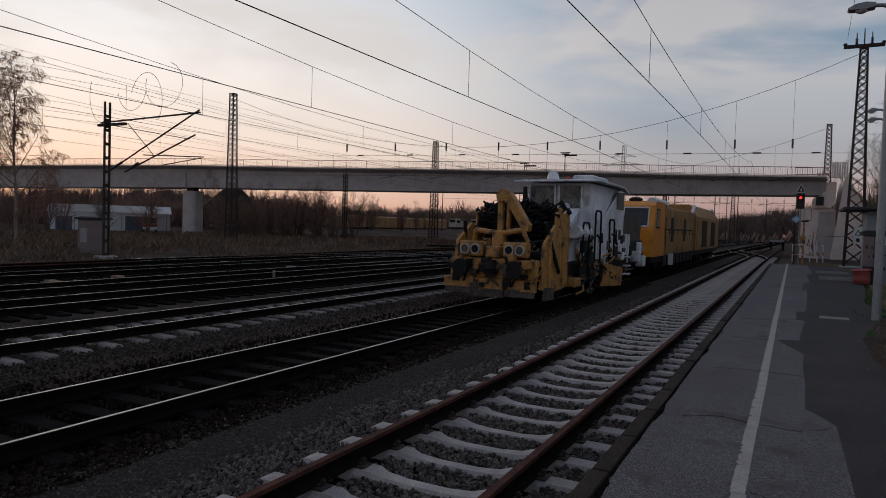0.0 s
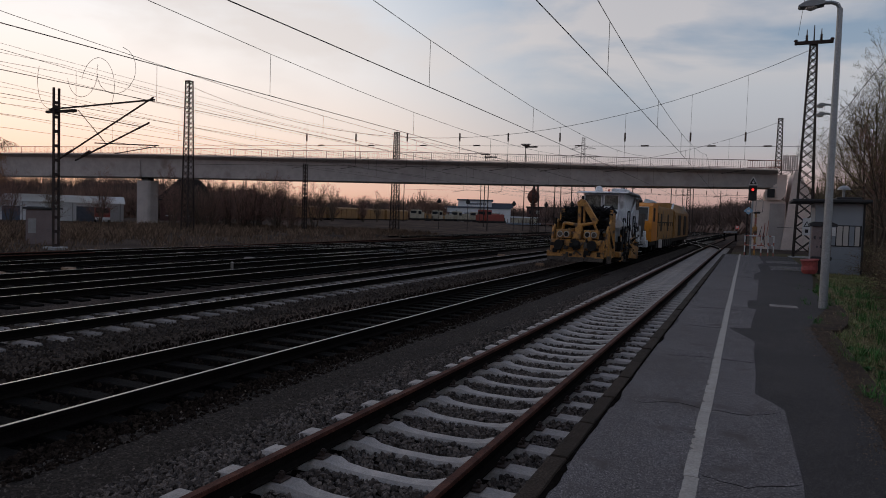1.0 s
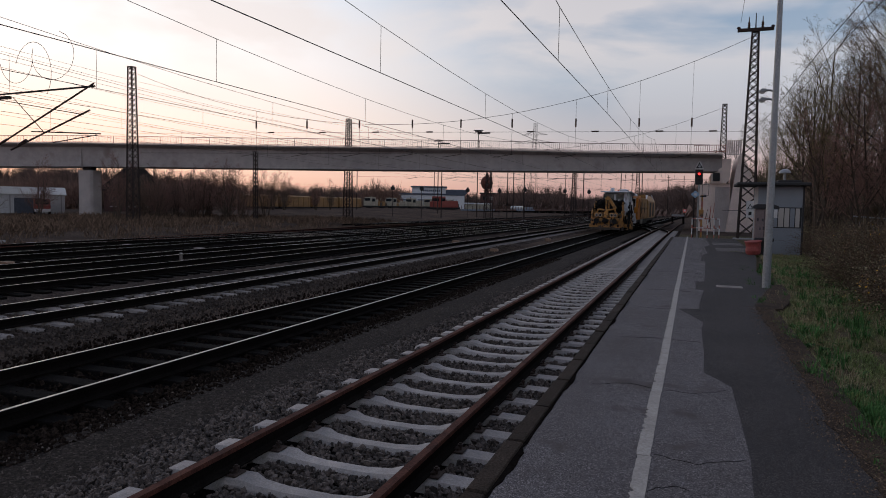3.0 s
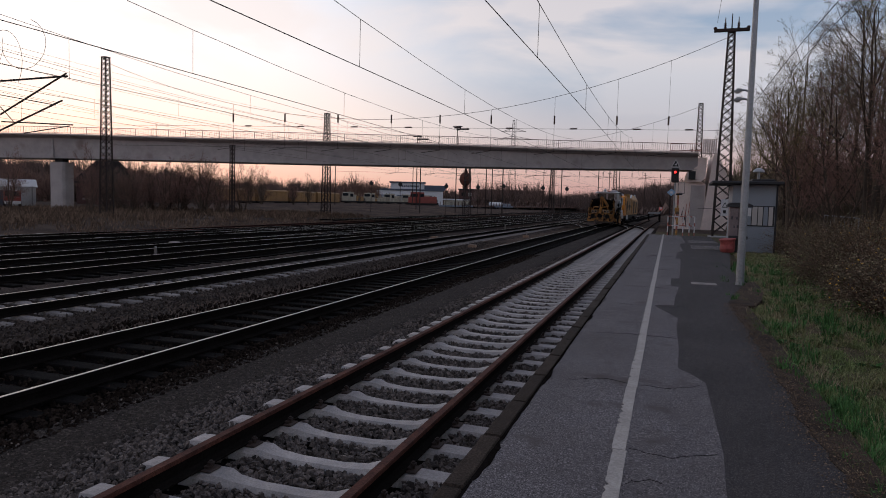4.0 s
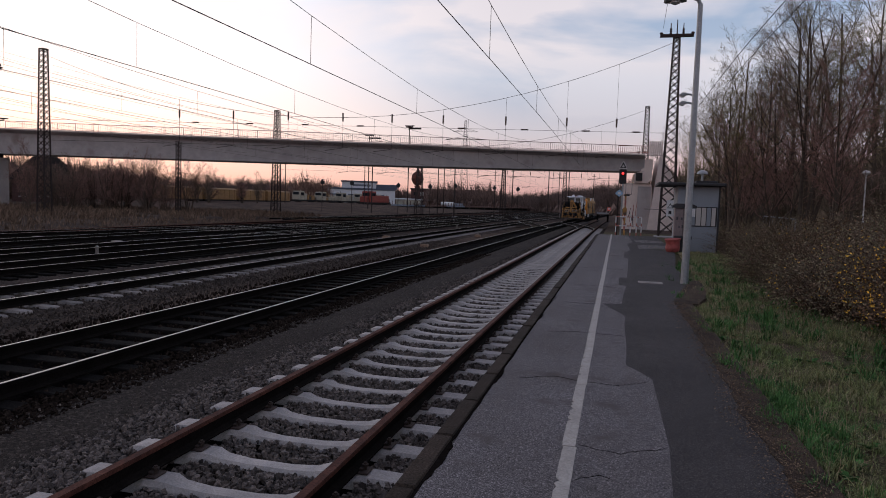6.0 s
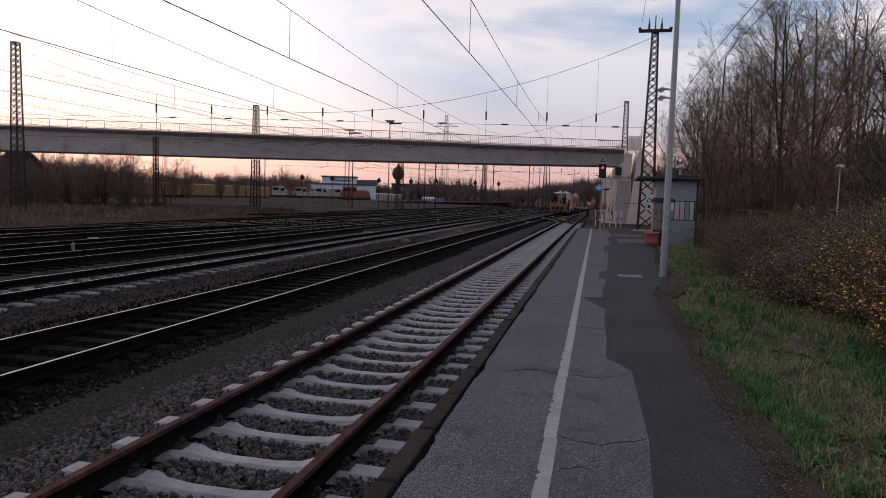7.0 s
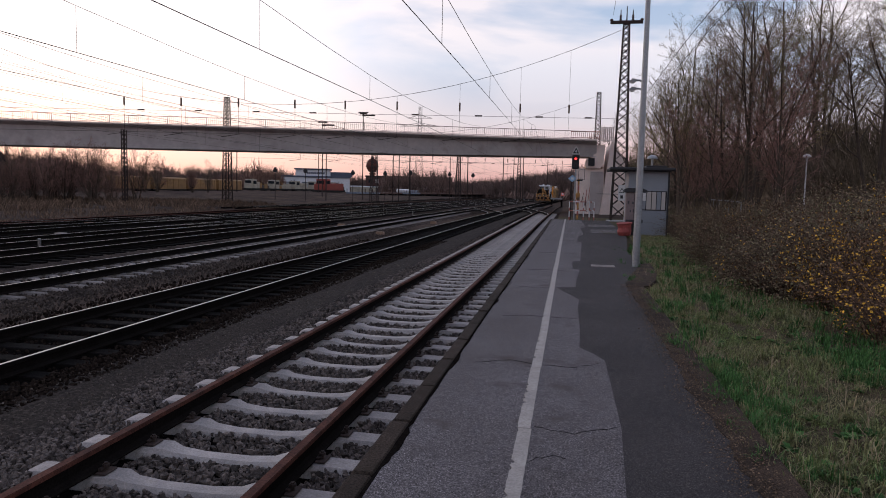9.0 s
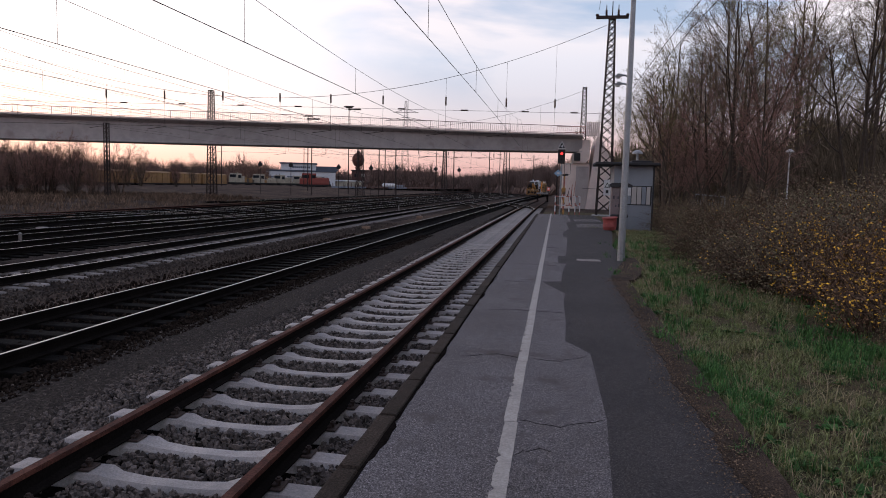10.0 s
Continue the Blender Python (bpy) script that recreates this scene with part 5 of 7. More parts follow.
    # brush drum with rubber hoses
    P("brush_drum", Geo().tube((-1.25, 2.6, 2.15), (1.25, 2.6, 2.15), 0.42, None, 14), "rubber")
    r2 = random.Random(5)
    hoses = Geo()
    for i in range(620):
        x, a = r2.uniform(-1.3, 1.3), r2.uniform(-0.5, math.pi + 0.5)
        l = r2.uniform(0.55, 0.86)
        p = Vector((x, 2.6 + 0.38 * math.cos(a), 2.15 + 0.38 * math.sin(a)))
        w = r2.uniform(-.35, .35)
        q = p.lerp(Vector((x + w, 2.6 + l * math.cos(a), 2.15 + l * math.sin(a))), 0.6)
        e = Vector((max(-1.35, min(1.3, x + w * 1.6)), 2.6 + l * 1.05 * math.cos(a + r2.uniform(-.3, .3)), 2.12 + l * math.sin(a) + r2.uniform(-.08, .10)))
        hoses.tube(p, q, 0.035, 0.034, 4)
        hoses.tube(q, e, 0.055, 0.034, 4)
    tagged(P("brush_fringe", hoses, "rubber", "bristling black rubber hoses"), kind="stuff")
    P("drum_cheek", Geo().box(-1.40, -1.32, 1.9, 3.2, 1.2, 2.6, 0.03), "tr_yellow")
    P("drum_cheek", Geo().box(1.32, 1.40, 1.9, 3.2, 1.2, 2.6, 0.03), "tr_yellow")
    for i in range(26):
        x, z = r2.uniform(-1.5, 1.45), r2.uniform(0.5, 1.3)
        P("linkage", Geo().box(x - r2.uniform(.04, .14), x + r2.uniform(.04, .14), r2.uniform(0.08, 0.2), 0.36, z - r2.uniform(.05, .12), z + r2.uniform(.05, .16), 0.015), r2.choice(("tr_yellow", "tr_dark", "tr_dark", "tr_grey", "tr_yellow")))
    for i in range(8):
        x = r2.uniform(-1.4, 1.4)
        P("tie_rod", Geo().tube((x, 0.22, r2.uniform(0.45, 0.7)), (x + r2.uniform(-.5, .5), 0.18, r2.uniform(0.9, 1.3)), 0.035, None, 6), r2.choice(("tr_yellow", "tr_dark", "tr_grey")))
    P("deck_clutter", Geo().box(-1.2, 1.2, 0.9, 2.2, 1.12, 1.45, 0.04), "tr_dark")
    for i in range(16):
        x, y, z = r2.uniform(-1.2, 1.2), r2.uniform(0.55, 1.9), r2.uniform(1.3, 1.7)
        P("valve_block", Geo().box(x - r2.uniform(.06, .16), x + r2.uniform(.06, .16), y - .1, y + .1, z - .1, z + r2.uniform(.05, .18), 0.015), r2.choice(("tr_yellow", "tr_grey", "tr_dark")))
    for i in range(12):
        x = r2.uniform(-1.2, 1.2)
        pts = [(x, 0.5, 1.3), (x + r2.uniform(-.2, .2), 0.7, 1.75), (x + r2.uniform(-.3, .3), 1.3, 1.8), (x + r2.uniform(-.4, .4), 2.0, 1.5)]
        P("hydraulic_hose", Geo().path(pts, 0.022, 5), "rubber")
    M["cab_glass"] = material("dark_green_cab_glass", (0.055, 0.068, 0.060), 0.08, scale=2.5, fine=12, vary=0.5, tint=(0.16, 0.18, 0.165), bump=0, spec=0.3)
    # everything hung on the plough end sits off-centre
    for ob in t.children:
        if not ob.name.startswith("frame"):
            for piece in (ob, *ob.children_recursive):
                piece.data.transform(Matrix.Translation((-0.04, 0, 0)) @ Matrix.Diagonal((0.90, 1, 1, 1)))
    # engine hood and cab
    P("hood", Geo().prism([(3.4, 1.15), (5.2, 1.15), (5.2, 2.75), (4.4, 2.78), (3.6, 2.35)], -0.62, 1.15, "x"), "tr_white", "dirty white sloping hood")
    P("hood_side", Geo().prism([(3.3, 1.15), (5.2, 1.15), (5.2, 2.45), (3.7, 2.2)], -1.25, -0.68, "x"), "tr_white")
    cab = P("cab", Geo().prism([(-0.95, 1.15), (1.36, 1.15), (1.40, 2.45), (1.24, 3.66), (-0.85, 3.66), (-0.95, 2.45)], 5.2, 9.3, "y"), "tr_white", "dirty white driver's cab")
    P("cab_bulge", Geo().prism([(5.0, 1.2), (9.2, 1.2), (9.25, 3.6), (8.6, 3.6), (6.3, 2.5), (5.0, 2.5)], 1.405, 1.47, "x"), "tr_white", "", cab)
    P("roof", Geo().prism([(4.45, 3.66), (4.45, 3.70), (5.4, 3.79), (8.9, 3.76), (9.75, 3.54), (9.75, 3.50), (8.9, 3.70), (5.4, 3.73)], -1.12, 1.55, "x"), "tr_white", "white roof with overhanging visor", cab)
    for x0, x1 in ((-0.80, 0.10), (0.24, 1.0)):
        w = P("windscreen", Geo().box(x0, x1, 5.13, 5.19, 2.82, 3.56, 0.02), "cab_glass", "dark windscreen", cab)
        for q in (x0 - 0.03, x1 - 0.03):
            P("window_frame", Geo().box(q, q + 0.06, 5.10, 5.2, 2.78, 3.60), "tr_white", "", w)
        P("window_frame", Geo().box(x0, x1, 5.10, 5.2, 2.76, 2.83), "tr_white", "", w)
    P("side_window", Geo().prism([(8.0, 2.9), (9.1, 2.9), (9.1, 3.55), (8.0, 3.5)], 1.478, 1.50, "x"), "pane", "", cab)
    P("cab_seat", Geo().box(0.25, 0.65, 4.85, 5.08, 2.62, 2.98, 0.04), "tr_white", "", cab)
    P("beacon", Geo().lathe([(0.22, 0), (0.20, 0.10), (0.15, 0.24), (0.05, 0.30)], 14, (-0.15, 5.6, 3.80)), "tr_white")
    P("beacon_lamp", Geo().lathe([(0.055, 0), (0.05, 0.09), (0.02, 0.12)], 10, (0.40, 5.5, 3.79)), "sign_red", "red beacon lens")
    P("roof_unit", Geo().box(0.45, 1.15, 5.9, 8.0, 3.80, 3.98, 0.05), "tr_white", "roof air unit")
    P("exhaust", Geo().tube((-0.8, 4.6, 2.5), (-0.8, 4.7, 3.5), 0.07, None, 10), "tr_dark")
    # side machinery and handrails
    for s in (-1, 1):
        for y0, y1, h in ((3.6, 4.3, 2.35), (5.0, 5.7, 2.75), (6.9, 7.6, 2.5)):
            P("handrail", Geo().path([(s * 1.52, y0, 1.1), (s * 1.52, y0, h - 0.1), (s * 1.52, y0 + 0.1, h), (s * 1.52, y1 - 0.1, h), (s * 1.52, y1, h - 0.1), (s * 1.52, y1, 1.1)], 0.035, 6), "tr_dark", "black tubular handrail")
        for i in range(14):
            y, z = 3.0 + i * 0.8 + r2.uniform(-.2, .2), r2.uniform(0.35, 1.25)
            P("side_unit", Geo().box(s * 1.15, s * r2.uniform(1.35, 1.58), y, y + r2.uniform(.3, .7), z, z + r2.uniform(.2, .55), 0.03), r2.choice(("tr_yellow", "tr_dark", "tr_dark", "tr_white", "tr_grey")))
        for i in range(3):
            P("step", Geo().box(s * 1.40, s * 1.62, 9.6, 10.1, 0.45 + i * 0.32, 0.50 + i * 0.32), "tr_white", "white-edged access step")
        P("side_plough", Geo().prism([(6.2, 0.25), (8.8, 0.1), (9.0, 0.75), (6.6, 1.0)], s * 1.50 - 0.06, s * 1.50 + 0.06, "x"), "tr_yellow")
        P("rear_post", Geo().tube((s * 1.45, 10.2, 0.9), (s * 1.45, 10.2, 2.0), 0.04, None, 6), "tr_white")
    for s in (-1, 1):
        for i in range(34):
            y, z = r2.uniform(2.9, 9.6), r2.uniform(0.45, 1.9)
            pts = [(s * r2.uniform(1.38, 1.58), y, z), (s * r2.uniform(1.4, 1.62), y + r2.uniform(-.4, .4), z + r2.uniform(-.3, .4)), (s * r2.uniform(1.38, 1.55), y + r2.uniform(-.9, .9), z + r2.uniform(-.5, .5))]
            P("pipe", Geo().path(pts, r2.uniform(0.018, 0.05), 6), r2.choice(("tr_dark", "rubber", "tr_dark", "tr_grey", "tr_dark", "tr_yellow")))
        for i in range(12):
            y, z = r2.uniform(3.2, 9.2), r2.uniform(0.9, 1.9)
            P("hydraulic_unit", Geo().box(s * 1.36, s * r2.uniform(1.42, 1.56), y, y + r2.uniform(.15, .5), z, z + r2.uniform(.12, .4), 0.02), r2.choice(("tr_dark", "tr_dark", "tr_white", "tr_grey")))
        P("air_tank", Geo().tube((s * 1.35, 3.2, 2.05), (s * 1.35, 4.6, 2.05), 0.20, None, 12), "tr_white")
    P("rear_body", Geo().box(-1.3, 1.3, 9.4, 13.8, 1.12, 1.75, 0.04), "tr_dark")
    P("hopper", Geo().prism([(10.2, 1.75), (13.5, 1.75), (13.7, 2.75), (10.0, 2.75)], -1.25, 1.25, "x"), "tr_grey")
    P("white_panel", Geo().box(1.3, 1.36, 9.4, 11.0, 1.2, 2.0, 0.01), "tr_white")
    for y in (3.6, 10.9):
        WHEELS.append((wheelset(t, y), y, 0.42))
    return t


def machine():
    """Long orange track machine: driving cab, panelled ochre sides, roof clutter, higher rear section."""
    t = thing("track_machine", "orange track machine with dusty ochre panelled sides", "rail vehicle", "work train vehicles")
    P = lambda n, g, m, lab="", par=None: part(n, g, M[m], par or t, lab)
    P("frame", Geo().box(-1.3, 1.3, 0.2, 31.0, 0.62, 1.0, 0.03), "tr_dark")
    cab = P("cab", Geo().prism([(0.0, 0.95), (3.0, 0.95), (3.0, 3.55), (0.75, 3.55), (0.28, 3.35), (0.0, 2.2)], -1.44, 1.44, "x"), "tr_orange", "bright orange driving cab")
    m = Matrix.Translation((0, 0.138, 2.8)) @ Matrix.Rotation(radians(-13.7), 4, "X")
    for x0, x1 in ((-1.15, -0.06), (0.06, 1.15)):
        w = P("windscreen", Geo().box(x0, x1, -0.03, 0.02, -0.42, 0.42, 0.01, m), "pane", "", cab)
        for a, b, c, d in ((x0 - .05, x0, -.47, .47), (x1, x1 + .05, -.47, .47), (x0 - .05, x1 + .05, .42, .48), (x0 - .05, x1 + .05, -.48, -.42)):
            P("window_frame", Geo().box(a, b, -0.05, 0.03, c, d, 0.008, m), "white", "white rubber window frame", w)
    for k, x in enumerate((-0.55, -0.25, 0.05, 0.40, 0.72)):
        P("lettering_bar", Geo().box(x, x + 0.2, -0.012, -0.003, 1.55, 1.72), "tr_dark", "", cab)
    for s in (-0.95, 0.95):
        P("headlight", Geo().tube((s, -0.06, 1.35), (s, 0.02, 1.35), 0.12, None, 14), "lens", "", cab)
        b = P("buffer", Geo().tube((s * 0.92, 0.2, 0.95), (s * 0.92, -0.35, 0.95), 0.12, None, 12), "tr_dark")
        P("buffer_plate", Geo().tube((s * 0.92, -0.35, 0.95), (s * 0.92, -0.41, 0.95), 0.25, None, 16), "tr_grey", "", b)
    for s in (-1, 1):
        w = P("side_window", Geo().box(s * 1.445, s * 1.46, 0.75, 1.55, 2.35, 3.15, 0.004), "pane", "", cab)
        P("window_frame", Geo().box(s * 1.443, s * 1.452, 0.68, 1.62, 2.28, 3.22, 0.002), "tr_dark", "", w)
    body = P("body", Geo().box(-1.38, 1.38, 3.02, 14.6, 0.95, 3.42, 0.03), "tr_side", "dusty ochre engine house")
    for s in (-1, 1):
        y = 3.1
        for k, n in enumerate((1.6, 1.5, 1.5, 1.6, 1.5, 1.5, 1.6)):
            d = P("panel_door", Geo().box(s * 1.385 if s > 0 else -1.43, 1.43 if s > 0 else -1.385, y + 0.03, y + n - 0.03, 1.05, 3.32, 0.012), "tr_side", "", body)
            P("door_handle", Geo().box(s * 1.432 if s > 0 else -1.46, 1.46 if s > 0 else -1.432, y + n - 0.3, y + n - 0.2, 2.0, 2.25), "tr_dark", "", d)
            if k in (1, 4):
                P("louvre", Geo().box(s * 1.432 if s > 0 else -1.45, 1.45 if s > 0 else -1.432, y + 0.35, y + n - 0.4, 1.6, 2.9, 0.004), "tr_dark", "", d)
            y += n
        P("light_stripe", Geo().box(s * 1.432 if s > 0 else -1.437, 1.437 if s > 0 else -1.432, 3.2, 13.8, 2.22, 2.3), "tr_dark", "", body)
        for k in range(8):
            y = 3.3 + k * 1.45
            P("underframe_box", Geo().box(s * 0.9, s * 1.36, y, y + 1.05, 0.38, 0.92, 0.03), "tr_dark")
        P("step", Geo().box(s * 1.35, s * 1.55, 4.9, 5.3, 0.4, 1.0), "white", "white access step")
        P("grab_rail", Geo().path([(s * 1.5, 3.0, 1.2), (s * 1.5, 3.0, 2.9)], 0.02, 5), "tr_dark")
    P("roof_hatch", Geo().box(-0.9, 0.9, 3.2, 7.0, 3.43, 3.62, 0.04), "tr_dark")
    P("roof_fan", Geo().lathe([(0.3, 0), (0.34, 0.16), (0.2, 0.24)], 14, (0.2, 1.9, 3.56)), "tr_dark")
    P("antenna_dome", Geo().lathe([(0.16, 0), (0.14, 0.1), (0.03, 0.16)], 12, (-0.6, 1.2, 3.56)), "tr_dark")
    P("roof_tank", Geo().tube((0.4, 5.0, 3.72), (0.4, 9.0, 3.72), 0.24, None, 12), "tr_white", "pale roof cylinder")
    P("roof_box", Geo().box(-1.0, 0.1, 7.4, 11.5, 3.43, 3.80, 0.04), "tr_side")
    P("gangway", Geo().box(-1.2, 1.2, 14.6, 15.4, 1.0, 3.3, 0.03), "tr_dark")
    P("white_strut", Geo().tube((1.25, 14.4, 3.4), (1.25, 15.6, 3.9), 0.10, None, 6), "tr_white", "white strut")
    rear = P("rear_body", Geo().prism([(-1.4, 0.95), (1.4, 0.95), (1.42, 3.2), (0.95, 4.0), (-0.95, 4.0), (-1.42, 3.2)], 15.4, 30.5, "y"), "tr_side", "tall ochre rear section with sloped roof edges")
    for k, y in enumerate((16.0, 18.9, 21.8, 24.7, 27.6)):
        for s in (-1, 1):
            P("bay_opening" if k % 2 else "panel_door", Geo().box(s * 1.40 if s > 0 else -1.45, 1.45 if s > 0 else -1.40, y, y + 2.5, 1.1, 3.0, 0.012), "tr_dark" if k % 2 else "tr_side", "", rear)
    P("roof_light", Geo().box(0.6, 0.75, 15.3, 15.38, 3.2, 3.3), "lens")
    P("rear_strut", Geo().tube((1.3, 29.9, 3.1), (1.0, 28.6, 4.1), 0.09, None, 6), "tr_white")
    for y in (2.4, 4.2, 12.0, 13.8, 18.2, 20.0, 27.0, 28.8):
        P("axle_box", Geo().box(-1.2, 1.2, y - 0.25, y + 0.25, 0.25, 0.7, 0.04), "tr_dark")
        WHEELS.append((wheelset(t, y), y, 0.45))
    return t


REGULATOR, MACHINE = regulator(), machine()
SPEED, START = 14.72, 16.45


def train_motion():
    """The train rolls away along the main track at a steady pace; its wheels turn with it."""
    for ob, lag in ((REGULATOR, 0.0), (MACHINE, 15.6)):
        rows = []
        for i in range(21):
            t = i * 0.5
            y = START + SPEED * t + lag
            yaw = -math.degrees(math.atan2(bend(y + 6) - bend(y), 6.0))
            rows.append((t, pose(TRACKS[0] + bend(y), y, YARD + 0.004, 0, 0, yaw)))
        walk(ob, rows)
    for w, y, r in WHEELS:
        step = math.degrees(SPEED / FPS / r)
        walk(w, [(i / FPS, pose(0, y, r, -step * i, 0, 0)) for i in range(301)])
# ---- yard buildings, parked vehicles, far things ----
def far_hall():
    t = thing("white_hall", "long white industrial hall with a dark roof edge and upper storey", "building", at=pose(-104, 228, 0.3, 0, 0, 20))
    part("wall", Geo().box(0, 29, 0, 18, -1, 5.4, 0.05), M["hall_white"], t)
    part("roof_edge", Geo().box(-0.3, 29.3, -0.3, 18.3, 5.41, 6.0, 0.05), M["hall_blue"], t)
    part("upper_storey", Geo().box(9.5, 22, 1.5, 14, 6.0, 8.2, 0.05), M["hall_white"], t)
    part("upper_roof", Geo().box(9.0, 22.5, 1.0, 14.5, 8.21, 8.7, 0.05), M["hall_blue"], t)
    part("upper_end", Geo().box(22.01, 30, 2.5, 13, 6.01, 7.6, 0.05), M["hall_blue"], t)
    for i in range(9):
        part("lettering_bar", Geo().box(13.6 + i * 0.72, 14.15 + i * 0.72, 1.44, 1.49, 6.7, 7.4), M["hall_blue"], t)
    for x in (4.0, 12.0, 20.5):
        d = part("loading_door", Geo().box(x, x + 4.2, -0.06, -0.004, -0.5, 3.4), M["galv"], t)
        part("door_head", Geo().box(x - 0.2, x + 4.4, -0.12, -0.062, 3.4, 3.7), M["hall_blue"], d)
    b = thing("brick_annex", "low sooty brick annex beside the white hall", "building", at=pose(-120, 222, 0.3, 0, 0, 20))
    part("wall", Geo().box(0, 12, 0, 10, -1, 5.2), M["brick"], b)
    part("roof", Geo().box(-0.3, 12.3, -0.3, 10.3, 5.21, 5.5), M["hall_blue"], b)


far_hall()


def globe_tower():
    t = thing("water_tower", "brown spherical water tower on a slim shaft", "water tower", at=pose(-82.6, 286, 0))
    part("globe", Geo().lathe([(0.5, 8.9), (1.7, 9.7), (2.45, 11.0), (2.65, 12.2), (2.45, 13.4), (1.7, 14.6), (0.7, 15.2), (0.6, 15.9), (0.25, 16.2)], 20), M["tower"], t, smooth=True)
    part("shaft", Geo().lathe([(1.6, -1), (1.1, 8.2), (1.5, 9.0)], 12), M["tower"], t)
    part("gallery", Geo().lathe([(2.7, 11.7), (2.95, 11.75), (2.95, 11.95), (2.7, 12.0)], 20), M["tower"], t)


globe_tower()


def box_wagon(x, y, z, rz, length, mat, h=2.9, label="faded yellow box wagon parked in the yard"):
    t = thing("box_wagon", label, "railway wagon", "parked yellow wagons", at=pose(x, y, z, 0, 0, rz))
    part("body", Geo().box(-1.4, 1.4, 0.3, length - 0.3, 0.75, h, 0.06), M[mat], t)
    part("roof", Geo().prism([(-1.42, h), (1.42, h), (0.9, h + 0.25), (-0.9, h + 0.25)], 0.25, length - 0.25, "y"), M[mat], t)
    part("frame", Geo().box(-1.3, 1.3, 0, length, 0.5, 0.74), M["tr_dark"], t)
    for k in range(int(length / 2)):
        part("rib", Geo().box(-1.46, -1.405, 0.8 + 2 * k, 0.95 + 2 * k, 0.8, h - 0.05), M[mat], t)
        part("rib", Geo().box(1.405, 1.46, 0.8 + 2 * k, 0.95 + 2 * k, 0.8, h - 0.05), M[mat], t)
    for y in (1.8, length - 1.8):
        part("wheelset", Geo().tube((-0.85, y, 0.35), (0.85, y, 0.35), 0.45, None, 10), M["tr_dark"], t)


for k in range(4):
    box_wagon(-78.5 - 0.1 * k, 107 + 12.6 * k, 0.35, 0.5, 12.0, "wagon_yellow")


def parked_machine(x, y, z, rz, mats, seed, length=9.0):
    r = random.Random(seed)
    t = thing("parked_machine", "parked cream and yellow track machine with cabs and booms", "rail vehicle", "parked track machines", at=pose(x, y, z, 0, 0, rz))
    part("frame", Geo().box(-1.3, 1.3, 0, length, 0.6, 1.1, 0.04), M["tr_dark"], t)
    c = part("cab", Geo().prism([(0.4, 1.1), (2.8, 1.1), (2.8, 3.6), (0.9, 3.6), (0.4, 2.4)], -1.3, 1.3, "x"), M[mats[0]], t)
    part("window", Geo().box(1.31, 1.34, 1.1, 2.5, 2.3, 3.2), M["pane"], c)
    part("window", Geo().box(-1.0, 1.0, 0.42, 0.60, 2.5, 3.3), M["pane"], c)
    y = 3.0
    while y < length - 1:
        n = r.uniform(0.8, 1.8)
        part("unit", Geo().box(-1.2, 1.2, y, y + n - 0.1, 1.1, r.uniform(1.6, 3.1), 0.06), M[r.choice(mats)], t)
        y += n
    for k in range(5):
        a = r.uniform(1, length - 1)
        part("boom", Geo().tube((r.uniform(-1, 1), a, 1.5), (r.uniform(-1, 1), a + r.uniform(-2, 2), r.uniform(3.0, 4.2)), 0.1, None, 6), M[r.choice(mats)], t)
    for yy in (1.5, length - 1.5):
        part("wheelset", Geo().tube((-0.85, yy, 0.35), (0.85, yy, 0.35), 0.45, None, 10), M["tr_dark"], t)


for k in range(5):
    parked_machine(-87 + 2.4 * k, 178 + 9.8 * k, 0.4, -12, ("machine_pale", "wagon_yellow", "machine_pale", "tr_grey"), 40 + k)


def red_loco():
    t = thing("red_locomotive", "bright red shunting locomotive parked in the yard", "locomotive", at=pose(-63.0, 170, 0.4, 0, 0, -14))
    part("long_bonnet", Geo().box(-1.1, 1.1, 4.3, 11, 1.0, 2.9, 0.12), M["loco_red"], t)
    c = part("cab", Geo().box(-1.4, 1.4, 1.4, 4.2, 1.0, 4.0, 0.12), M["loco_red"], t)
    part("window", Geo().box(1.41, 1.44, 1.8, 3.8, 2.7, 3.5), M["pane"], c)
    part("window", Geo().box(-1.1, 1.1, 1.34, 1.39, 2.7, 3.5), M["pane"], c)
    part("short_bonnet", Geo().box(-1.1, 1.1, 0.0, 1.3, 1.0, 2.6, 0.1), M["loco_red"], t)
    part("frame", Geo().box(-1.4, 1.4, -0.4, 11.4, 0.55, 0.99, 0.04), M["tr_dark"], t)
    for y in (1.5, 4.0, 7.5, 10.0):
        part("wheelset", Geo().tube((-0.85, y, 0.4), (0.85, y, 0.4), 0.5, None, 12), M["tr_dark"], t)


red_loco()


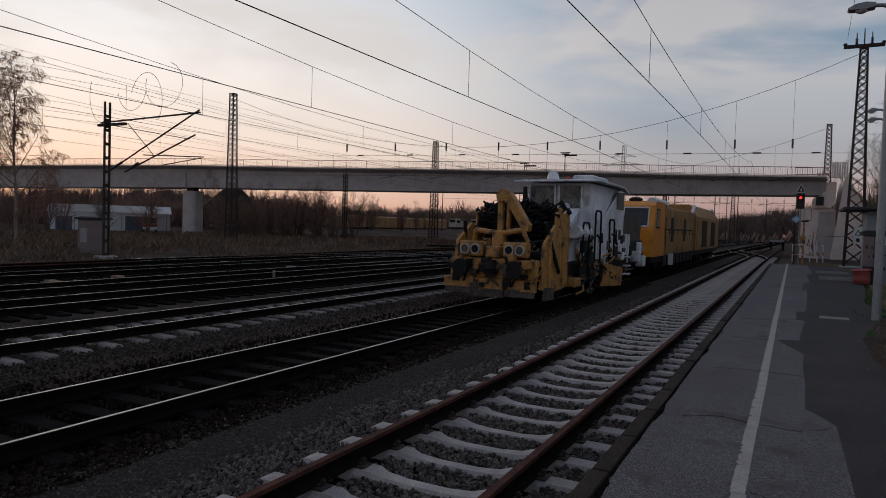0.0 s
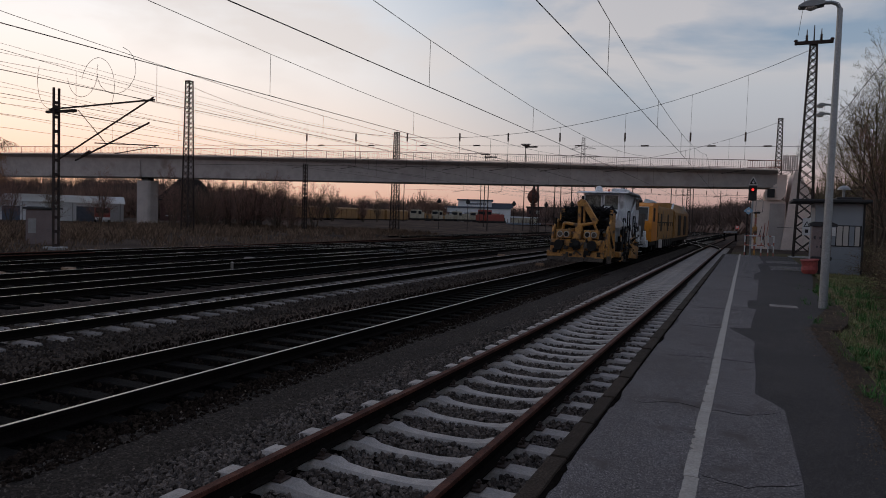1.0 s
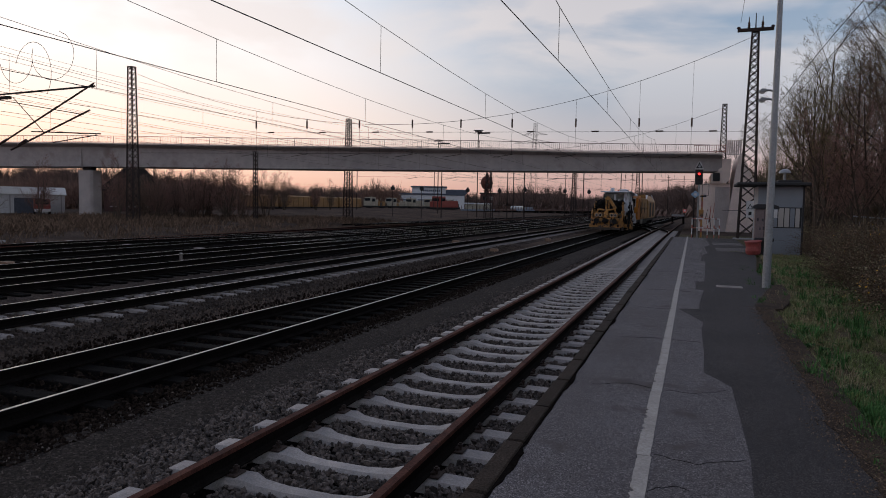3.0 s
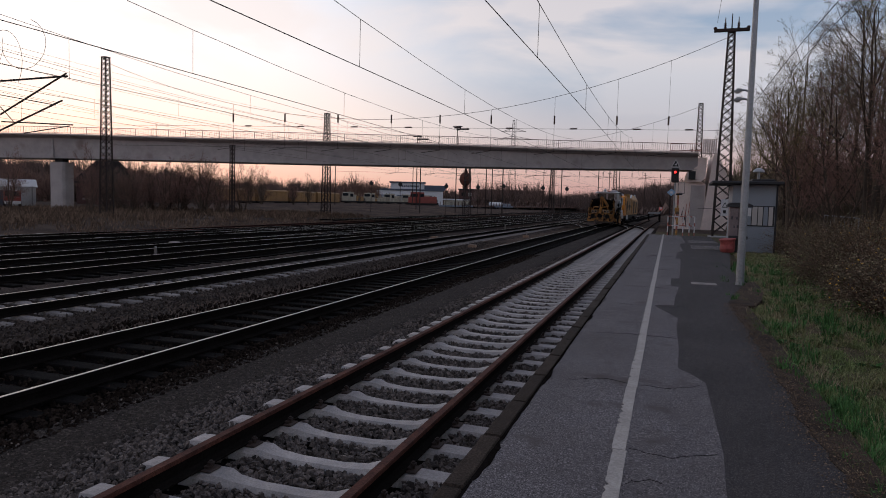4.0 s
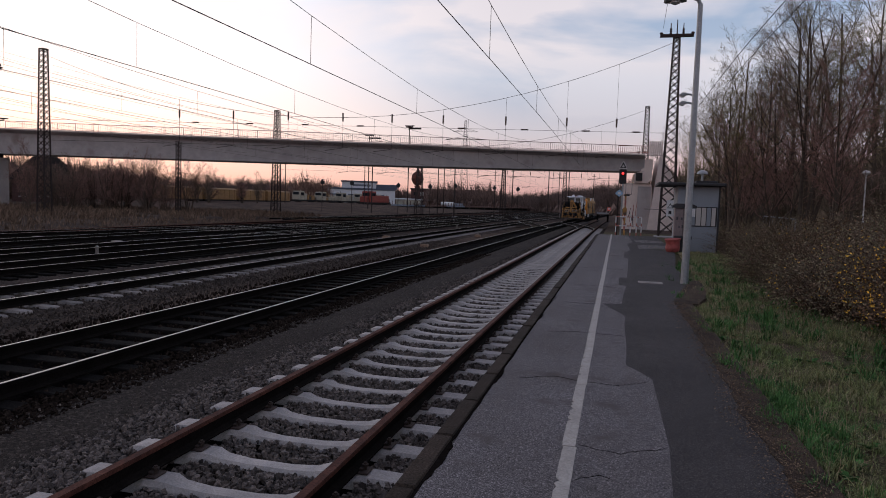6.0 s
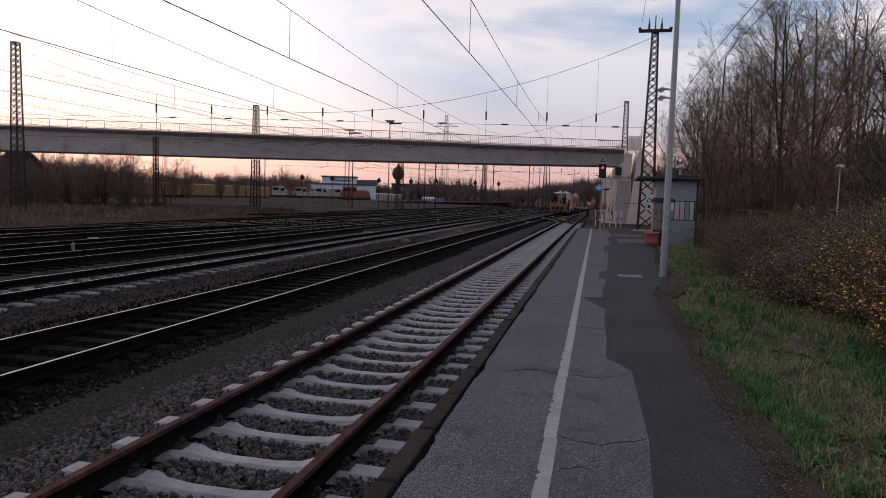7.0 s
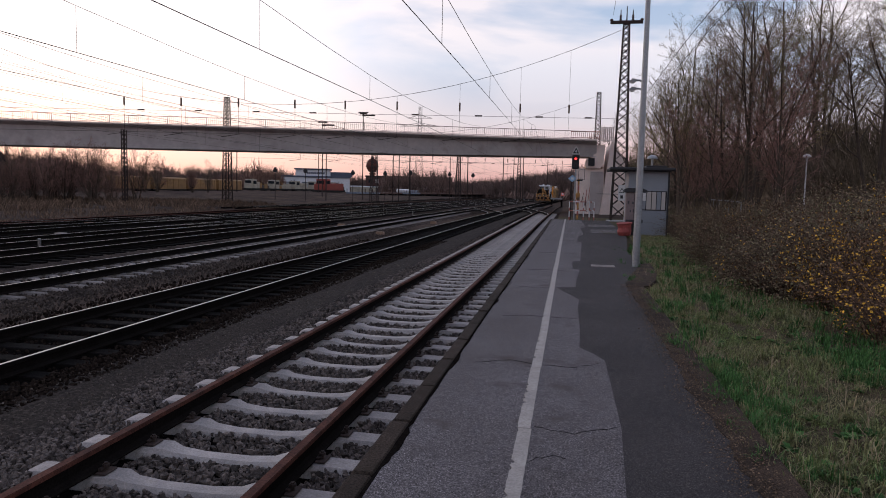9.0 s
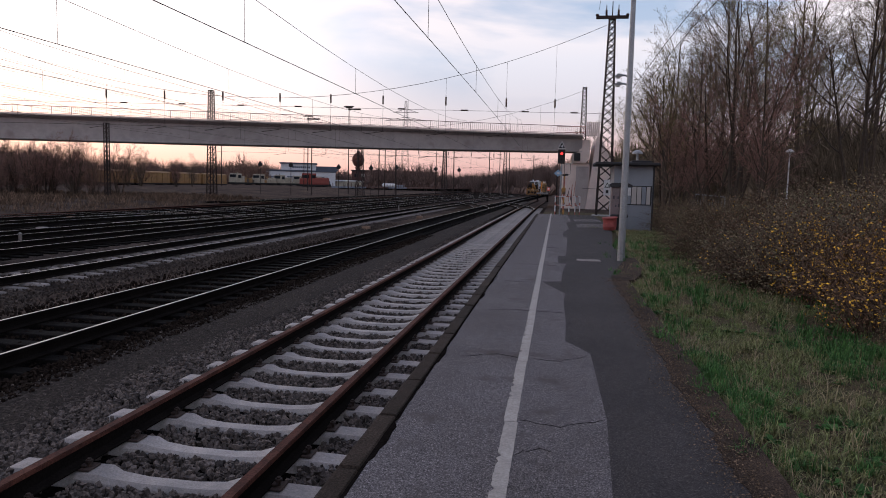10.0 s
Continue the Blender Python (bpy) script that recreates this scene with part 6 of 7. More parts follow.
def flat_wagon(x, y, z, rz, mat, load):
    t = thing("flat_wagon", "low flat wagon loaded with track material" if load else "empty rust-brown flat wagon", "railway wagon", "parked flat wagons", at=pose(x, y, z, 0, 0, rz))
    part("deck", Geo().box(-1.4, 1.4, 0, 13, 0.75, 1.15, 0.04), M[mat], t)
    for k in range(7):
        for s in (-1.42, 1.42):
            part("stanchion", Geo().box(s - 0.05, s + 0.05, 0.6 + 1.95 * k, 0.72 + 1.95 * k, 1.0, 1.95), M["wagon_brown"], t)
    if load == 1:
        part("load", Geo().box(-1.2, 1.2, 2.0, 11.0, 1.16, 2.3, 0.1), M["machine_pale"], t)
        part("cover", Geo().box(-1.3, 1.3, 1.6, 11.4, 2.31, 2.6, 0.08), M["hall_white"], t)
    elif load == 2:
        part("load", Geo().box(-1.2, 1.2, 1.0, 6.0, 1.16, 2.1, 0.3), M["white"], t)
        part("load", Geo().box(-1.1, 1.1, 6.4, 12.0, 1.16, 1.8, 0.1), M["wagon_grey"], t)
    for yy in (2.0, 3.6, 9.4, 11.0):
        part("wheelset", Geo().tube((-0.85, yy, 0.35), (0.85, yy, 0.35), 0.42, None, 10), M["tr_dark"], t)


for k in range(9):
    flat_wagon(-47 + 2.1 * k, 150 + 13.6 * k, 0.1, -8.8, ("wagon_grey", "wagon_brown", "wagon_grey", "wagon_brown")[k % 4] if k < 4 else "wagon_brown", (1, 0, 2, 0)[k] if k < 4 else 0)


def tent_hall():
    t = thing("tent_hall", "low white tent hall with a shallow pitched roof behind the yard", "building", at=pose(-86.0, 55.9, 0.05, 0, 0, 52))
    part("wall", Geo().box(0, 15.2, 0, 8, -0.4, 2.3), M["hall_white"], t)
    part("roof", Geo().prism([(-0.2, 2.31), (8.2, 2.31), (8.2, 2.4), (4.0, 3.4), (-0.2, 2.4)], -0.2, 15.4, "x"), M["hall_white"], t)
    for k in range(6):
        part("frame_post", Geo().box(0.2 + 2.9 * k, 0.32 + 2.9 * k, -0.06, -0.004, -0.4, 2.3), M["galv"], t)
    for a in (0.9, 3.7):
        part("doorway", Geo().box(a, a + 2.0, -0.08, -0.01, -0.4, 1.7), M["hall_blue"], t)
    part("doorway", Geo().box(9.4, 12.4, -0.08, -0.01, -0.4, 1.9), M["hall_blue"], t)
    v = thing("red_van", "small red and white van parked at the tent hall", "van", at=pose(-77.6, 64.0, -0.08, 0, 0, -38))
    part("body", Geo().prism([(0, 0.4), (4.3, 0.4), (4.3, 1.05), (3.6, 1.25), (3.2, 1.9), (0, 1.95)], 0, 1.8, "y"), M["loco_red"], v)
    part("bumper", Geo().box(4.305, 4.40, 0.0, 1.8, 0.35, 0.7, 0.02), M["white"], v)
    part("windscreen", Geo().prism([(3.62, 1.28), (3.25, 1.86), (3.30, 1.88), (3.67, 1.30)], 0.15, 1.65, "y"), M["pane"], v)
    for x in (0.9, 3.5):
        part("wheel", Geo().tube((x, -0.05, 0.33), (x, 0.2, 0.33), 0.33, None, 12), M["rubber"], v)
        part("wheel", Geo().tube((x, 1.6, 0.33), (x, 1.85, 0.33), 0.33, None, 12), M["rubber"], v)


tent_hall()


def yard_cabin():
    t = thing("yard_cabin", "weathered grey equipment cabin beside a mast", "cabin", at=pose(-33.2, 24.3, -0.15, 0, 0, 45))
    part("wall", Geo().box(0, 1.45, 0, 1.45, -0.4, 1.9, 0.03), M["cabinet"], t)
    part("roof", Geo().box(-0.12, 1.57, -0.12, 1.57, 1.91, 2.02, 0.02), M["hut_dark"], t)
    part("notice", Geo().box(0.12, 0.5, -0.03, -0.004, 0.6, 1.4), M["kerb"], t)
    part("door", Geo().box(0.62, 1.32, -0.03, -0.004, -0.3, 1.6), M["cabinet"], t)


yard_cabin()


def dark_house():
    t = thing("gabled_house", "dark house with a steep tiled gable roof behind the bridge", "house", at=pose(-84.8, 82.0, -0.1, 0, 0, 44))
    part("wall", Geo().box(0, 9.0, 0, 10, -1, 3.6), M["brick"], t)
    part("roof", Geo().prism([(-0.8, 3.5), (9.8, 3.2), (5.6, 7.4), (3.2, 7.4)], -0.6, 10.6, "y"), M["house_roof"], t)
    for k in range(3):
        w = part("window", Geo().box(0.9 + 2.7 * k, 2.1 + 2.7 * k, -0.05, 0.05, 1.0, 2.5), M["pane"], t)
        part("frame", Geo().box(0.8 + 2.7 * k, 2.2 + 2.7 * k, -0.08, -0.052, 0.9, 1.0), M["white"], w)


dark_house()


def dark_office():
    t = thing("yard_office", "long dark two-storey brick office block behind the wagons", "building", at=pose(-78, 262, 0.3, 0, 0, 14))
    part("wall", Geo().box(0, 34, 0, 10, -1, 6.6), M["brick"], t)
    part("roof", Geo().box(-0.4, 34.4, -0.4, 10.4, 6.61, 7.1), M["house_roof"], t)
    for k in range(12):
        for z in (1.4, 4.2):
            part("window", Geo().box(1.0 + 2.75 * k, 2.3 + 2.75 * k, -0.06, -0.004, z, z + 1.4), M["frost" if k % 3 else "pane"], t)


dark_office()


def disc_signal(x, y, h):
    t = thing("shunting_signal", "slender yard signal post topped by a round dark lamp board", "signal", "yard signals", at=pose(x, y, -0.3))
    part("post", Geo().tube((0, 0, -0.3), (0, 0, h), 0.05, None, 6), M["mast"], t)
    part("board", Geo().tube((0, -0.08, h - 0.1), (0, 0.08, h - 0.1), 0.33, None, 14), M["black"], t)
    part("cap", Geo().box(-0.14, 0.14, -0.08, 0.08, h + 0.18, h + 0.36, 0.03), M["black"], t)
    part("footing", Geo().box(-0.35, 0.35, -0.35, 0.35, -0.5, 0.12, 0.04), M["kerb"], t)


for k, (dx, y) in enumerate(((-0.4566, 96), (-0.4062, 98), (-0.3292, 104), (-0.278, 106), (-0.2382, 110), (-0.1782, 116), (-0.143, 120))):
    disc_signal(2.74 + dx * y, y, 4.9 if k < 4 else 5.2)


def yard_pole(x, y, h, arm=False):
    t = thing("yard_pole", "thin grey pole standing between the yard tracks", "pole", "yard poles", at=pose(x, y, -0.4))
    part("shaft", Geo().tube((0, 0, -0.2), (0, 0, h), 0.11, 0.08, 6), M["mast"], t)
    if arm:
        part("lamp_arm", Geo().box(-0.15, 2.2, -0.15, 0.15, h - 0.55, h - 0.3), M["mast"], t)
        part("lamp_bar", Geo().box(-0.9, 0.9, -0.12, 0.12, h, h + 0.16), M["mast"], t)
    else:
        part("cross_bar", Geo().box(-0.5, 0.5, -0.05, 0.05, h - 0.7, h - 0.6), M["mast"], t)


for x, y, h, arm in ((-34.9, 120, 16.2, True), (-36, 104, 9.5, False), (-27.5, 118, 10, False), (-28.6, 118, 10, False), (-22.2, 104, 9.6, False), (-19, 132, 11, False), (-15.4, 120, 10.5, False), (-11.0, 140, 11, False), (-42.7, 120, 14.4, True), (-7.6, 150, 11, False), (-13, 190, 12, False), (-4, 200, 12, False), (-55, 150, 12.5, True), (-24.5, 180, 12, False), (-31, 190, 12, False), (-64, 128, 11.5, True)):
    yard_pole(x, y, h, arm)


def pylon():
    t = lattice_mast("power_pylon", "far-off lattice power pylon with spread arms", -92, 420, 0, 54, 5.0, 1.2, group="power pylons")
    for z, w in ((42, 13), (47, 8)):
        for s in (-1, 1):
            part("arm", Geo().path([(0, 0, z), (s * w, 0, z), (0, 0, z + 2.2)], 0.14, 4), M["mast"], t)
            part("arm_lacing", Geo().path([(s * w * 0.25, 0, z), (s * w * 0.4, 0, z + 1.3), (s * w * 0.55, 0, z), (s * w * 0.7, 0, z + 0.66)], 0.08, 4), M["mast"], t)


pylon()


def point_motor(x, y, mat="plastic_pale"):
    t = thing("point_motor", "pale flat-lidded point machine box beside a rail", "point machine", "point machines", at=pose(x, y, -0.36, 0, 0, rng.uniform(-4, 4)))
    part("case", Geo().box(-0.21, 0.21, -0.14, 0.14, -0.05, 0.10, 0.02), M[mat], t)
    part("lid", Geo().prism([(-0.22, 0.10), (0.22, 0.10), (0.17, 0.15), (-0.17, 0.15)], -0.15, 0.15, "y"), M[mat], t)


for x, y, m in ((-19.4, 14.0, "orange_lid"), (-19.5, 16.6, "orange_lid"), (-23.6, 26.0, "plastic_pale"), (-19.2, 26.0, "plastic_pale"), (-23.7, 33.5, "orange_lid"), (-28.0, 26.5, "plastic_pale"), (-28.0, 24.3, "plastic_pale"), (-11.4, 40.7, "orange_lid"), (-6.9, 47.8, "orange_lid"), (-7.0, 34.2, "orange_lid"), (-15.2, 52, "orange_lid")):
    point_motor(x, y, m)


def marker_post(x, y):
    t = thing("marker_post", "short pale marker post between two tracks", "post", "marker posts", at=pose(x, y, -0.4))
    part("shaft", Geo().box(-0.045, 0.045, -0.04, 0.04, -0.1, 0.42, 0.01), M["concrete_old"], t)
    part("head", Geo().prism([(-0.045, 0.421), (0.045, 0.421), (0.0, 0.46)], -0.04, 0.04, "y"), M["kerb"], t)


for x, y in ((-15.25, 20.3), (-11.3, 60), (-46, 100), (-6.9, 48)):
    marker_post(x, y)


def bank_fence():
    t = thing("mesh_gate", "grey tubular mesh fence panel at the edge of the wood", "fence", at=pose(9.9, 37.0, 0.72))
    part("frame", Geo().path([(0, 0, -0.4), (0, 0, 1.15), (1.5, 0, 1.05), (1.5, 0, -0.4)], 0.03, 6), M["galv"], t)
    for k in range(9):
        part("bar", Geo().tube((0.15 + 0.15 * k, 0, 0.0), (0.15 + 0.15 * k, 0, 1.1 - 0.01 * k), 0.008, None, 4, False), M["galv"], t)


bank_fence()
# ---- trees and plants ----
def grow(seed, height, spread=1.0, levels=5, droop=0.0, trunk_share=0.3, more=1.0, forks=0):
    """Segments of a bare tree: stout wood and thin twigs. spread: width of the branching angles; forks: how often the stem divides."""
    r = random.Random(seed)
    wood, fine = [], []

    def aside(d):
        u = d.orthogonal().normalized()
        w, a = d.cross(u), r.uniform(0, 2 * math.pi)
        return u * math.cos(a) + w * math.sin(a)

    def branch(p, d, length, rad, level):
        n = (7, 5, 4, 3, 2)[level] + (2 if droop and level > 1 else 0)
        pts, dirs, q, dd = [p], [], Vector(p), Vector(d)
        for i in range(n):
            dd = (dd + aside(dd) * r.uniform(0, (0.10, 0.22, 0.28, 0.30, 0.3)[level]) + Vector((0, 0, (0.05, 0.13, 0.05, 0.02, 0)[level]))).normalized()
            if droop and level >= 1:
                dd = (dd - Vector((0, 0, droop * (level - 0.6)))).normalized()
            q = q + dd * (length / n)
            pts.append(q.copy())
            dirs.append(dd.copy())
        for i in range(n):
            (wood if level < 2 else fine).append((pts[i], pts[i + 1], rad * (1 - 0.72 * i / n), rad * (1 - 0.72 * (i + 1) / n)))
        if level >= levels - 1:
            return
        kids = int((r.randint(11, 13), r.randint(7, 8), r.randint(5, 6), r.randint(3, 4))[level] * more)
        low = trunk_share if level == 0 else 0.2
        for k in range(kids):
            u = low + (1 - low) * (k + r.random()) / kids
            j = min(n - 1, int(u * n))
            o = pts[j].lerp(pts[j + 1], u * n - j)
            a = radians(r.uniform(28, 62)) * spread
            nd = dirs[j] * math.cos(a) + aside(dirs[j]) * math.sin(a)
            if level:
                nd.z = nd.z * 0.85 + 0.08
            share = r.uniform(0.34, 0.52) * (1.12 - 0.62 * u) if level == 0 else r.uniform(0.38, 0.62) * (1.1 - 0.5 * u)
            branch(o, nd.normalized(), length * share, max(0.006, rad * (1 - 0.72 * u) * 0.58), level + 1)

    stem = Vector((r.uniform(-0.05, 0.05), r.uniform(-0.05, 0.05), 1)).normalized()
    branch(Vector((0, 0, -0.3)), stem, height * 0.97, height * 0.0098, 0)
    for k in range(forks):
        a = r.uniform(0, 6.28)
        branch(Vector((0.1 * math.cos(a), 0.1 * math.sin(a), -0.2)), Vector((0.22 * math.cos(a), 0.22 * math.sin(a), 1)).normalized(), height * r.uniform(0.7, 0.92), height * 0.009, 0)
    return wood, fine


def tree_meshes(name, seed, height, bark, twig, thick=0.0068, **kw):
    wood, fine = grow(seed, height, **kw)
    g, f = Geo(), Geo()
    for a, b, ra, rb in wood:
        g.tube(a, b, ra, rb, 5 if ra > 0.04 else 4, False)
    for a, b, ra, rb in fine:
        f.tube(a, b, max(ra, thick), max(rb, thick * 0.6), 3, False)
    return g.mesh(name + "_trunk", M[bark]), f.mesh(name + "_crown", M[twig])


def tree(meshes, label, group, at):
    t = thing("bare_tree", label, "tree", group, at=at)
    part("trunk", meshes[0], None, t)
    part("crown", meshes[1], None, t)
    return t


M["olive_twig"] = material("budding_olive_twigs", (0.2313, 0.1875, 0.09), 0.9, scale=1, fine=12, vary=0.4, piece=0.35, island=True, bump=0, spec=0.1)
M["birch_twig"] = material("rust_birch_twigs", (0.30, 0.165, 0.09), 0.9, scale=1, fine=12, vary=0.4, piece=0.35, island=True, bump=0, spec=0.1)
M["red_twig"] = material("reddish_twigs", (0.30, 0.18, 0.145), 0.9, scale=1, fine=12, vary=0.4, piece=0.35, island=True, bump=0, spec=0.1)


def woods():
    kinds = [tree_meshes("wood%d" % k, 11 + k, h, "bark", tw, spread=sp, trunk_share=ts, forks=fk) for k, (h, tw, sp, ts, fk) in enumerate(((15, "twig", 0.95, 0.42, 0), (13, "olive_twig", 1.0, 0.3, 1), (16, "twig", 0.85, 0.34, 1), (9, "red_twig", 0.9, 0.14, 2), (12, "olive_twig", 1.1, 0.3, 0)))]
    labels = ("tall bare tree with a fine brown crown", "bare tree with olive-budded twigs", "tall slender leafless tree in the wood", "reddish multi-stemmed leafless sapling", "spreading bare tree with mossy limbs")
    r = random.Random(21)
    firsts = {}
    spots = [(10.4, 32, 2, 1.2), (11.3, 35, 1, 0.9), (9.7, 36, 0, 0.9), (8.7, 38, 4, 0.85), (9.1, 42, 1, 0.85), (15.2, 31, 2, 1.15), (16.6, 33, 0, 1.0), (13.6, 36.5, 4, 0.55), (17.4, 35, 1, 0.8), (12.6, 39, 0, 0.55), (19.4, 36, 2, 1.0), (11.0, 29.5, 3, 1.0), (9.9, 33.5, 3, 1.05), (9.3, 38.5, 3, 1.0), (11.5, 45, 3, 1.0), (9.6, 47, 1, 0.8), (10.2, 56, 0, 0.75), (12.5, 62, 2, 0.8), (9.5, 66, 4, 0.8), (14, 50, 0, 0.95), (17, 44, 2, 1.0), (14.2, 41, 1, 1.0)]
    for i in range(13):
        y = r.uniform(38, 95)
        spots.append((r.uniform(12, 42) + 0.05 * y, y, r.choice((0, 1, 2, 2, 4, 3)), r.uniform(0.75, 1.1)))
    for i in range(9):
        y = r.uniform(88, 150)
        spots.append((r.uniform(8, 30), y, r.choice((0, 2, 4)), r.uniform(0.7, 0.95)))
    tops = (15.0, 13.0, 16.0, 9.0, 12.0)
    for x, y, k, s in spots:
        s = min(1.25, (0.275 * math.hypot(x - 2.7, y) + 1.4 - ground_height(x, y)) / tops[k]) * (0.62 + 0.42 * s) * (0.72 + 0.28 * ease(x - 0.09 * y, 5.0, 9))
        if k == 3:
            s *= 0.75
        at = pose(x, y, ground_height(x, y), 0, 0, r.uniform(0, 360)) @ Matrix.Scale(s, 4)
        if k not in firsts:
            firsts[k] = tree(kinds[k], labels[k], "trees of the wood", at)
        else:
            copy_thing(firsts[k], pose(*at.translation) @ Matrix.Rotation(r.uniform(0, 6.28), 4, "Z") @ Matrix.Scale(s / firsts[k].scale.x, 4))
    # birch on the far side of the yard
    b = tree_meshes("birch", 61, 13.0, "birch", "birch_twig", spread=0.85, droop=0.13, trunk_share=0.3, thick=0.011, more=1.55)
    tb = tree(b, "white-stemmed birch with drooping bare twigs", "", pose(-43.7, 27.0, -0.3) @ Matrix.Scale(0.88, 4))
    tagged(tb, category="birch tree")
    # leafless scrub behind the yard
    sh = [tree_meshes("scrub%d" % k, 71 + k, 5.5, "bark", tw, spread=0.9, trunk_share=0.08, levels=4, forks=3) for k, tw in enumerate(("red_twig", "twig", "red_twig"))]
    first = {}
    for i in range(66):
        u = r.random()
        x, y = (-41 - 17 * r.random(), 55 + 12 * r.random()) if u < 0.3 else (-40 - 26 * r.random(), 46 + 22 * r.random()) if u < 0.5 else ((-62 - 40 * r.random(), 80 + 40 * r.random()) if u < 0.8 else (-55 - 35 * r.random(), 36 + 14 * r.random()))
        if abs(x + 43.6) < 1 and abs(y - 46.5) < 1:
            continue
        k, s = r.randrange(3), r.uniform(0.6, 1.15)
        m = pose(x, y, ground_height(x, y)) @ Matrix.Rotation(r.uniform(0, 6.28), 4, "Z")
        if k not in first:
            first[k] = thing("leafless_shrub", "leafless reddish-brown shrub behind the tracks", "shrub", "scrub behind the yard", at=m)
            part("stem_wood", sh[k][0], None, first[k])
            part("twig_crown", sh[k][1], None, first[k])
        else:
            copy_thing(first[k], m @ Matrix.Scale(s, 4))


woods()


def far_woods():
    """Bands of bare woodland closing the distance: fans of thin twigs over a dark thicket."""
    nr = np.random.RandomState(9)

    def band(name, label, pts, n, mat, dens=34, foot=9):
        vs, fs = [], []
        for i in range(n):
            u = nr.rand() * (len(pts) - 1)
            k = int(u)
            u -= k
            (xa, ya, ha, da), (xb, yb, hb, db) = pts[k], pts[k + 1]
            x, y = xa + (xb - xa) * u, ya + (yb - ya) * u
            h = (ha + (hb - ha) * u) * nr.uniform(0.72, 1.08)
            dp = da + (db - da) * u
            y += nr.uniform(0, dp)
            x += nr.uniform(-3, 3)
            w = h * nr.uniform(0.32, 0.52)
            z0 = ground_height(x, y)
            # a few stems, then sprays of fine twigs round them
            for j in range(dens):
                a, e = nr.uniform(0, 6.28), nr.rand() ** 0.6
                top = z0 + h * (0.35 + 0.65 * math.sqrt(max(0.0, 1 - e * e))) * nr.uniform(0.55, 1.0)
                q = (x + w * e * math.cos(a), y + w * e * math.sin(a), top)
                f = nr.uniform(0.15, 0.7)
                p = (x + w * e * f * math.cos(a + 0.5), y + w * e * f * math.sin(a + 0.5), z0 + (top - z0) * nr.uniform(0.2, 0.75))
                t = h * 0.0060 * nr.uniform(0.5, 1.4)
                o = len(vs)
                vs += [(p[0] - t, p[1], p[2]), (p[0] + t, p[1], p[2] + t), q, (p[0] - t + nr.uniform(-.3, .3) * w, p[1], top - nr.uniform(0, .3) * h)]
                fs += [(o, o + 1, o + 2), (o, o + 1, o + 3)]
            for j in range(foot):
                a = nr.uniform(0, 6.28)
                cx, cy, s = x + nr.uniform(-1, 1) * w, y + nr.uniform(-1, 1) * w, h * nr.uniform(0.05, 0.13)
                o = len(vs)
                vs += [(cx - s, cy, z0 - 0.3), (cx + s, cy + s * math.sin(a), z0 - 0.3), (cx + s * 0.3, cy - s, z0 + s * 1.6), (cx - s * 0.4, cy + s, z0 + s * 1.4), (cx, cy, z0 + s * 2.3)]
                fs += [(o, o + 1, o + 2), (o, o + 1, o + 3), (o, o + 2, o + 4), (o + 1, o + 3, o + 4), (o + 2, o + 3, o + 4)]
        me = bpy.data.meshes.new(name)
        me.from_pydata(vs, [], fs)
        me.materials.append(M[mat])
        tagged(new(name, me), label, "woods", kind="stuff")

    band("far_woods", "dark leafless woods rising beyond the curve of the tracks", [(-60, 275, 6.5, 40), (-34, 262, 8.0, 40), (-18, 250, 10.0, 40), (-8, 238, 11.5, 40), (2, 228, 12.5, 40), (14, 205, 13, 40), (30, 170, 14, 40)], 560, "farwood", 110)
    band("wood_thicket", "dense brown undergrowth deep in the wood", [(11, 96, 10, 20), (22, 76, 9.5, 20), (34, 60, 9, 16), (46, 44, 8.5, 14), (56, 28, 8, 12)], 240, "undergrowth", 65, 2)
    band("wood_thicket", "dense brown undergrowth deep in the wood", [(11, 70, 4.5, 12), (15, 50, 4.0, 12), (21, 38, 3.6, 8), (28, 30, 3.4, 8), (36, 22, 3.4, 8)], 150, "undergrowth", 90, 6)
    band("far_woods", "brownish leafless woods beyond the yard", [(-230, 190, 10.5, 30), (-170, 215, 10.5, 30), (-128, 232, 9.5, 30), (-122, 300, 10, 30), (-90, 330, 9, 40), (-34, 330, 7, 40)], 430, "farwood", 100)
    band("reddish_thicket", "reddish-brown thicket behind the bridge piers", [(-150, 66, 6.4, 24), (-112, 82, 7.0, 20), (-98, 92, 7.0, 14), (-95, 104, 6.0, 6)], 200, "farwood_red", 110)
    band("dark_trees", "dark trees behind the bridge on the far side", [(-210, 90, 12.5, 24), (-150, 100, 12, 24), (-122, 112, 10.5, 24), (-112, 132, 8, 20)], 260, "farwood", 110)
    band("tree_clump", "clump of bare trees among the sidings", [(-106, 196, 10.5, 10), (-97, 200, 12, 8), (-92, 204, 9, 8)], 26, "farwood_red", 60)
    band("tree_clump", "clump of bare trees among the sidings", [(-66, 246, 10, 10), (-58, 250, 12, 10), (-48, 250, 11, 10), (-40, 252, 9, 10)], 40, "farwood", 60)


far_woods()


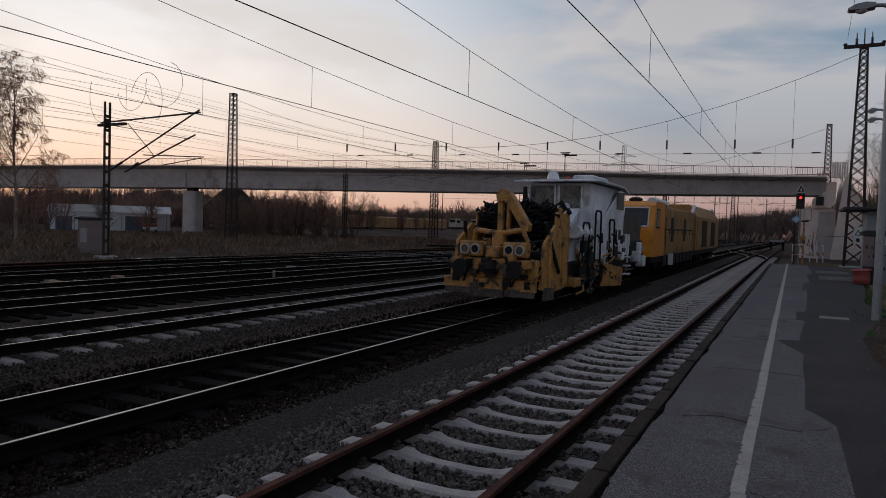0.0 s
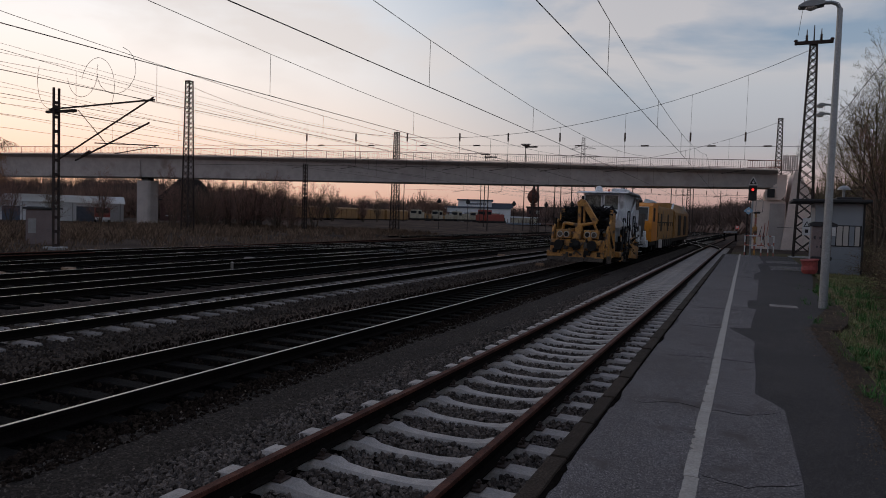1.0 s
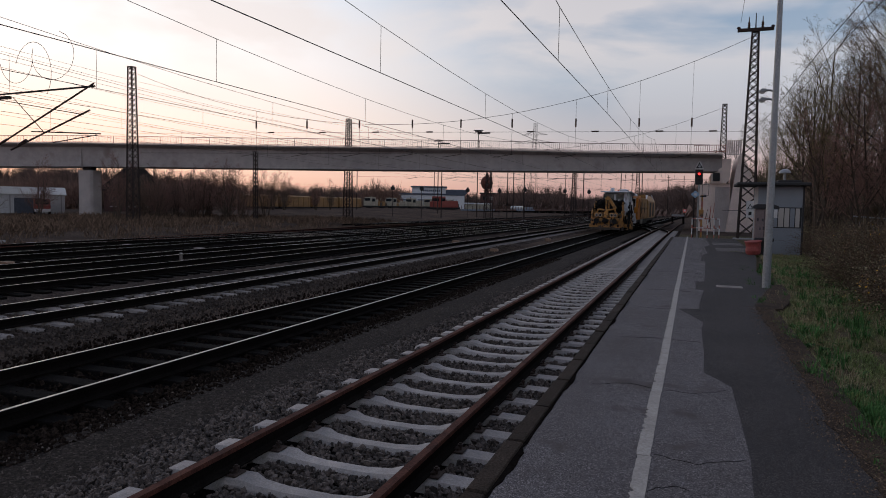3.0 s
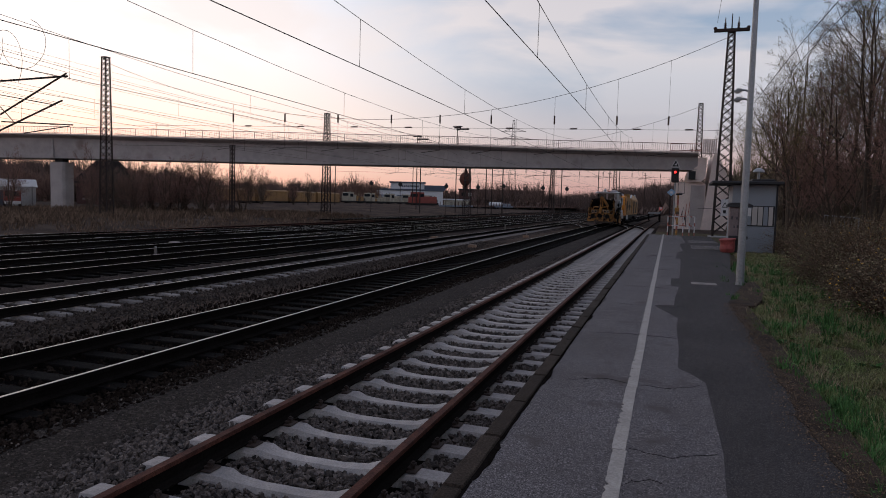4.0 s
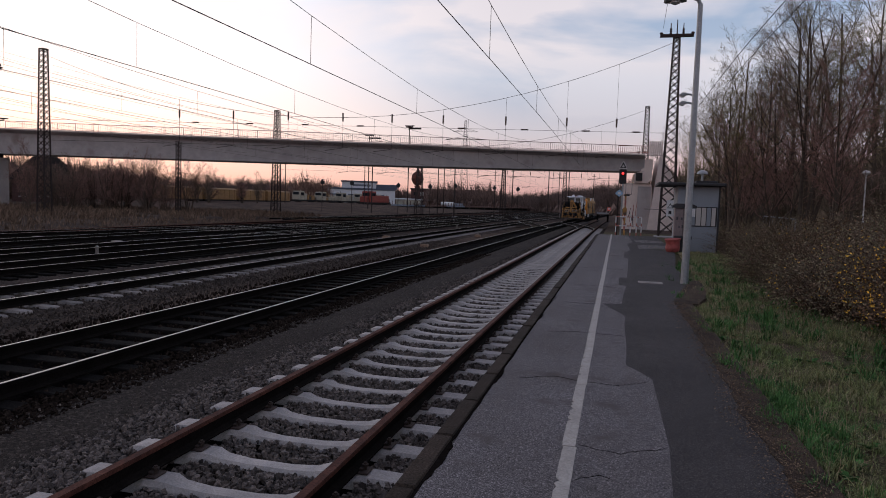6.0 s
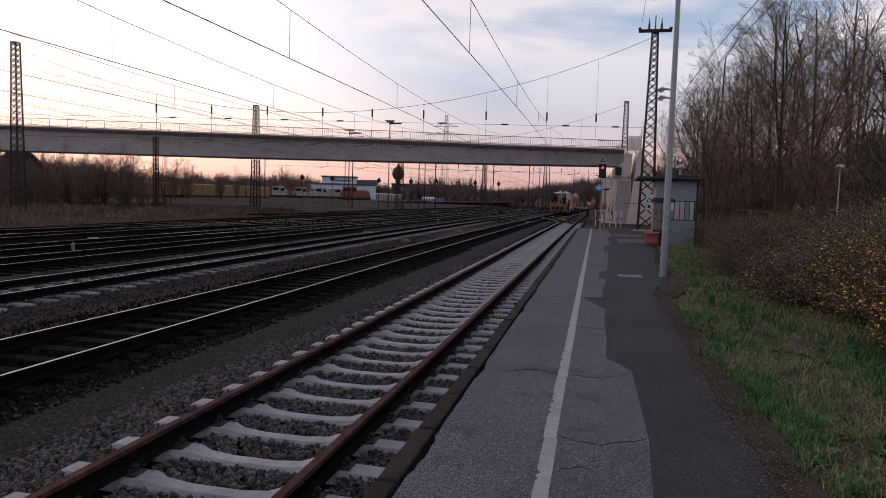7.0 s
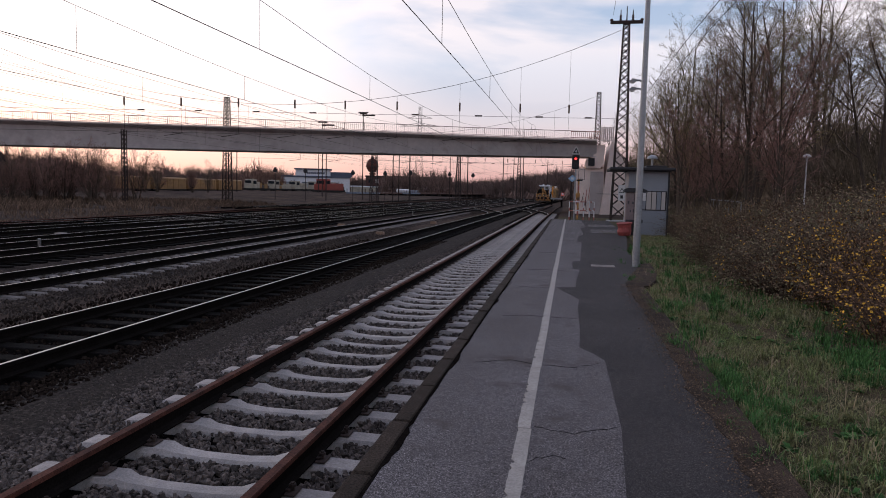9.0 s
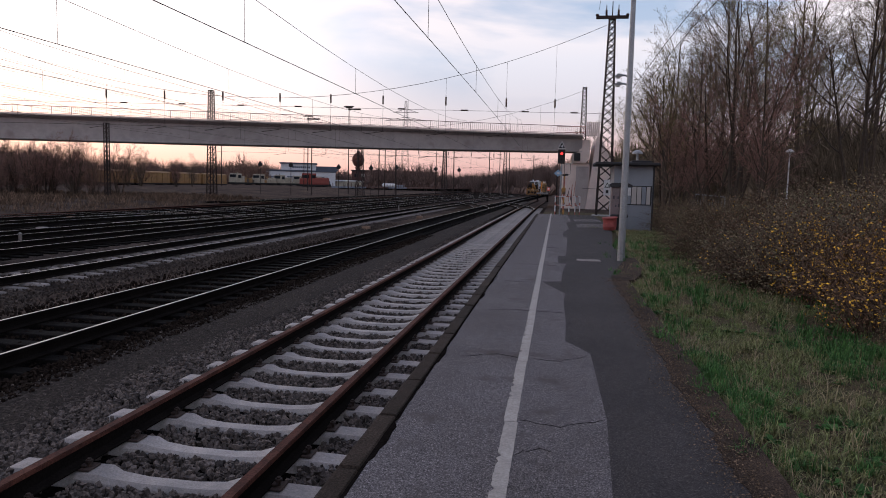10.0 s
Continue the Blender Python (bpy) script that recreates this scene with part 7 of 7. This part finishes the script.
def bramble_bank():
    """Tangled brown shrubs along the foot of the bank, with a few in yellow blossom."""
    r = random.Random(33)

    def bush(seed, leafy, mat, blossom):
        q = random.Random(seed)
        stems, leaves, flowers = Geo(), Geo(), Geo()
        for i in range(170):
            a, e = q.uniform(0, 6.28), q.uniform(0.2, 1.0)
            p = Vector((q.uniform(-.5, .5), q.uniform(-.5, .5), -0.1))
            d = Vector((math.cos(a) * e, math.sin(a) * e, q.uniform(0.7, 1.5))).normalized()
            l = q.uniform(0.9, 2.0)
            for k in range(4):
                nxt = p + d * (l / 4)
                stems.tube(p, nxt, 0.010 * (1 - k * 0.2), 0.010 * (0.8 - k * 0.18), 3, False)
                for j in range(leafy if k else leafy // 3):
                    c = p.lerp(nxt, q.random()) + Vector((q.gauss(0, .09), q.gauss(0, .09), q.gauss(0, .07)))
                    s = q.uniform(0.010, 0.024)
                    u = Vector((q.gauss(0, 1), q.gauss(0, 1), q.gauss(0, 1))).normalized() * s
                    w = u.orthogonal().normalized() * s * 0.7
                    (flowers if blossom and k > 1 and q.random() < blossom * (1.7 if noise.noise((c.x * 2.2, c.y * 2.2, c.z * 2.2 + seed)) > 0.05 else 0.15) else leaves).add([c - u, c + w, c + u * 1.2, c - w], [(0, 1, 2, 3)])
                p = nxt
                d = (d + Vector((q.uniform(-.4, .4), q.uniform(-.4, .4), -0.34))).normalized()
        return stems.mesh("bush_stems", M["bramble_stem"]), leaves.mesh("bush_leaves", M[mat]), flowers.mesh("bush_blossom", M["yellow_leaf"])

    kinds = [bush(1, 16, "bramble", 0), bush(2, 12, "autumn", 0), bush(3, 15, "bramble", 0.07), bush(4, 14, "autumn", 0.27), bush(5, 5, "autumn", 0)]
    labels = ("tangled dark-green bramble thicket on the bank", "withered brown shrub on the bank", "bramble shrub flecked with yellow blossom", "shrub in bright yellow blossom on the bank", "bare twiggy shrub on the bank")
    first = {}
    spots = [(7.15, 9.3, 3, .95), (7.7, 8.2, 1, 1.0), (7.4, 11.5, 3, .95), (7.75, 12.1, 3, 1.05), (7.5, 10.7, 3, .8), (6.8, 13.4, 2, .9), (7.0, 12.5, 0, .7), (8.2, 9.8, 3, 1.05), (8.6, 11.6, 1, 1.1), (7.6, 13.0, 1, 1.0), (6.75, 14.4, 0, .9), (7.6, 15.2, 2, 1.0), (6.6, 16.6, 0, .9), (7.5, 17.4, 1, 1.05), (8.5, 14.4, 0, 1.15), (9.2, 12.8, 3, .9), (9.4, 10.6, 0, 1.2), (6.9, 19.0, 0, 1.0), (8.0, 19.6, 1, 1.1), (9.2, 17.4, 0, 1.2), (7.2, 21.6, 0, 1.0), (8.4, 22.2, 2, 1.05), (9.7, 20.4, 1, 1.2), (7.6, 24.4, 0, 1.0), (9.4, 24.6, 0, 1.1), (7.9, 27.4, 4, .9), (8.9, 27.8, 0, 1.0), (7.7, 30.4, 4, .9), (8.6, 31.5, 0, .9), (10.6, 15.2, 0, 1.3), (11.0, 18.6, 2, 1.25), (11.2, 22.4, 0, 1.25), (10.8, 12.2, 1, 1.2), (12.4, 16, 1, 1.3), (12.8, 20.5, 0, 1.3), (7.9, 6.9, 0, 1.0), (9.0, 8.0, 2, 1.1), (8.6, 5.8, 1, 1.0), (12, 25.5, 0, 1.2), (14, 23, 1, 1.3), (7.1, 7.9, 0, .6), (6.6, 13.2, 4, .8), (6.5, 18.2, 4, .8), (8.2, 35, 0, 1.0), (9.4, 37, 4, 1.0), (8.0, 40, 0, .9), (8.5, 44, 0, .9), (7.3, 34.6, 0, .7), (10.4, 28.6, 0, 1.0), (6.4, 15.6, 0, .55), (6.6, 20.3, 1, .6)]
    for x, y, k, s in spots:
        m = pose(x, y, ground_height(x, y)) @ Matrix.Rotation(r.uniform(0, 6.28), 4, "Z") @ Matrix.Scale(s, 4)
        if k not in first:
            first[k] = thing("bank_shrub", labels[k], "shrub", "shrubs on the bank", at=pose(x, y, ground_height(x, y)))
            part("stem_wood", kinds[k][0], None, first[k])
            part("foliage", kinds[k][1], None, first[k])
            if k in (2, 3):
                part("blossom", kinds[k][2], None, first[k], "yellow blossom")
        else:
            copy_thing(first[k], m)


bramble_bank()


def grass():
    nr = np.random.RandomState(4)

    def blades(name, label, mat, n, yr, near, tall, width, xmax, clump=0.0):
        y = yr[0] + (yr[1] - yr[0]) * nr.rand(n) ** near
        x0 = 3.95 - 0.05 * np.clip((y - 4.5) / 4, 0, 1) + 0.06 * np.sin(y * 2.1) + 0.05 * np.sin(y * 7.3)
        x = x0 + (xmax + 0.02 * y - x0) * nr.rand(n)
        x = np.where((y > 14) & (y < 29), np.maximum(x, 4.62 + 0.045 * (y - 14)), x)
        patch = np.array([0.7 * noise.noise((a * 1.1, b * 0.8, clump)) + 0.5 * noise.noise((a * 3.7, b * 3.1, clump + 4)) for a, b in zip(x, y)])
        keep = patch > -0.28 + 0.5 * nr.rand(n) * (clump > 0)
        x, y, patch = x[keep], y[keep], patch[keep]
        n = len(x)
        z = np.array([ground_height(a, b) for a, b in zip(x, y)]) - 0.01
        edge = np.clip((x - 3.85) / 0.32, 0.35, 1)
        h = tall * nr.uniform(0.4, 1.15, n) * (0.65 + 0.9 * np.clip(patch + 0.2, 0, 1)) * edge
        a = nr.uniform(0, 6.28, n)
        lean = nr.uniform(0.2, 1.5, n) * h
        dx, dy = np.cos(a), np.sin(a)
        w = width * nr.uniform(0.6, 1.3, n)
        v = np.stack([
            np.stack([x - dy * w, y + dx * w, z], -1), np.stack([x + dy * w, y - dx * w, z], -1),
            np.stack([x + dx * lean * .35 + dy * w * .7, y + dy * lean * .35 - dx * w * .7, z + h * .6], -1), np.stack([x + dx * lean * .35 - dy * w * .7, y + dy * lean * .35 + dx * w * .7, z + h * .6], -1),
            np.stack([x + dx * lean, y + dy * lean, z + h], -1)], 1).reshape(-1, 3)
        o = np.arange(n) * 5
        quads = np.stack([o, o + 1, o + 2, o + 3], -1).tolist()
        tris = np.stack([o + 3, o + 2, o + 4], -1).tolist()
        me = bpy.data.meshes.new(name)
        me.from_pydata(v.tolist(), [], quads + tris)
        me.materials.append(M[mat])
        tagged(new(name, me), label, "grass", kind="stuff")

    blades("grass", "uneven green grass on the verge", "grass", 80000, (2.0, 14.0), 1.35, 0.055, 0.0034, 7.3, 11.0)
    blades("grass", "uneven green grass on the verge", "grass", 45000, (14.0, 34.0), 1.3, 0.10, 0.008, 6.6)
    blades("grass", "uneven green grass on the verge", "grass", 16000, (-6.0, 2.1), 1.0, 0.075, 0.006, 7.3, 11.0)
    blades("dry_grass", "dry straw-coloured grass stalks on the verge", "straw", 9000, (12.0, 32.0), 1.2, 0.15, 0.004, 6.6, 2.0)

    def tussocks(name, label, mat, n, yr, size, per, clump, spread, width, thin=0.0):
        """Tufts of arching blades that fan out from one root."""
        q = random.Random(int(clump * 10))
        vs, fs = [], []
        for i in range(n):
            y = yr[0] + (yr[1] - yr[0]) * q.random() ** 1.3
            x = 4.03 + 0.07 * math.sin(y * 2.1) + (7.2 - 4.03) * q.random() ** 1.1
            k = 0.7 * noise.noise((x * 0.9, y * 0.7, clump)) + 0.5 * noise.noise((x * 2.9, y * 2.5, clump + 4))
            if k < thin:
                continue
            z = ground_height(x, y) - 0.01
            big = size * q.uniform(0.5, 1.2) * (0.7 + 0.9 * max(0.0, min(1.0, k - thin)))
            for j in range(int(per * q.uniform(0.5, 1.3))):
                a, l, e = q.uniform(0, 6.28), big * q.uniform(0.5, 1.25), q.uniform(0.15, spread)
                ca, sa, w = math.cos(a), math.sin(a), width * q.uniform(0.6, 1.3)
                bx, by_ = x + q.gauss(0, 0.03), y + q.gauss(0, 0.03)
                o = len(vs)
                for u, up, ww in ((0.0, 0.0, 1.0), (0.30, 0.48, 0.95), (0.68, 0.82, 0.7)):
                    cx, cy, cz = bx + ca * l * e * u, by_ + sa * l * e * u, z + l * up * (1.25 - 0.55 * e)
                    vs += [(cx - sa * w * ww, cy + ca * w * ww, cz), (cx + sa * w * ww, cy - ca * w * ww, cz)]
                vs.append((bx + ca * l * e * 1.15, by_ + sa * l * e * 1.15, z + l * (0.98 - 0.3 * e) * (1.25 - 0.55 * e)))
                fs += [(o, o + 1, o + 3, o + 2), (o + 2, o + 3, o + 5, o + 4), (o + 4, o + 5, o + 6)]
        me = bpy.data.meshes.new(name)
        me.from_pydata(vs, [], fs)
        me.materials.append(M[mat])
        tagged(new(name, me), label, "grass", kind="stuff")

    tussocks("grass_tufts", "lush darker tufts in the grass", "tuft", 1500, (2.2, 8.0), 0.16, 34, 7.0, 1.0, 0.0036, -0.02)
    tussocks("grass_tufts", "lush darker tufts in the grass", "tuft", 750, (8.0, 24.0), 0.22, 22, 7.0, 1.0, 0.006, 0.0)
    tussocks("grass_tufts", "dull olive tufts in the grass", "grass", 2600, (2.2, 14.0), 0.12, 26, 3.0, 1.2, 0.0034, -0.2)
    tussocks("dry_grass", "dry straw-coloured grass stalks on the verge", "straw", 1500, (2.2, 16.0), 0.22, 10, 2.0, 1.6, 0.0018, -0.12)

    # low broad-leaved weeds
    q, w = random.Random(77), Geo()
    for i in range(260):
        y, x = 2.6 + 11 * q.random() ** 1.3, 4.2 + 2.8 * q.random()
        if noise.noise((x * 1.3, y * 1.1, 21)) < 0.0:
            continue
        z = ground_height(x, y)
        for j in range(q.randint(6, 12)):
            a, l, e = q.uniform(0, 6.28), q.uniform(0.04, 0.10), q.uniform(0.15, 0.8)
            c, d = math.cos(a), math.sin(a)
            u = l * 0.28
            w.add([(x, y, z + 0.01), (x + c * l * .5 - d * u, y + d * l * .5 + c * u, z + 0.02 + l * e * .6), (x + c * l, y + d * l, z + 0.015 + l * e * .7), (x + c * l * .5 + d * u, y + d * l * .5 - c * u, z + 0.02 + l * e * .55)], [(0, 1, 2), (0, 2, 3)])
    tagged(part("leafy_weeds", w, M["tuft"]), "low broad-leaved green weeds among the grass", "weeds", kind="stuff")


def yard_weeds():
    """Withered weeds and brambles on the strip behind the yard tracks."""
    nr = np.random.RandomState(12)
    n = 26000
    x = -28.6 - 36 * nr.rand(n) ** 1.2
    y = 14 + 62 * nr.rand(n)
    keep = np.array([noise.noise((a * 0.25, b * 0.25, 3)) > -0.15 for a, b in zip(x, y)])
    x, y = x[keep], y[keep]
    vs, fs = [], []
    for a, b in zip(x, y):
        z = ground_height(a, b) - 0.02
        h = 0.55 * nr.uniform(0.2, 1.3) * (0.5 + 0.5 * ease(-a, 29, 36))
        t, w = nr.uniform(0, 6.28), 0.008 + 0.010 * nr.rand()
        l = nr.uniform(0.1, 0.7) * h
        o = len(vs)
        vs += [(a - w, b - w, z), (a + w, b + w, z), (a + math.cos(t) * l, b + math.sin(t) * l, z + h), (a + w, b - w, z + h * 0.4)]
        fs += [(o, o + 1, o + 2), (o, o + 3, o + 2)]
    me = bpy.data.meshes.new("dry_weeds")
    me.from_pydata(vs, [], fs)
    me.materials.append(M["weeds"])
    tagged(new("dry_weeds", me), "withered brown weeds behind the yard tracks", "weeds", kind="stuff")


M["tuft"] = material("lush_grass_tuft", (0.080, 0.185, 0.050), 0.8, scale=0.9, fine=20, vary=0.4, piece=0.4, island=True, bump=0, spec=0.2)
M["weeds"] = material("withered_weeds", (0.215, 0.150, 0.108), 0.95, scale=0.5, fine=8, vary=0.4, piece=0.5, island=True, bump=0, spec=0.0)
yard_weeds()
grass()


def motions():
    train_motion()


motions()
